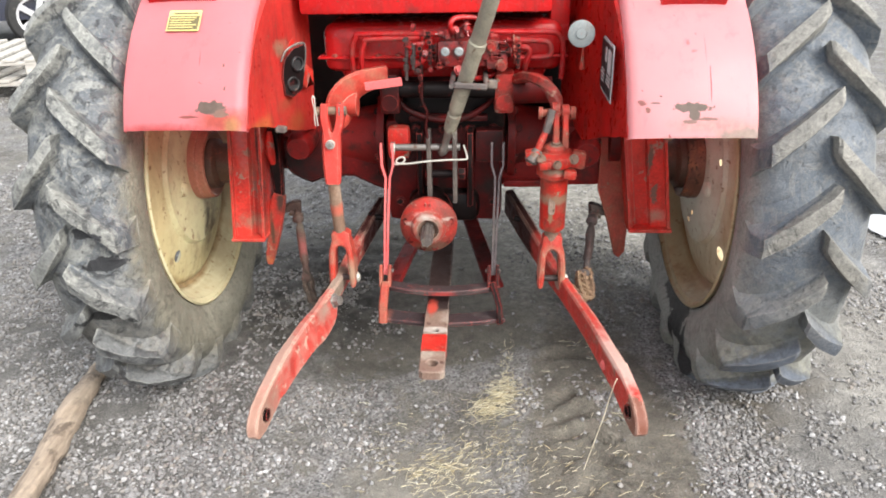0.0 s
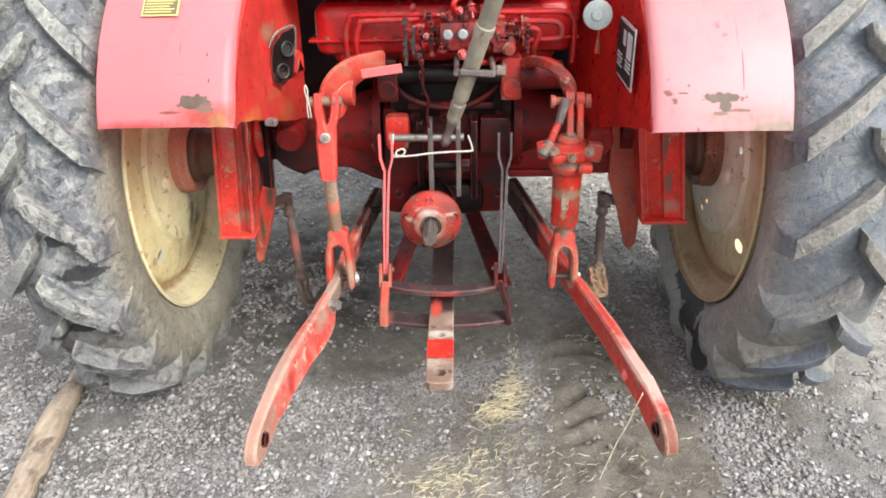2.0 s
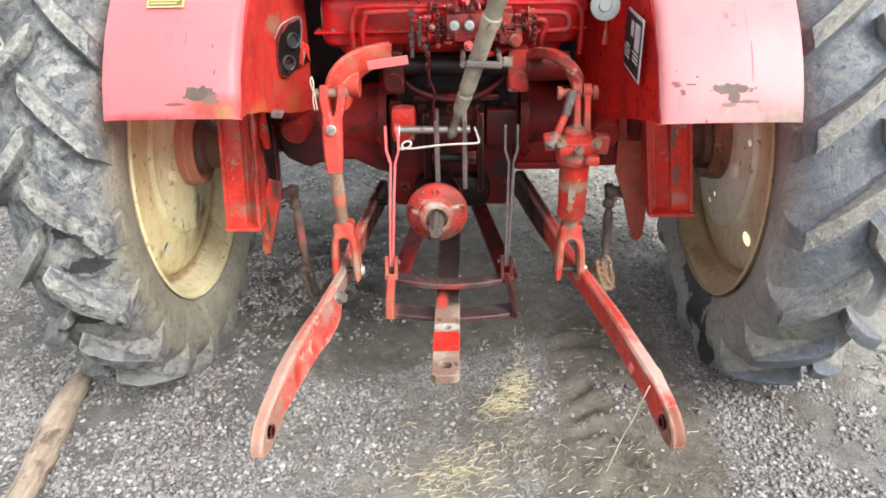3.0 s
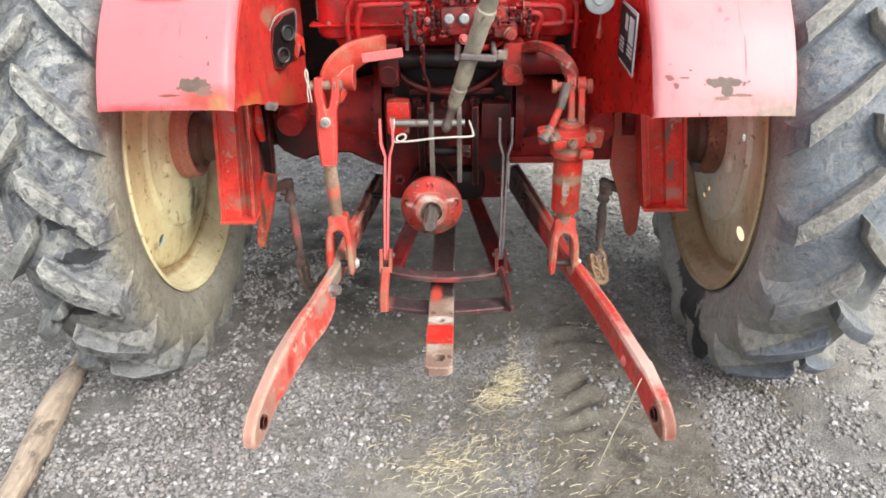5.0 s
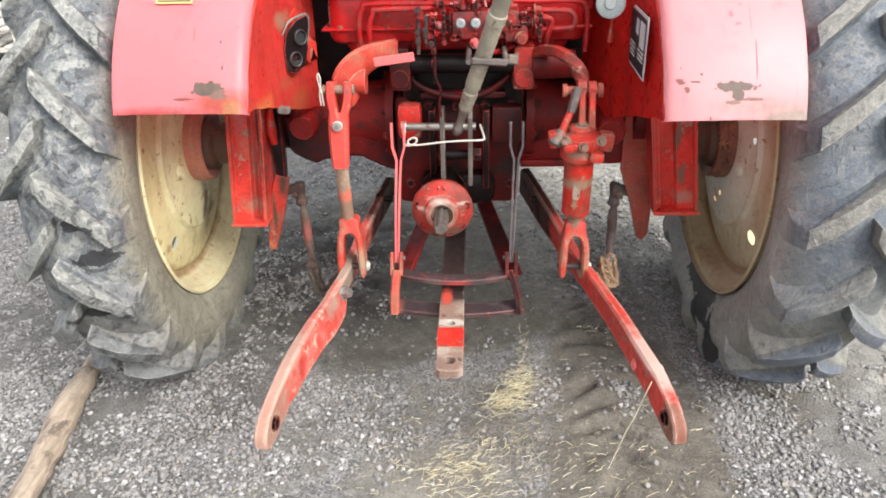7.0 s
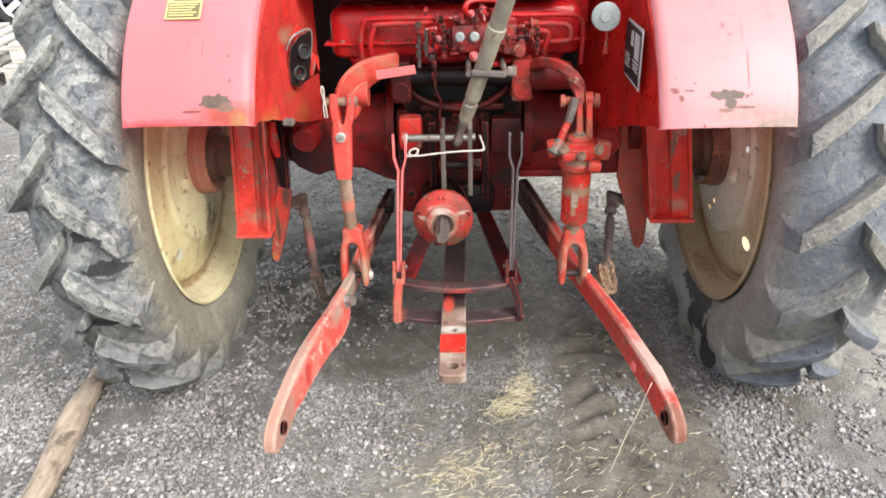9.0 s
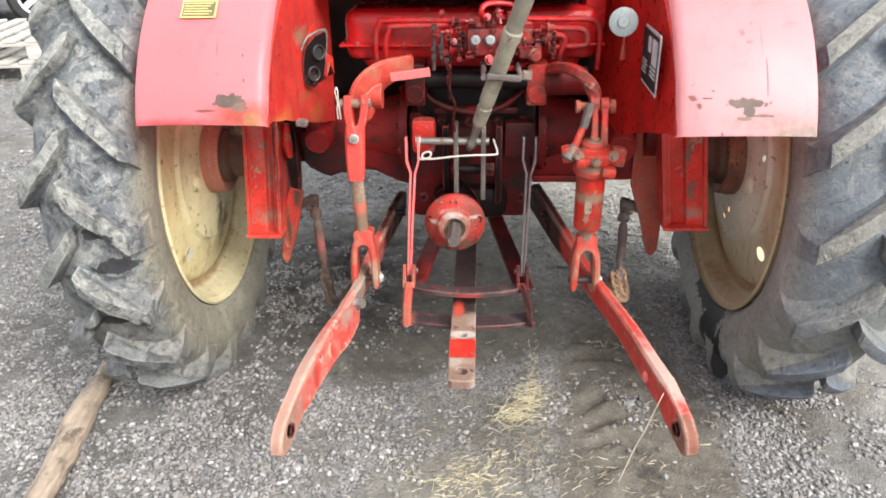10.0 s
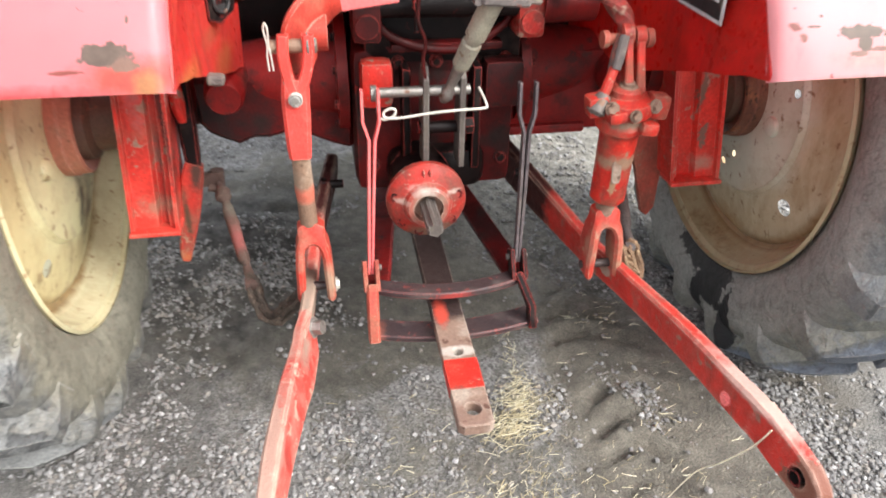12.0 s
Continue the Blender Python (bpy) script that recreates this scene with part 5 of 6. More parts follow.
for a in (84, 96):
    bm = B()
    p = C + Vector((0.056 * math.cos(radians(a)), -0.027, 0.056 * math.sin(radians(a))))
    box(bm, (0.004, 0.008, 0.022), basis(p, (1, 0, 0), (0, 1, 0.3)), 0.001)
    part("flange_rib", bm, FLANGE, flange)
bm = B()
n = 36
rings = []
for y in (-0.12, -0.205, -0.213):
    k = 0.8 if y < -0.21 else 1
    rings.append([Vector((C.x + math.cos(2 * math.pi * i / n) * k * (0.0160 if (i // 3) % 2 else 0.0135), y, C.z + math.sin(2 * math.pi * i / n) * k * (0.0160 if (i // 3) % 2 else 0.0135))) for i in range(n)])
rings_to_mesh(bm, rings)
part("splined_shaft", bm, STEEL_DIRTY, tractor, "splined steel power take-off shaft")

# -- drawbar and its hanger frame
bm = B()
X0 = 0.018
m = basis((X0, -0.47, 0.272), (0, 1, 0.05), (1, 0, 0))
plate(bm, [(-0.012, -0.02), (-0.004, -0.029), (0.9, -0.029), (0.9, 0.029), (-0.004, 0.029), (-0.012, 0.02)], 0.022, m, holes=[(0.024, 0, 0.013), (0.158, 0, 0.009)], bevel=0.002)
drawbar = part("drawbar", bm, DRAWBAR, tractor, "flat steel drawbar with pin holes and red paint band")
bm = B()
plate(bm, [(0.068, -0.0296), (0.140, -0.0296), (0.140, 0.0296), (0.068, 0.0296)], 0.0235, m, bevel=0.001)
part("paint_band", bm, RED_WORN, drawbar, "bright red paint band")


def arc_bar(z, y_mid, x0, x1, sag, w, th):
    pts = [(x0 + (x1 - x0) * i / 8, y_mid + sag * (2 * i / 8 - 1) ** 2, z) for i in range(9)]
    b = B()
    strap(b, pts, (w, th), (0, 1, 0))
    return b


bm = B()
box(bm, (0.024, 0.022, 0.014), pose(-0.328, -0.23, 0.767, 0, 5, 0), 0.003)
part("wall_tab", bm, GREY_IRON, tractor, "grey sheet tab under the mudguard wall")
part("guide_bar_upper", arc_bar(0.333, -0.19, -0.112, 0.17, 0.035, 0.035, 0.014), GUIDE, tractor, "curved dark upper drawbar guide")
part("guide_bar_lower", arc_bar(0.268, -0.225, -0.118, 0.182, 0.025, 0.05, 0.012), GUIDE, tractor, "curved dark lower drawbar guide")
for xb, x, xt, mat_, lab in ((-0.120, -0.117, -0.103, HANGER, "brown-red hanger arm"), (0.176, 0.160, 0.168, BLACK_GREASE_SHADED, "black hanger arm")):
    bm = B()
    strap(bm, [(xb, -0.225, 0.262), (xb, -0.215, 0.30), (x, -0.17, 0.345)], (0.03, 0.021 if x < 0 else 0.015), (0, 1, 0), curve=False)
    for dx in (-0.011, 0.011):
        strap(bm, [(x + dx, -0.172, 0.335), (x + dx, -0.145, 0.385)], (0.03, 0.008), (0, 1, 0.3), curve=False)
    arm = part("hanger_arm", bm, mat_, tractor, lab)
    bm = B()
    rod(bm, (x - 0.020, -0.15, 0.372), (x + 0.020, -0.15, 0.372), 0.006, seg=10)
    part("pin", bm, STEEL_DIRTY, arm)
    for s in (-1, 1):
        bm = B()
        strap(bm, [(x + s * 0.003, -0.15, 0.362), (x * 0.5 + xt * 0.5 + s * 0.004, -0.14, 0.5), (xt + s * 0.005, -0.125, 0.615), (xt + s * 0.014, -0.12, 0.645), (xt + s * 0.014, -0.115, 0.70)],
              (0.016, 0.005), (0, 1, 0), curve=False)
        part("hanger_strip", bm, RED_FADED if x < 0 else GREASY_SHINE, arm, "thin forked hanger strip")
# struts from the guide frame forwards under the casing
for a, b in (((-0.105, -0.15, 0.325), (-0.03, 0.35, 0.36)), ((0.165, -0.15, 0.325), (0.08, 0.35, 0.36))):
    bm = B()
    strap(bm, [a, b], (0.045, 0.014), (1, 0, 0.2))
    part("frame_strut", bm, DEEP_RED if a[0] < 0 else RED_GREASY_SHADED, tractor)

# -- top hitch: lugs, pin, spring clip, upper link
for x in (-0.003, 0.062):
    bm = B()
    plate(bm, [(-0.02, -0.13), (0.03, -0.13), (0.03, 0.04), (0.015, 0.06), (-0.01, 0.06), (-0.024, 0.04)], 0.011, basis((x, -0.06, 0.66), (0, 1, 0), (0, 0, 1)), bevel=0.002)
    part("hitch_lug", bm, STEEL_DIRTY, tractor, "upright steel lug")
bm = B()
rod(bm, (-0.014, -0.05, 0.60), (0.085, -0.05, 0.60), 0.011)
rod(bm, (0.070, -0.05, 0.60), (0.088, -0.05, 0.60), 0.016, seg=6)
part("cross_bolt", bm, BLACK_GREASE_SHADED, tractor, "dark cross bolt through the steel lugs")
bm = B()
rod(bm, (-0.095, -0.072, 0.677), (0.075, -0.072, 0.677), 0.009)
rod(bm, (-0.098, -0.072, 0.677), (-0.088, -0.072, 0.677), 0.014)
pin = part("hitch_pin", bm, STEEL, tractor, "steel hitch pin")
bm = B()
loop = [(-0.088, -0.085, 0.69), (-0.089, -0.1, 0.67), (-0.089, -0.112, 0.652), (-0.08, -0.116, 0.646), (-0.065, -0.116, 0.651), (-0.06, -0.114, 0.660), (-0.068, -0.113, 0.664), (-0.08, -0.114, 0.658),
        (-0.078, -0.117, 0.650), (-0.055, -0.12, 0.649), (0.0, -0.125, 0.657), (0.05, -0.128, 0.661), (0.088, -0.13, 0.663), (0.094, -0.125, 0.668), (0.085, -0.10, 0.69)]
tube(bm, loop, 0.0023, 8)
part("spring_clip", bm, ZINC, pin, "bent bright wire clip")

A, T = Vector((0.032, -0.075, 0.668)), Vector((0.152, -0.27, 1.06))
W = T - A
bm = B()
tube(bm, [A + W * f for f in (0.14, 0.16, 0.165, 0.27, 0.275, 0.30, 0.305, 0.68, 0.685, 0.73, 0.735, 1.05)],
     [0.010, 0.012, 0.0155, 0.0172, 0.014, 0.0138, 0.0178, 0.0182, 0.0208, 0.0208, 0.0176, 0.0176], 12, curve=False)
upper = part("upper_link", bm, GREY_PAINT, tractor, "weathered grey upper link tube, folded up")
bm = B()
tube(bm, [A + W * f for f in (-0.03, 0.0, 0.03, 0.045, 0.10, 0.15)], [0.006, 0.013, 0.012, 0.0085, 0.0095, 0.0115], 14, curve=False)
part("ball_end", bm, STEEL, upper, "bare steel ball end of the link")
bm = B()
q = A + W * 0.47
box(bm, (0.075, 0.012, 0.014), pose(q.x + 0.015, q.y - 0.02, q.z, 0, 4, 0), 0.003)
box(bm, (0.022, 0.014, 0.02), pose(q.x + 0.065, q.y + 0.0, q.z, 0, 4, 0), 0.003)
rod(bm, (q.x - 0.028, q.y - 0.02, q.z), (q.x - 0.028, q.y + 0.14, q.z), 0.006)
rod(bm, (q.x + 0.05, q.y - 0.02, q.z), (q.x + 0.05, q.y + 0.14, q.z), 0.006)
part("link_catch", bm, GREY_IRON, tractor, "steel catch holding the upper link")

# -- lower links
def link_end(bm, at, way, thick):
    """The rounded eye at the end of a lower link; way points along the link, away from the eye."""
    out = [(0.10, 0.034), (0.03, 0.033), (-0.012, 0.029), (-0.034, 0.018), (-0.046, 0.004), (-0.049, -0.012), (-0.040, -0.025), (-0.014, -0.032), (0.03, -0.033), (0.10, -0.034)]
    plate(bm, out, thick, basis(at, way, (0, 0, 1)), holes=[(0.0, 0.0, 0.013)], bevel=0.003)


def lower_link(pts, sizes, sides, eye, way, thick, paint, label):
    bm = B()
    strap(bm, pts, sizes, sides)
    link_end(bm, eye, way, thick)
    return part("lower_link", bm, paint, tractor, label)


left = lower_link([(-0.290, -0.664, 0.345), (-0.2850, -0.624, 0.3506), (-0.276, -0.56, 0.3545), (-0.259, -0.46, 0.355), (-0.2475, -0.40, 0.350), (-0.241, -0.355, 0.349), (-0.237, -0.325, 0.354), (-0.234, -0.285, 0.363), (-0.2335, -0.268, 0.366)],
                  [(0.05, 0.014), (0.0685, 0.0245), (0.070, 0.025), (0.072, 0.023), (0.076, 0.020), (0.076, 0.018), (0.070, 0.017), (0.050, 0.016), (0.034, 0.014)],
                  [(0, 0, 1), (-0.05, 0, 1), (-0.12, 0, 1), (-0.2, 0, 1), (-0.24, 0, 1), (-0.24, 0, 1), (-0.3, 0, 1), (-0.2, 0, 1), (-0.15, 0, 1)], (-0.2955, -0.715, 0.338), (0.1, 1, 0.14), 0.023, LINK_L, "curved red lower link arm, worn to rust at the end")
bm = B()
strap(bm, [(-0.246, -0.345, 0.362), (-0.240, -0.30, 0.363), (-0.231, -0.22, 0.361), (-0.222, -0.10, 0.362), (-0.203, 0.05, 0.376), (-0.17, 0.22, 0.405)], [(0.040, 0.016), (0.046, 0.02), (0.052, 0.022), (0.062, 0.024), (0.070, 0.026), (0.070, 0.026)], (0.1, 0, 1))
part("rear_bar", bm, LINK_L, left, "rust-brown rear half of the link")
right = lower_link([(0.4095, -0.653, 0.354), (0.4033, -0.613, 0.3596), (0.3905, -0.54, 0.362), (0.3705, -0.42, 0.364), (0.338, -0.25, 0.360), (0.316, -0.13, 0.354), (0.290, 0.0, 0.362), (0.262, 0.10, 0.378), (0.215, 0.25, 0.412)],
                   [(0.05, 0.014), (0.0685, 0.0255), (0.067, 0.026), (0.064, 0.025), (0.060, 0.022), (0.062, 0.024), (0.074, 0.026), (0.084, 0.028), (0.084, 0.028)],
                   (-0.06, 0, 1), (0.416, -0.702, 0.347), (-0.13, 1, 0.14), 0.024, LINK_R, "straight red lower link arm with rusty top edge")
for link, p, w in ((left, (-0.2955, -0.715, 0.338), (1, -0.1, 0)), (right, (0.416, -0.702, 0.347), (1, 0.13, 0))):
    bm = B()
    lathe(bm, [(-0.016, 0.0132), (-0.0165, 0.010), (0.0165, 0.010), (0.016, 0.0132)], basis(p, w, (0, 0, 1)), 20)
    part("eye_bush", bm, BLACK_GREASE_SHADED, link, "dark bored eye")
bm = B()
hexbolt(bm, (-0.225, -0.302, 0.364), (1, -0.45, 0.25), 0.0125, 0.018)
part("bolt", bm, STEEL, left)
bm = B()
hexbolt(bm, (0.380, -0.553, 0.352), (-1, -0.1, 0.1), 0.008, 0.005)
part("bolt", bm, RED_FADED, right, "pale pink bolt head")

for link, p0, p1 in ((left, (-0.196, 0.12, 0.413), (-0.150, 0.12, 0.412)), (right, (0.224, 0.13, 0.406), (0.262, 0.12, 0.402))):
    bm = B()
    rod(bm, p0, p1, 0.009)
    rod(bm, p0 if link is left else p1, Vector(p0).lerp(Vector(p1), 0.25 if link is left else 0.75), 0.016, 0.015, 8)
    part("stay_pin", bm, BLACK_GREASE_SHADED, link, "dark pin on the link")

# -- lift rods
bm = B()
for s in (-1, 1):
    strap(bm, [(-0.213 + s * 0.018, -0.19, 0.815), (-0.214 + s * 0.018, -0.195, 0.785), (-0.216 + s * 0.012, -0.198, 0.755), (-0.218 + s * 0.004, -0.2, 0.735)], (0.036, 0.017), (0, 1, 0))
strap(bm, [(-0.218, -0.2, 0.752), (-0.220, -0.205, 0.72), (-0.221, -0.212, 0.66), (-0.221, -0.215, 0.632)], [(0.040, 0.03), (0.042, 0.03), (0.038, 0.03), (0.033, 0.028)], (1, 0, 0))
rodl = part("lift_rod", bm, ROD_PINK, tractor, "red lift rod with forked ends")
bm = B()
tube(bm, [(-0.221, -0.214, 0.64), (-0.2205, -0.209, 0.60), (-0.220, -0.206, 0.57), (-0.2195, -0.203, 0.55), (-0.218, -0.197, 0.49)], [0.0145, 0.0148, 0.0155, 0.0145, 0.0148], 16)
part("threaded_shank", bm, SHANK, rodl, "rusty round shank with a red band")
bm = B()
rod(bm, (-0.25, -0.195, 0.80), (-0.182, -0.195, 0.80), 0.010)
part("pin", bm, SHANK, rodl)
bm = B()
hexbolt(bm, (-0.196, -0.195, 0.80), (1, 0, 0), 0.013, 0.012)
part("castle_nut", bm, STEEL_DIRTY, rodl, "grey castle nut")
bm = B()
tube(bm, [(-0.220, -0.215, 0.727), (-0.220, -0.225, 0.728), (-0.220, -0.2265, 0.728)], [0.0108, 0.0108, 0.0095], 18, curve=False)
bolt_ = part("bolt", bm, ZINC, rodl, "bright round washer")
bm = B()
hexbolt(bm, (-0.220, -0.2262, 0.728), (0, -1, 0.05), 0.0068, 0.005)
part("bolt_head", bm, STEEL, bolt_, "grey bolt head")
bm = B()
for k in (-1, 1):
    tube(bm, [(-0.2535, -0.205, 0.838), (-0.2535 + k * 0.0028, -0.206, 0.829), (-0.2525 + k * 0.0018, -0.207, 0.815), (-0.252 + k * 0.001, -0.206, 0.804), (-0.252 + k * 0.0026, -0.206, 0.79), (-0.251 + k * 0.0030, -0.205, 0.768)], 0.0015, 8)
part("split_pin", bm, ZINC, rodl, "bright bent split pin")


def clevis(x, y, z0, z1, spread, parent):
    """An upside-down forged fork: a flat-topped crown arching into two deep cheeks."""
    bm = B()
    h = z1 - z0
    half = [(0.017, 0.020), (0.023, 0.012), (spread * 0.98, -0.004), (spread * 1.22, -0.022), (spread * 1.36, -0.048), (spread * 1.42, -h * 0.7), (spread * 1.46, -h + 0.012), (spread * 1.30, -h), (spread * 0.92, -h), (spread * 0.78, -h + 0.01)]
    arch = [(0.70, -0.060), (0.68, -0.040), (0.60, -0.028), (0.42, -0.020), (0.16, -0.0165)]
    side_ = half + [(spread * u, v) for u, v in arch]
    outline = [(-u, v) for u, v in side_] + [(u, v) for u, v in reversed(side_)]
    plate(bm, outline, 0.044, basis((x, y, z1), (1, 0, 0), (0, 0.0, 1)), bevel=0.0045)
    for v in bm.verts:
        f = (z1 - v.co.z) / h
        v.co.y = y + (v.co.y - y) * (0.72 + 0.5 * min(1.0, max(0.0, f + 0.1) * 3) - 0.35 * max(0.0, f - 0.45)) - 0.012 * max(0.0, f)
        v.co += Vector((noise.noise(v.co * 40), noise.noise(v.co * 40 + Vector((5, 0, 0))), 0)) * 0.0018
    c = part("lift_rod_fork", bm, FORK, parent, "red forked end")
    bm = B()
    rod(bm, (x - spread - 0.012, y - 0.006, z0 + 0.02), (x + spread + 0.012, y - 0.006, z0 + 0.02), 0.008)
    pin_ = part("fork_pin", bm, LINKAGE, parent, "dark bolt through the fork")
    bm = B()
    hexbolt(bm, (x + spread + 0.012, y - 0.006, z0 + 0.02), (1, 0, 0), 0.009, 0.006)
    part("nut", bm, ZINC, pin_, "bright zinc nut")
    return c


clevis(-0.216, -0.197, 0.359, 0.486, 0.0225, rodl)

TOP_C, LOW_C = Vector((0.297, -0.226, 0.712)), Vector((0.298, -0.208, 0.513))
GB = basis(TOP_C, LOW_C - TOP_C, (0, -1, 0))
bm = B()
lathe(bm, [(-0.016, 0.004), (-0.016, 0.020), (-0.011, 0.026), (-0.002, 0.028), (0.004, 0.046), (0.009, 0.048), (0.024, 0.048), (0.028, 0.045), (0.031, 0.040), (0.040, 0.039), (0.046, 0.042), (0.056, 0.041), (0.062, 0.034), (0.070, 0.0315), (0.150, 0.0305), (0.192, 0.0305), (0.196, 0.028), (0.198, 0.016)], GB, 32)
for v in bm.verts:
    v.co += (v.co - TOP_C).normalized() * 0.0022 * noise.noise(v.co * 45)
rodr = part("levelling_box", bm, LEVEL, tractor, "red lift rod with cast levelling gearbox")
bm = B()
plate(bm, [(-0.006, -0.020), (0.006, -0.020), (0.008, -0.012), (0.008, 0.012), (0.006, 0.020), (-0.006, 0.020), (-0.008, 0.012), (-0.008, -0.012)], 0.004, basis(GB @ Vector((0.125, 0.0312, 0.006)), (1, 0, 0), (0, 0.1, 1)), bevel=0.001)
part("slot", bm, RUSTY, rodr, "rust-brown slot in the barrel")
# ears on the casting
for dx, dz, w_, h_ in ((-0.052, -0.010, 0.034, 0.034), (0.050, -0.016, 0.032, 0.040), (-0.026, -0.022, 0.03, 0.02), (0.03, -0.044, 0.03, 0.022)):
    bm = B()
    box(bm, (w_, 0.034, h_), pose(TOP_C.x + dx, TOP_C.y - (0.012 if abs(dx) > 0.04 else 0.032), TOP_C.z + dz, 0, 8 if dx > 0 else -8, 0), 0.008, 2)
    part("cast_ear", bm, LEVEL, rodr)
bm = B()
rod(bm, LOW_C + Vector((0, 0, 0.006)), (0.298, -0.206, 0.474), 0.017)
part("threaded_shank", bm, RUSTY, rodr)
for a, b, r0, mat_ in (((0.296, -0.196, 0.805), (0.296, -0.232, 0.712), 0.0085, LEVEL), ((0.318, -0.194, 0.800), (0.317, -0.226, 0.716), 0.008, LEVEL)):
    bm = B()
    strap(bm, [a, Vector(a).lerp(Vector(b), 0.5) + Vector((0.001, 0, 0)), b], [(0.026, 0.015), (0.022, 0.013), (0.026, 0.016)], (0, 1, 0))
    rod(bm, Vector(a) + Vector((-0.008, 0, -0.006)), Vector(a) + Vector((0.008, 0, -0.006)), 0.017)
    part("lift_strap", bm, mat_, rodr)
bm = B()
strap(bm, [(0.287, -0.205, 0.800), (0.279, -0.215, 0.772), (0.273, -0.222, 0.752)], [(0.026, 0.016), (0.024, 0.016), (0.022, 0.014)], (0, 1, 0))
part("lift_strap", bm, GREY_IRON, rodr, "bare brown steel strap")
bm = B()
tube(bm, [(0.273, -0.222, 0.755), (0.262, -0.232, 0.732), (0.250, -0.24, 0.705)], [0.0075, 0.0085, 0.008], 10)
part("crank_arm", bm, LEVEL, rodr)
bm = B()
rod(bm, (0.262, -0.195, 0.792), (0.338, -0.195, 0.792), 0.009)
rod(bm, (0.258, -0.195, 0.792), (0.266, -0.195, 0.792), 0.014)
rod(bm, (0.330, -0.195, 0.792), (0.340, -0.195, 0.792), 0.015)
part("pin", bm, HANGER, rodr)
bm = B()
tube(bm, [(0.256, -0.238, 0.716), (0.248, -0.243, 0.706), (0.240, -0.248, 0.694), (0.238, -0.249, 0.690)], [0.012, 0.0165, 0.016, 0.010], 12, curve=False)
part("grease_cap", bm, STEEL_DIRTY, rodr, "dark steel end cap")
for p, w, r in (((0.262, -0.262, 0.703), (-0.2, -1, 0.3), 0.008), ((0.335, -0.258, 0.702), (0.3, -1, 0.3), 0.008), ((0.352, -0.238, 0.700), (1, -0.4, 0.1), 0.010), ((0.297, -0.275, 0.694), (0, -1, 0.2), 0.007), ((0.297, -0.232, 0.727), (0, -0.2, 1), 0.010)):
    bm = B()
    hexbolt(bm, p, w, r, 0.008)
    part("bolt", bm, RUSTY, rodr)
clevis(0.300, -0.205, 0.362, 0.48, 0.0235, rodr)

# -- lift arms and rock shaft
bm = B()
rod(bm, (-0.11, -0.03, 0.815), (0.21, -0.03, 0.81), 0.021, seg=24)
part("rock_shaft", bm, BLACK_GREASE_SHADED, tractor, "dark greasy lift shaft")
bm = B()
# a hooked arm: outer arc, shaft end, inner arc, rounded fork end
turn = [math.pi * k / 16 for k in range(17)]
curve = [(-0.150 + 0.087 * math.cos(a), 0.790 + 0.087 * math.sin(a)) for a in reversed(turn) if a >= math.pi / 2] + [(-0.10, 0.874), (-0.10, 0.832)]
curve += [(-0.120 + 0.063 * math.cos(a), 0.765 + 0.063 * math.sin(a)) for a in turn if a >= math.pi / 2] + [(-0.210 - 0.026 * math.cos(a), 0.768 - 0.022 * math.sin(a)) for a in reversed(turn)][1:-1]
plate(bm, curve, 0.03, basis((0, 0, 0), (1, 0, 0), (0, 0, 1)), bevel=0.006)
for v in bm.verts:
    v.co.y += -0.05 - 0.11 * max(0.0, min(1.0, (-0.11 - v.co.x) / 0.11)) ** 0.7
rod(bm, (-0.205, -0.13, 0.80), (-0.165, -0.13, 0.80), 0.028, seg=24)
part("lift_arm", bm, RED_ARM, tractor, "curved faded red lift arm")
bm = B()
strap(bm, [(0.20, -0.02, 0.825), (0.235, -0.08, 0.852), (0.27, -0.14, 0.85), (0.296, -0.18, 0.82), (0.30, -0.19, 0.785)], [(0.024, 0.03), (0.022, 0.03), (0.024, 0.03), (0.028, 0.026), (0.026, 0.024)],
      [(0, 0.3, 1), (0, 0.4, 1), (0, 0.6, 1), (0.2, 1, 0.6), (0, 1, 0)])
part("lift_arm", bm, RED_CAST, tractor, "curved greasy red lift arm")
bm = B()
rod(bm, (0.205, -0.03, 0.81), (0.30, -0.03, 0.81), 0.034, 0.032, 24)
part("shaft_sleeve", bm, DEEP_RED, tractor, "deep red shaft sleeve")
bm = B()
strap(bm, [(-0.142, -0.15, 0.846), (-0.056, -0.15, 0.857)], (0.019, 0.007), (0, 0, 1))
part("flat_lever", bm, RED_FADED, tractor, "flat pink-red lever")
for x in (-0.098, 0.185):
    bm = B()
    box(bm, (0.05, 0.09, 0.10), pose(x, -0.01, 0.805), 0.012, 2)
    rod(bm, (x, -0.06, 0.785), (x, -0.03, 0.785), 0.02)
    part("shaft_bracket", bm, RED_CAST if x > 0 else RED_GREASY_SHADED, tractor, "greasy red bearing bracket")

bm = B()
tube(bm, [(-0.085, -0.012, 0.792), (-0.06, -0.014, 0.760), (-0.01, -0.016, 0.738), (0.05, -0.017, 0.731), (0.10, -0.016, 0.742), (0.145, -0.014, 0.772), (0.16, -0.012, 0.795)], [0.006, 0.007, 0.008, 0.008, 0.008, 0.007, 0.006], 12)
part("housing_rim", bm, RED_GREASY_SHADED, tractor, "curved dark red rim of the lift housing")

# -- hydraulic housing, tank, pipes, valve
bm = B()
box(bm, (0.60, 0.26, 0.12), pose(0.03, 0.155, 0.905), 0.034, 4)
box(bm, (0.625, 0.285, 0.007), pose(0.03, 0.155, 0.884), 0.002)
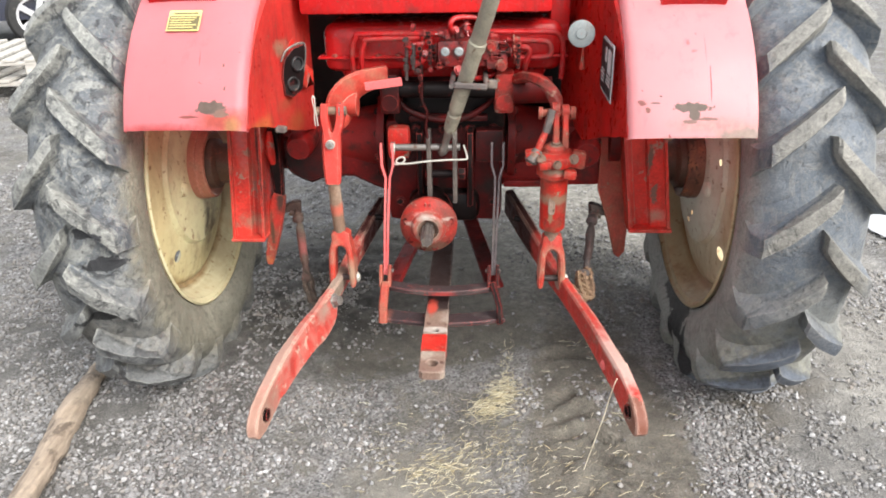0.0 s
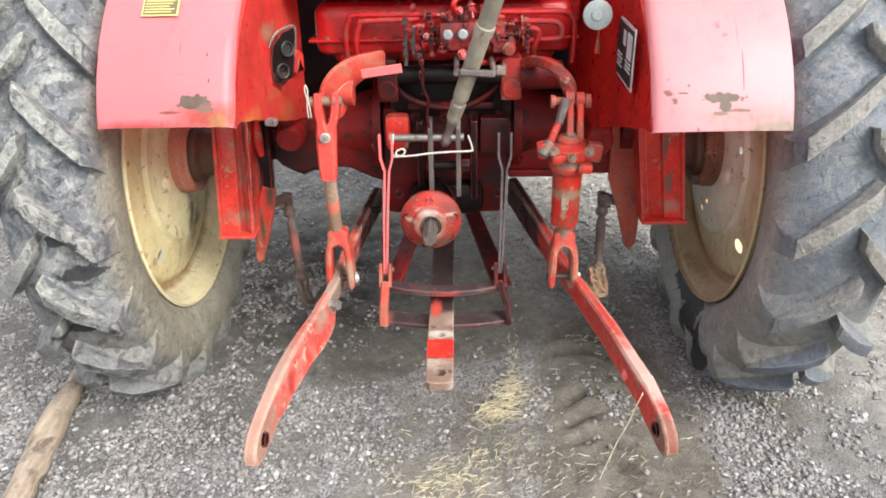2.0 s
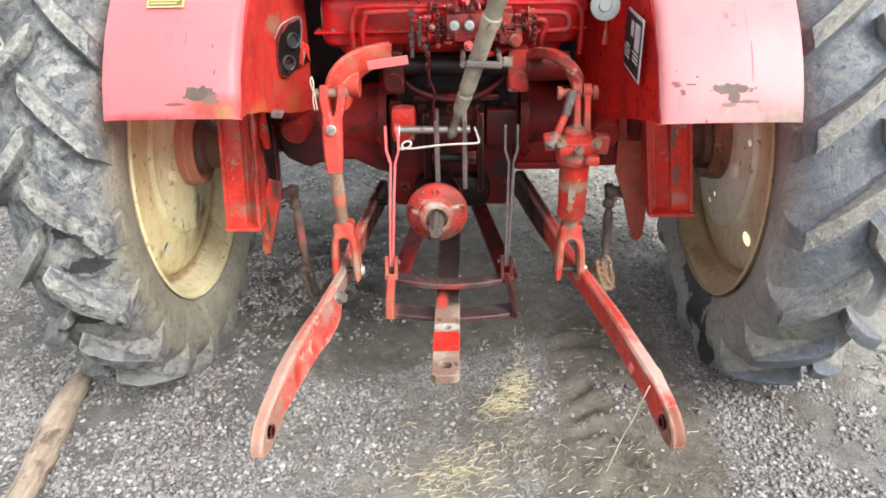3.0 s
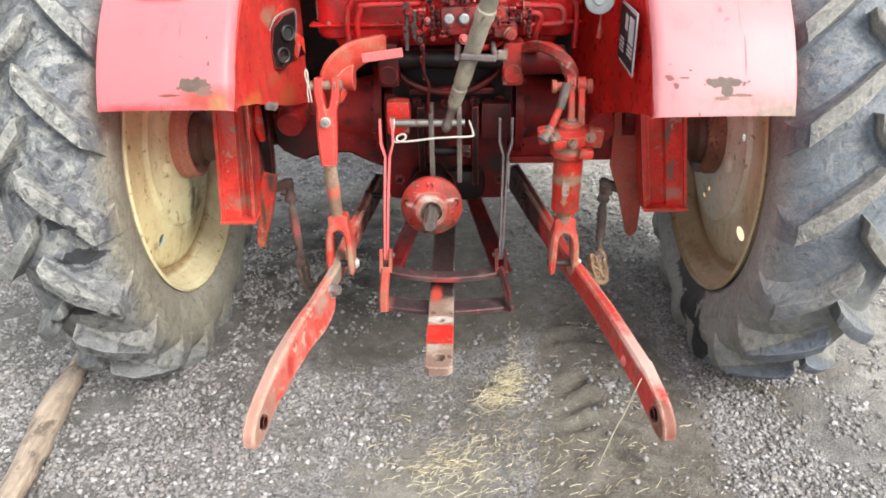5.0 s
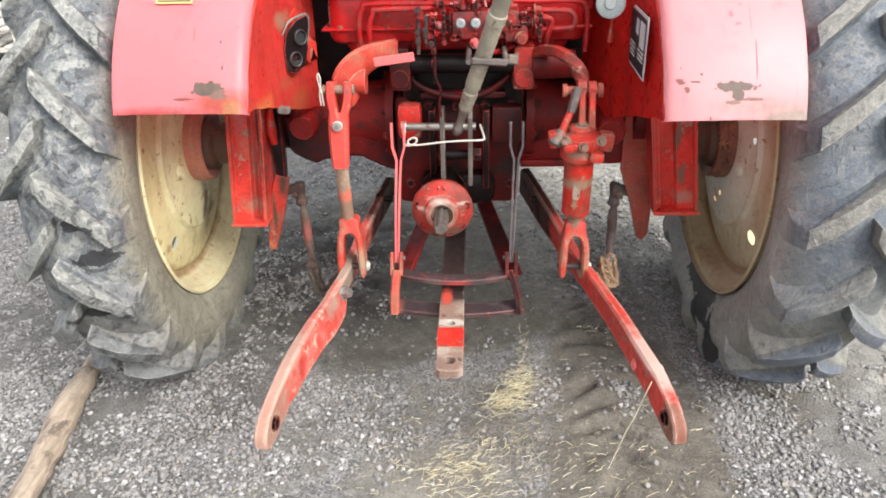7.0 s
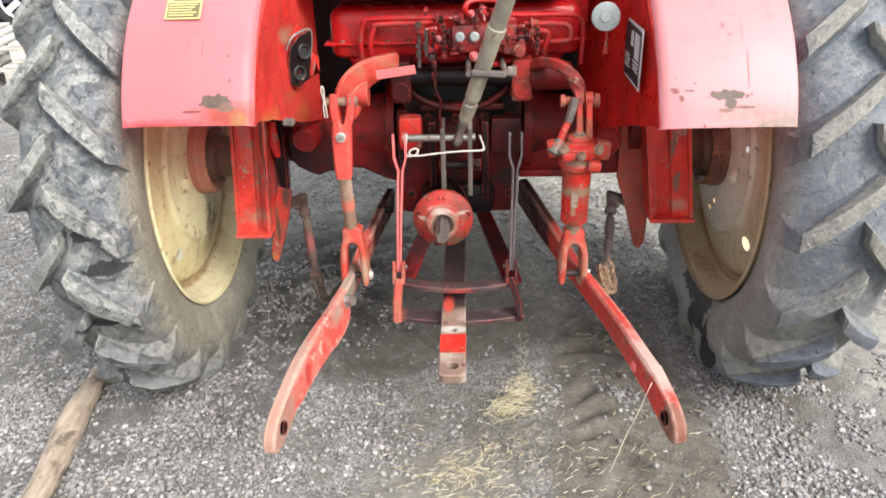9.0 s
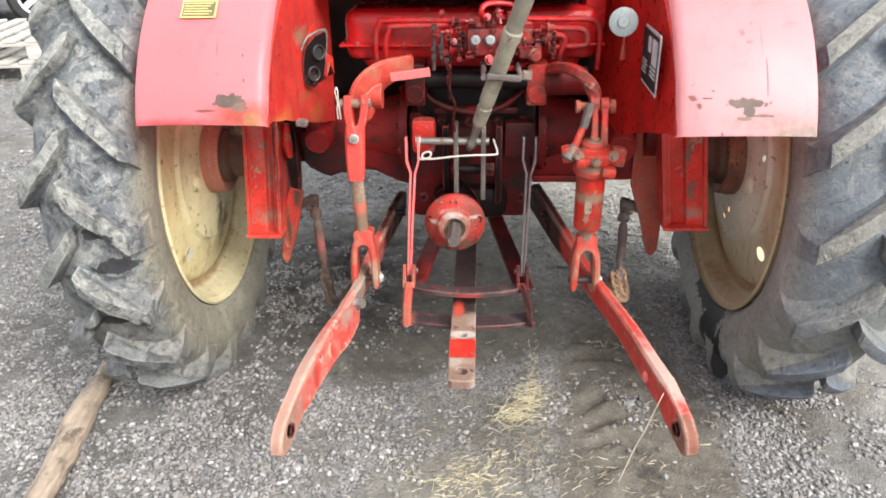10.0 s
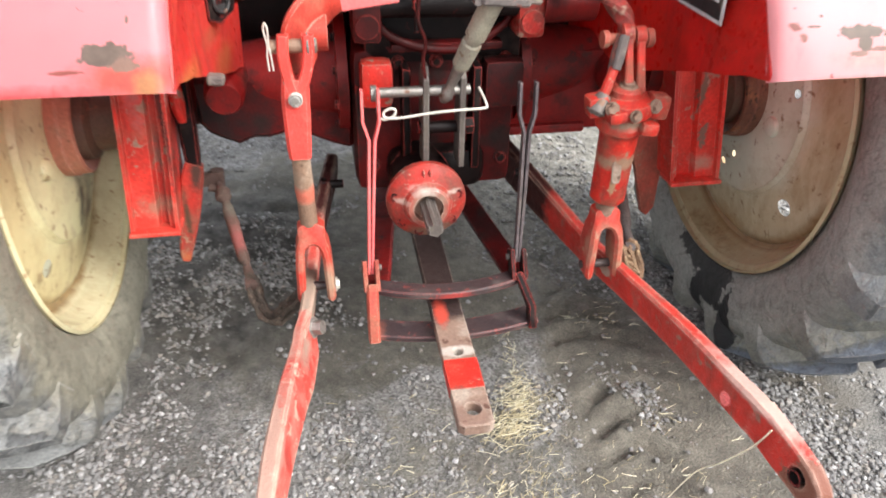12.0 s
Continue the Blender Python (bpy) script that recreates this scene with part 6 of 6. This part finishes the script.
box(bm, (0.53, 0.24, 0.09), pose(0.03, 0.16, 0.862), 0.04, 4)
part("hydraulic_tank", bm, RED, tractor, "pressed red sheet-metal tank with seam flange")
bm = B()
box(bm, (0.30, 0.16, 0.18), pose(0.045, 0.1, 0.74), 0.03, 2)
part("lift_housing", bm, BLACK_GREASE_SHADED, tractor, "oily lift housing, darkened for shade")
bm = B()
box(bm, (0.60, 0.45, 0.22), pose(-0.005, 0.175, 1.105), 0.012, 2)
part("seat_platform", bm, RED, tractor, "dark red seat platform panel")
bm = B()
box(bm, (0.05, 0.3, 0.24), pose(0.325, 0.22, 1.03), 0.008, 2)
part("side_panel", bm, RED, tractor)

PIPES_LEFT = [
    [(-0.191, 0.01, 0.83), (-0.192, -0.005, 0.90), (-0.181, -0.008, 0.935), (-0.16, -0.01, 0.945), (0.0, -0.02, 0.945), (0.06, -0.02, 0.938)],
    [(-0.168, 0.0, 0.83), (-0.168, -0.01, 0.89), (-0.158, -0.012, 0.922), (-0.145, -0.014, 0.932), (-0.02, -0.02, 0.935)],
]
PIPES_RIGHT = [
    [(0.09, -0.03, 0.952), (0.2, -0.02, 0.948), (0.29, -0.01, 0.945), (0.318, -0.005, 0.935), (0.328, 0.0, 0.90), (0.326, 0.0, 0.83)],
    [(0.19, -0.02, 0.928), (0.27, -0.02, 0.926), (0.292, -0.02, 0.918), (0.297, -0.02, 0.90), (0.285, -0.02, 0.888), (0.21, -0.02, 0.886)],
    [(0.20, -0.025, 0.912), (0.235, -0.03, 0.912), (0.245, -0.028, 0.90), (0.236, -0.026, 0.872), (0.236, -0.01, 0.84)],
    [(0.06, -0.05, 0.95), (0.055, -0.06, 0.972), (0.07, -0.05, 0.985), (0.12, -0.03, 0.982), (0.15, -0.02, 0.96)],
    [(0.10, -0.07, 0.88), (0.10, -0.08, 0.86), (0.12, -0.06, 0.845), (0.16, -0.03, 0.85)],
]
for p in PIPES_LEFT + PIPES_RIGHT:
    bm = B()
    tube(bm, p, 0.0065, 10)
    part("oil_pipe", bm, RED_PIPE, tractor, "red painted steel oil pipe")
bm = B()
box(bm, (0.15, 0.07, 0.062), pose(0.098, -0.035, 0.905), 0.01, 2)
box(bm, (0.05, 0.06, 0.04), pose(0.165, -0.05, 0.89), 0.006, 2)
for x, z, r, h in ((0.042, 0.91, 0.015, 0.02), (0.075, 0.91, 0.015, 0.02), (0.14, 0.905, 0.012, 0.03), (0.165, 0.905, 0.011, 0.03)):
    rod(bm, (x, -0.06, z), (x, -0.065 - h * 0.5, z), r, r * 0.95)
for x, z in ((0.055, 0.953), (0.075, 0.95), (0.12, 0.955), (0.15, 0.94)):
    rod(bm, (x, -0.04, z - 0.03), (x, -0.04, z + 0.012), 0.011, 0.009, 6)
valve = part("valve_block", bm, VALVE_RED, tractor, "red hydraulic valve block with fittings")
for x in (0.042, 0.075):
    bm = B()
    lathe(bm, [(0, 0.004), (0, 0.0108), (0.003, 0.0108), (0.005, 0.008), (0.005, 0.001)], basis((x, -0.075, 0.911), (0, -1, 0), (1, 0, 0)), 20)
    part("valve_cap", bm, CAP, valve, "bright round valve cap")
rl = random.Random(4)
for k in range(34):
    # small unions, plugs and lever ends crowded round the valve
    x, z = rl.uniform(-0.055, 0.205), rl.uniform(0.858, 0.972)
    if abs(z - 0.911) < 0.02 and 0.025 < x < 0.095:
        continue
    y = rl.uniform(-0.082, -0.066)
    r = rl.uniform(0.0035, 0.0085)
    way = Vector(rl.choice(((0, -1, 0), (0.3, -1, 0.3), (1, -0.2, 0), (-1, -0.3, 0.1), (0, -0.2, 1), (0.2, -0.4, -1))))
    bm = B()
    p = Vector((x, y, z))
    rod(bm, p + Vector((0, 0.04, 0)), p, r * 0.75, r * 0.75, 8)
    hexbolt(bm, p, way, r, rl.uniform(0.006, 0.014))
    if k % 3 == 0:
        rod(bm, p, p + way.normalized() * rl.uniform(0.015, 0.032), r * 0.45, r * 0.4, 8)
    part("fitting", bm, rl.choice((VALVE_RED, VALVE_RED, VALVE_RED, BLACK_GREASE_SHADED, BLACK_GREASE_SHADED, RED_PIPE, RED_PIPE)), valve)
for x, z0, z1 in ((-0.052, 0.845, 0.945), (-0.035, 0.87, 0.93), (-0.018, 0.78, 0.925), (0.005, 0.88, 0.94), (0.215, 0.87, 0.93)):
    bm = B()
    rod(bm, (x, -0.075, z0), (x + 0.003, -0.07, z1), 0.0045)
    rod(bm, (x, -0.08, z1 - 0.006), (x, -0.06, z1 - 0.006), 0.0065, seg=6)
    rod(bm, (x, -0.085, (z0 + z1) / 2), (x, -0.05, (z0 + z1) / 2), 0.006, seg=6)
    box(bm, (0.012, 0.02, 0.016), pose(x, -0.07, z0 * 0.7 + z1 * 0.3), 0.002)
    part("linkage_rod", bm, LINKAGE if x < -0.03 else BLACK_GREASE_SHADED, tractor, "dark control linkage rod")
for x, y, z, w in ((0.205, -0.03, 0.928, (1, 0, 0)), (0.205, -0.03, 0.912, (1, 0, 0)), (0.208, -0.03, 0.887, (1, 0, 0)), (-0.01, -0.03, 0.943, (1, 0, 0)), (0.02, -0.05, 0.915, (-1, 0, 0)), (0.02, -0.05, 0.895, (-1, 0, 0)), (0.125, -0.085, 0.925, (0, -1, 0)), (0.15, -0.085, 0.925, (0, -1, 0)), (0.175, -0.085, 0.88, (0, -1, 0)), (0.10, -0.075, 0.885, (0, -1, 0))):
    bm = B()
    hexbolt(bm, (x, y, z), w, 0.010, 0.016)
    part("pipe_nut", bm, RED_CAST if x > 0.09 else BLACK_GREASE_SHADED, valve)
for x in (-0.24, -0.13, -0.08, 0.24, 0.30):
    bm = B()
    hexbolt(bm, (x, 0.02, 0.8875), (0, 0, 1), 0.006, 0.005)
    part("tank_bolt", bm, RED_CAST, tractor)
bm = B()
tube(bm, [(-0.014, -0.08, 0.84), (-0.016, -0.08, 0.80), (-0.004, -0.08, 0.765), (-0.008, -0.08, 0.735), (-0.004, -0.08, 0.70)], 0.003, 8)
part("control_wire", bm, RED_GREASY_SHADED, tractor)

# -- check chains and their brackets
bm = B()
strap(bm, [(-0.432, 0.062, 0.505), (-0.442, 0.06, 0.47), (-0.455, 0.055, 0.40), (-0.474, 0.05, 0.325), (-0.478, 0.05, 0.298)], [(0.034, 0.02), (0.042, 0.022), (0.036, 0.022), (0.026, 0.022), (0.016, 0.018)], (1, 0, 0))
brk = part("chain_bracket", bm, BRACKET, tractor, "red bracket with pointed foot")
bm = B()
strap(bm, [(-0.430, 0.07, 0.72), (-0.434, 0.07, 0.6), (-0.436, 0.07, 0.5), (-0.45, 0.06, 0.42)], [(0.03, 0.025), (0.034, 0.025), (0.028, 0.025), (0.016, 0.02)], (1, 0, 0))
part("bracket_stay", bm, BLACK_GREASE_SHADED, brk)
bm = B()
tube(bm, [(-0.437, 0.04, 0.69), (-0.438, 0.035, 0.64), (-0.435, 0.04, 0.60)], [0.008, 0.014, 0.008], 10)
part("bracket_nut", bm, RED_WORN, brk)
bm = B()
plate(bm, [(-0.05, 0.30), (0.035, 0.30), (0.04, 0.10), (0.035, -0.04), (0.02, -0.06), (0.006, -0.05), (-0.02, 0.05), (-0.05, 0.14)], 0.016, basis((0.50, 0.075, 0.37), (1, 0, 0), (0, 0.05, 1)), bevel=0.002)
part("chain_bracket", bm, HANGER, tractor, "brown-red tapering bracket plate")


def chain(points, mat_, label):
    """Links along a path, every second one turned a quarter."""
    path = smooth_path(points, 4)
    for k, (p, t, u, w) in enumerate(ring_frames(path)):
        e1 = u if k % 2 else w
        bm = B()
        ring = [p + t * 0.019 * math.cos(a) + e1 * 0.0125 * math.sin(a) for a in (2 * math.pi * i / 10 for i in range(11))]
        tube(bm, ring, 0.0052, 6, curve=False)
        for v in bm.verts:
            v.co += Vector((noise.noise(v.co * 60), noise.noise(v.co * 60 + Vector((5, 0, 0))), noise.noise(v.co * 60 + Vector((0, 5, 0))))) * 0.004
        part("chain_link", bm, mat_, tractor, label if k == 0 else "")


def turnbuckle(a, b, s, mat_):
    """A check stay from its bracket at a down to the chain at b."""
    a, b = Vector(a), Vector(b)
    d = b - a
    bm = B()
    box(bm, (0.05, 0.03, 0.022), pose(a.x + s * 0.022, a.y, a.z, 0, 18 * s, 0), 0.005, 2)
    rod(bm, a + Vector((0, 0, 0.018)), a - Vector((0, 0, 0.022)), 0.014, 0.012)
    rod(bm, a, a + d * 0.3, 0.0065)
    tube(bm, [a + d * f for f in (0.10, 0.14, 0.20, 0.24, 0.28, 0.32, 0.45, 0.6, 0.78, 0.83, 0.90, 0.95)], [0.008, 0.015, 0.016, 0.007, 0.009, 0.011, 0.0125, 0.0115, 0.0115, 0.007, 0.010, 0.008], 14, curve=False)
    rod(bm, a + Vector((0.018 * s, -0.012, -0.012)), a + Vector((-0.012 * s, -0.014, -0.02)), 0.010, 0.008, 8)
    for v in bm.verts:
        v.co += Vector((noise.noise(v.co * 50), noise.noise(v.co * 50 + Vector((7, 0, 0))), noise.noise(v.co * 50 + Vector((0, 7, 0))))) * 0.003
    rod(bm, a + d * 0.8, b, 0.0065)
    rod(bm, b - Vector((0.012, 0, 0)), b + Vector((0.012, 0, 0)), 0.012)
    part("check_turnbuckle", bm, mat_, tractor, "rusty turnbuckle stay hanging from the bracket")


turnbuckle((-0.400, 0.105, 0.450), (-0.338, -0.10, 0.325), -1, CHECK_ROD)
turnbuckle((0.447, 0.115, 0.438), (0.402, -0.12, 0.350), 1, GREY_IRON)
chain([(-0.336, -0.10, 0.322), (-0.33, -0.115, 0.295), (-0.318, -0.13, 0.275), (-0.30, -0.14, 0.27), (-0.285, -0.15, 0.285), (-0.27, -0.165, 0.31), (-0.25, -0.18, 0.335)], CHAIN_DARK, "rusty check chain")
chain([(0.402, -0.12, 0.345), (0.400, -0.13, 0.315), (0.392, -0.15, 0.295), (0.375, -0.17, 0.31), (0.35, -0.19, 0.345)], CHAIN_TAN, "tan mud-caked check chain")
chain([(0.404, -0.125, 0.345), (0.408, -0.14, 0.325), (0.402, -0.155, 0.305), (0.390, -0.15, 0.325), (0.385, -0.14, 0.345)], CHAIN_TAN, "tan mud-caked check chain")

# -- fittings on the mudguards
bm = B()
lathe(bm, [(0, 0.001), (0, 0.027), (0.004, 0.0295), (0.012, 0.0295), (0.014, 0.026), (0.014, 0.012), (0.018, 0.011), (0.018, 0.001)], basis((0.350, -0.155, 0.960), (-0.15, -1, 0.15), (1, 0, 0)), 28)
lampo = part("filler_cap", bm, CAP, tractor, "round pale grey cap")
bm = B()
tube(bm, [(0.356, -0.15, 0.93), (0.357, -0.14, 0.905), (0.358, -0.135, 0.88)], [0.0025, 0.003, 0.007], 8)
part("cap_chain", bm, RED_WORN, lampo)
M = basis((0.4045, -0.19, 0.892), (0.03, 1, 0), (0, -0.02, 1))
bm = B()
plate(bm, [(-0.095, -0.06), (0.095, -0.06), (0.095, 0.06), (-0.095, 0.06)], 0.002, M, bevel=0)
plateo = part("instruction_plate", bm, SILVER, tractor, "silver-edged black instruction plate")
bm = B()
plate(bm, [(-0.089, -0.054), (0.089, -0.054), (0.089, 0.054), (-0.089, 0.054)], 0.001, M @ pose(0, 0, -0.0016), bevel=0)
part("printed_field", bm, BLACK, plateo, "black printed field")
for x0, y0, w, h in ((-0.055, 0.02, 0.05, 0.05), (0.0, 0.028, 0.03, 0.03), (-0.05, -0.012, 0.06, 0.004), (-0.05, -0.02, 0.055, 0.004), (-0.05, -0.028, 0.06, 0.004), (0.04, -0.01, 0.05, 0.004), (0.04, -0.018, 0.06, 0.004), (0.04, -0.026, 0.045, 0.004), (0.04, -0.034, 0.055, 0.004)):
    bm = B()
    plate(bm, [(x0 - w / 2, y0 - h / 2), (x0 + w / 2, y0 - h / 2), (x0 + w / 2, y0 + h / 2), (x0 - w / 2, y0 + h / 2)], 0.0006, M @ pose(0, 0, -0.0026), bevel=0)
    part("printed_mark", bm, SILVER, plateo)

a = radians(49.7)
M = basis((-0.499, AXLE_Y - 0.5535 * math.cos(a), AXLE_Z + 0.005 + 0.5535 * math.sin(a)), (1, 0, 0), (0, math.sin(a), math.cos(a)))
bm = B()
plate(bm, [(-0.035, -0.028), (0.035, -0.028), (0.035, 0.028), (-0.035, 0.028)], 0.001, M, bevel=0)
stick = part("warning_sticker", bm, STICKER, tractor, "yellow sticker with black text block")
bm = B()
plate(bm, [(-0.032, -0.025), (0.032, -0.025), (0.032, 0.012), (-0.032, 0.012)], 0.0006, M @ pose(0, 0, 0.0009), bevel=0)
part("text_block", bm, STICKER_INK, stick)
for k in range(5):
    bm = B()
    w = 0.056 - 0.005 * (k % 3)
    plate(bm, [(-0.029, -0.0011), (-0.029 + w, -0.0011), (-0.029 + w, 0.0011), (-0.029, 0.0011)], 0.0005, M @ pose(0, 0.007 - 0.0066 * k, 0.0015), bevel=0)
    part("text_line", bm, STICKER, stick)
bm = B()
plate(bm, [(-0.026, -0.002), (0.026, -0.002), (0.026, 0.002), (-0.026, 0.002)], 0.0005, M @ pose(0.002, 0.019, 0.0009), bevel=0)
part("text_line", bm, STICKER_INK, stick)

# torn opening in the wall with two trailer sockets on a bent bracket
SOCKET_WAY = (0.62, 0.78, 0)
bm = B()
plate(bm, [(-0.034, -0.05), (-0.01, -0.06), (0.02, -0.045), (0.032, -0.005), (0.042, 0.045), (0.036, 0.062), (0.004, 0.055), (-0.026, 0.03), (-0.036, -0.005)], 0.004, basis((-0.318, -0.10, 0.872), SOCKET_WAY, (0, 0, 1)), bevel=0.001)
sock = part("socket_bracket", bm, BLACK_GREASE_SHADED, tractor, "bent dark socket bracket with torn edge")
bm = B()
tube(bm, [(-0.340, -0.127, 0.90), (-0.326, -0.111, 0.926), (-0.298, -0.074, 0.935), (-0.294, -0.069, 0.915), (-0.300, -0.077, 0.87), (-0.308, -0.086, 0.83)], [0.0015, 0.0028, 0.0032, 0.0035, 0.0025, 0.0015], 7)
part("torn_edge", bm, STEEL_DIRTY, sock, "pale torn sheet-metal edge")
for z in (0.890, 0.845):
    bm = B()
    lathe(bm, [(0, 0.0175), (0.005, 0.0175), (0.007, 0.0155), (0.006, 0.013), (0.001, 0.0125), (0.001, 0.001)], basis((-0.3225 + (0.012 if z > 0.87 else 0.0), -0.107 + (0.012 if z > 0.87 else 0.0), z), (0.78, -0.62, 0.05), (0, 0, 1)), 22)
    part("trailer_socket", bm, BLACK, sock, "round black trailer socket")
bm = B()
strap(bm, [(-0.332, -0.06, 0.935), (-0.326, -0.045, 0.90), (-0.318, -0.02, 0.86), (-0.310, 0.0, 0.83), (-0.312, 0.03, 0.86)], [(0.04, 0.004), (0.045, 0.004), (0.05, 0.004), (0.04, 0.004), (0.035, 0.004)], (0.2, 1, 0.3))
part("bent_strip", bm, RED_WORN, sock, "torn bent red sheet strip")

for x0, x1, cy, cz, el in ((-0.592, -0.442, AXLE_Y, AXLE_Z + 0.005, 56.2), (0.495, 0.628, AXLE_Y - 0.02, AXLE_Z, 54.0)):
    e = radians(el)
    up = Vector((0, math.sin(e), math.cos(e)))
    P = Vector(((x0 + x1) / 2, cy - 0.556 * math.cos(e), cz + 0.556 * math.sin(e)))
    bm = B()
    box(bm, (x1 - x0, 0.006, 0.026), basis(P + up * 0.003, (1, 0, 0), up), 0.002)
    box(bm, (x1 - x0, 0.04, 0.005), basis(P + up * 0.022 - Vector((0, -math.cos(e), math.sin(e))) * 0.008, (1, 0, 0), up), 0.002)
    part("lamp_bracket", bm, RED, tractor, "dark red angle bracket")

# -- unseen dark blocks ahead of the axle, added to keep light out
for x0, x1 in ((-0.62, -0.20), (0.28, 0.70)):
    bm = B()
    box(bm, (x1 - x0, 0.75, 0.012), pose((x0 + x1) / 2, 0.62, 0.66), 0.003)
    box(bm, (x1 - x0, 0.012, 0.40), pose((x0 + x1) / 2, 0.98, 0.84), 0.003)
    part("plate_light_block", bm, BLACK_GREASE_SHADED, tractor, "added dark plate that blocks light from ahead")
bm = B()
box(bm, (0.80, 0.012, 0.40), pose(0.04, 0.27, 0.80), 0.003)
part("panel_light_block", bm, BLACK_GREASE_SHADED, tractor, "added dark panel that closes the gap behind the hydraulics")
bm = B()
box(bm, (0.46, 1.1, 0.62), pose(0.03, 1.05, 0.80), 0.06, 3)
part("hood_light_block", bm, RED_GREASY_SHADED, tractor)
for x, z, r in ((-0.352, 0.675, 0.037), (0.402, 0.655, 0.04)):
    bm = B()
    lathe(bm, [(0, r * 1.1), (0.12, r), (0.15, r * 0.95), (0.16, r * 0.8), (0.16, 0.001)], basis((x, 0.16, z), (0, -1, -0.15), (1, 0, 0)), 24)
    part("housing_boss", bm, DEEP_RED, tractor, "round greasy red casting boss")
STALK_PALE = worn("pale_dry_stalk", (0.85, 0.78, 0.6), (0.75, 0.68, 0.5), rough=0.6)

# a long straw stalk leaning on the link
bm = B()
tube(bm, [(0.3885, -0.652, 0.385), (0.3835, -0.631, 0.33), (0.385, -0.575, 0.235), (0.386, -0.52, 0.15), (0.372, -0.47, 0.006)], [0.0010, 0.0013, 0.0013, 0.0012, 0.0008], 6)
tagged(part("straw_stalk", bm, STALK_PALE, None), "long dry straw stalk leaning on the red link arm", "straw")


# ---- far side of the yard: stacked pallets and a parked car ----
def wood(name, a, c):
    m, n, l, b = shader(name)
    vec = n.new("ShaderNodeTexCoord").outputs["Object"]
    g = noise_fac(n, l, vec, 18, 0.3, 0.7, 6, 0.6, (0.1, 1, 1))
    l.new(mixed(n, l, g, a, c), b.inputs["Base Color"])
    b.inputs["Roughness"].default_value = 0.8
    return m


PALE_WOOD = wood("pale_pallet_wood", (0.3, 0.28, 0.25), (0.52, 0.5, 0.46))


def build_pallet(at, turn, label):
    p = thing("wooden_pallet", at, label, "pallet", "stacked pallets")
    m = pose(*at, 0, 0, turn)
    for k in range(7):
        bm = B()
        box(bm, (1.2, 0.09, 0.022), m @ pose(0, -0.48 + 0.16 * k, 0.133), 0.003)
        part("board", bm, PALE_WOOD, p)
    for k in range(3):
        bm = B()
        box(bm, (0.1, 1.05, 0.022), m @ pose(-0.55 + 0.55 * k, 0, 0.108), 0.003)
        part("cross_board", bm, PALE_WOOD, p)
        bm = B()
        box(bm, (1.2, 0.1, 0.022), m @ pose(0, -0.48 + 0.48 * k, 0.011), 0.003)
        part("bottom_board", bm, PALE_WOOD, p)
        for j in range(3):
            bm = B()
            box(bm, (0.1, 0.1, 0.075), m @ pose(-0.55 + 0.55 * j, -0.48 + 0.48 * k, 0.0595), 0.004)
            part("block", bm, PALE_WOOD, p)
    return p


build_pallet((-3.86, 4.12, 0.0), 98, "pale weathered wooden pallet on the gravel")
build_pallet((-3.84, 4.15, 0.145), 101, "pale wooden pallet stacked on another pallet")

CAR_PAINT = worn("dark_blue_car_paint", (0.012, 0.016, 0.035), (0.01, 0.012, 0.026), rough=0.15, chips=0.9, dirty=0.8, bump=0.0, spec=0.6)
ALLOY = worn("alloy_rim", (0.7, 0.7, 0.72), (0.6, 0.6, 0.62), rough=0.3, metal=0.4, chips=0.85, dirty=0.75)


def build_car(at, turn):
    c = thing("parked_car", at, "dark blue parked car with bright alloy wheels", "car")
    m = pose(*at, 0, 0, turn)
    bm = B()
    side = [(-2.0, 0.30), (-2.08, 0.55), (-2.0, 0.85), (-1.2, 0.93), (-0.75, 1.38), (0.75, 1.42), (1.45, 0.98), (2.05, 0.86), (2.12, 0.5), (2.0, 0.28)]
    rings = []
    for y, k in ((-0.86, 0.93), (-0.80, 1.0), (0.80, 1.0), (0.86, 0.93)):
        rings.append([m @ Vector((x, y * (0.86 if z > 1.0 else 1.0), 0.28 + (z - 0.28) * k)) for x, z in side])
    rings_to_mesh(bm, rings)
    part("body", bm, CAR_PAINT, c, smooth=40)
    bm = B()
    for y in (-0.79, 0.79):
        box(bm, (1.35, 0.01, 0.32), m @ pose(0.05, y * 1.0, 1.15, 10 if y < 0 else -10, 0, 0), 0.01)
    part("side_window", bm, BLACK, c, "dark side window")
    for x in (-1.25, 1.3):
        for y in (-0.80, 0.80):
            w = m @ pose(x, y, 0.31)
            bm = B()
            lathe(bm, [(-0.1, 0.2), (-0.1, 0.28), (-0.07, 0.31), (0.07, 0.31), (0.1, 0.28), (0.1, 0.2)], w @ pose(0, 0, 0, 0, 0, 90), 32)
            tyre = part("wheel", bm, BLACK, c)
            bm = B()
            s = 1 if y > 0 else -1
            lathe(bm, [(s * 0.06, 0.205), (s * 0.105, 0.205), (s * 0.10, 0.18)], w @ pose(0, 0, 0, 0, 0, 90), 32)
            for k in range(5):
                a = 2 * math.pi * k / 5
                strap(bm, [w @ Vector((0.03 * math.cos(a), s * 0.085, 0.03 * math.sin(a))), w @ Vector((0.19 * math.cos(a), s * 0.095, 0.19 * math.sin(a)))], (0.06, 0.02), m.to_3x3() @ Vector((-math.sin(a), 0, math.cos(a))))
            part("rim", bm, ALLOY, tyre, "bright alloy rim")
    return c


build_car((-6.2, 6.35, 0.0), 30)
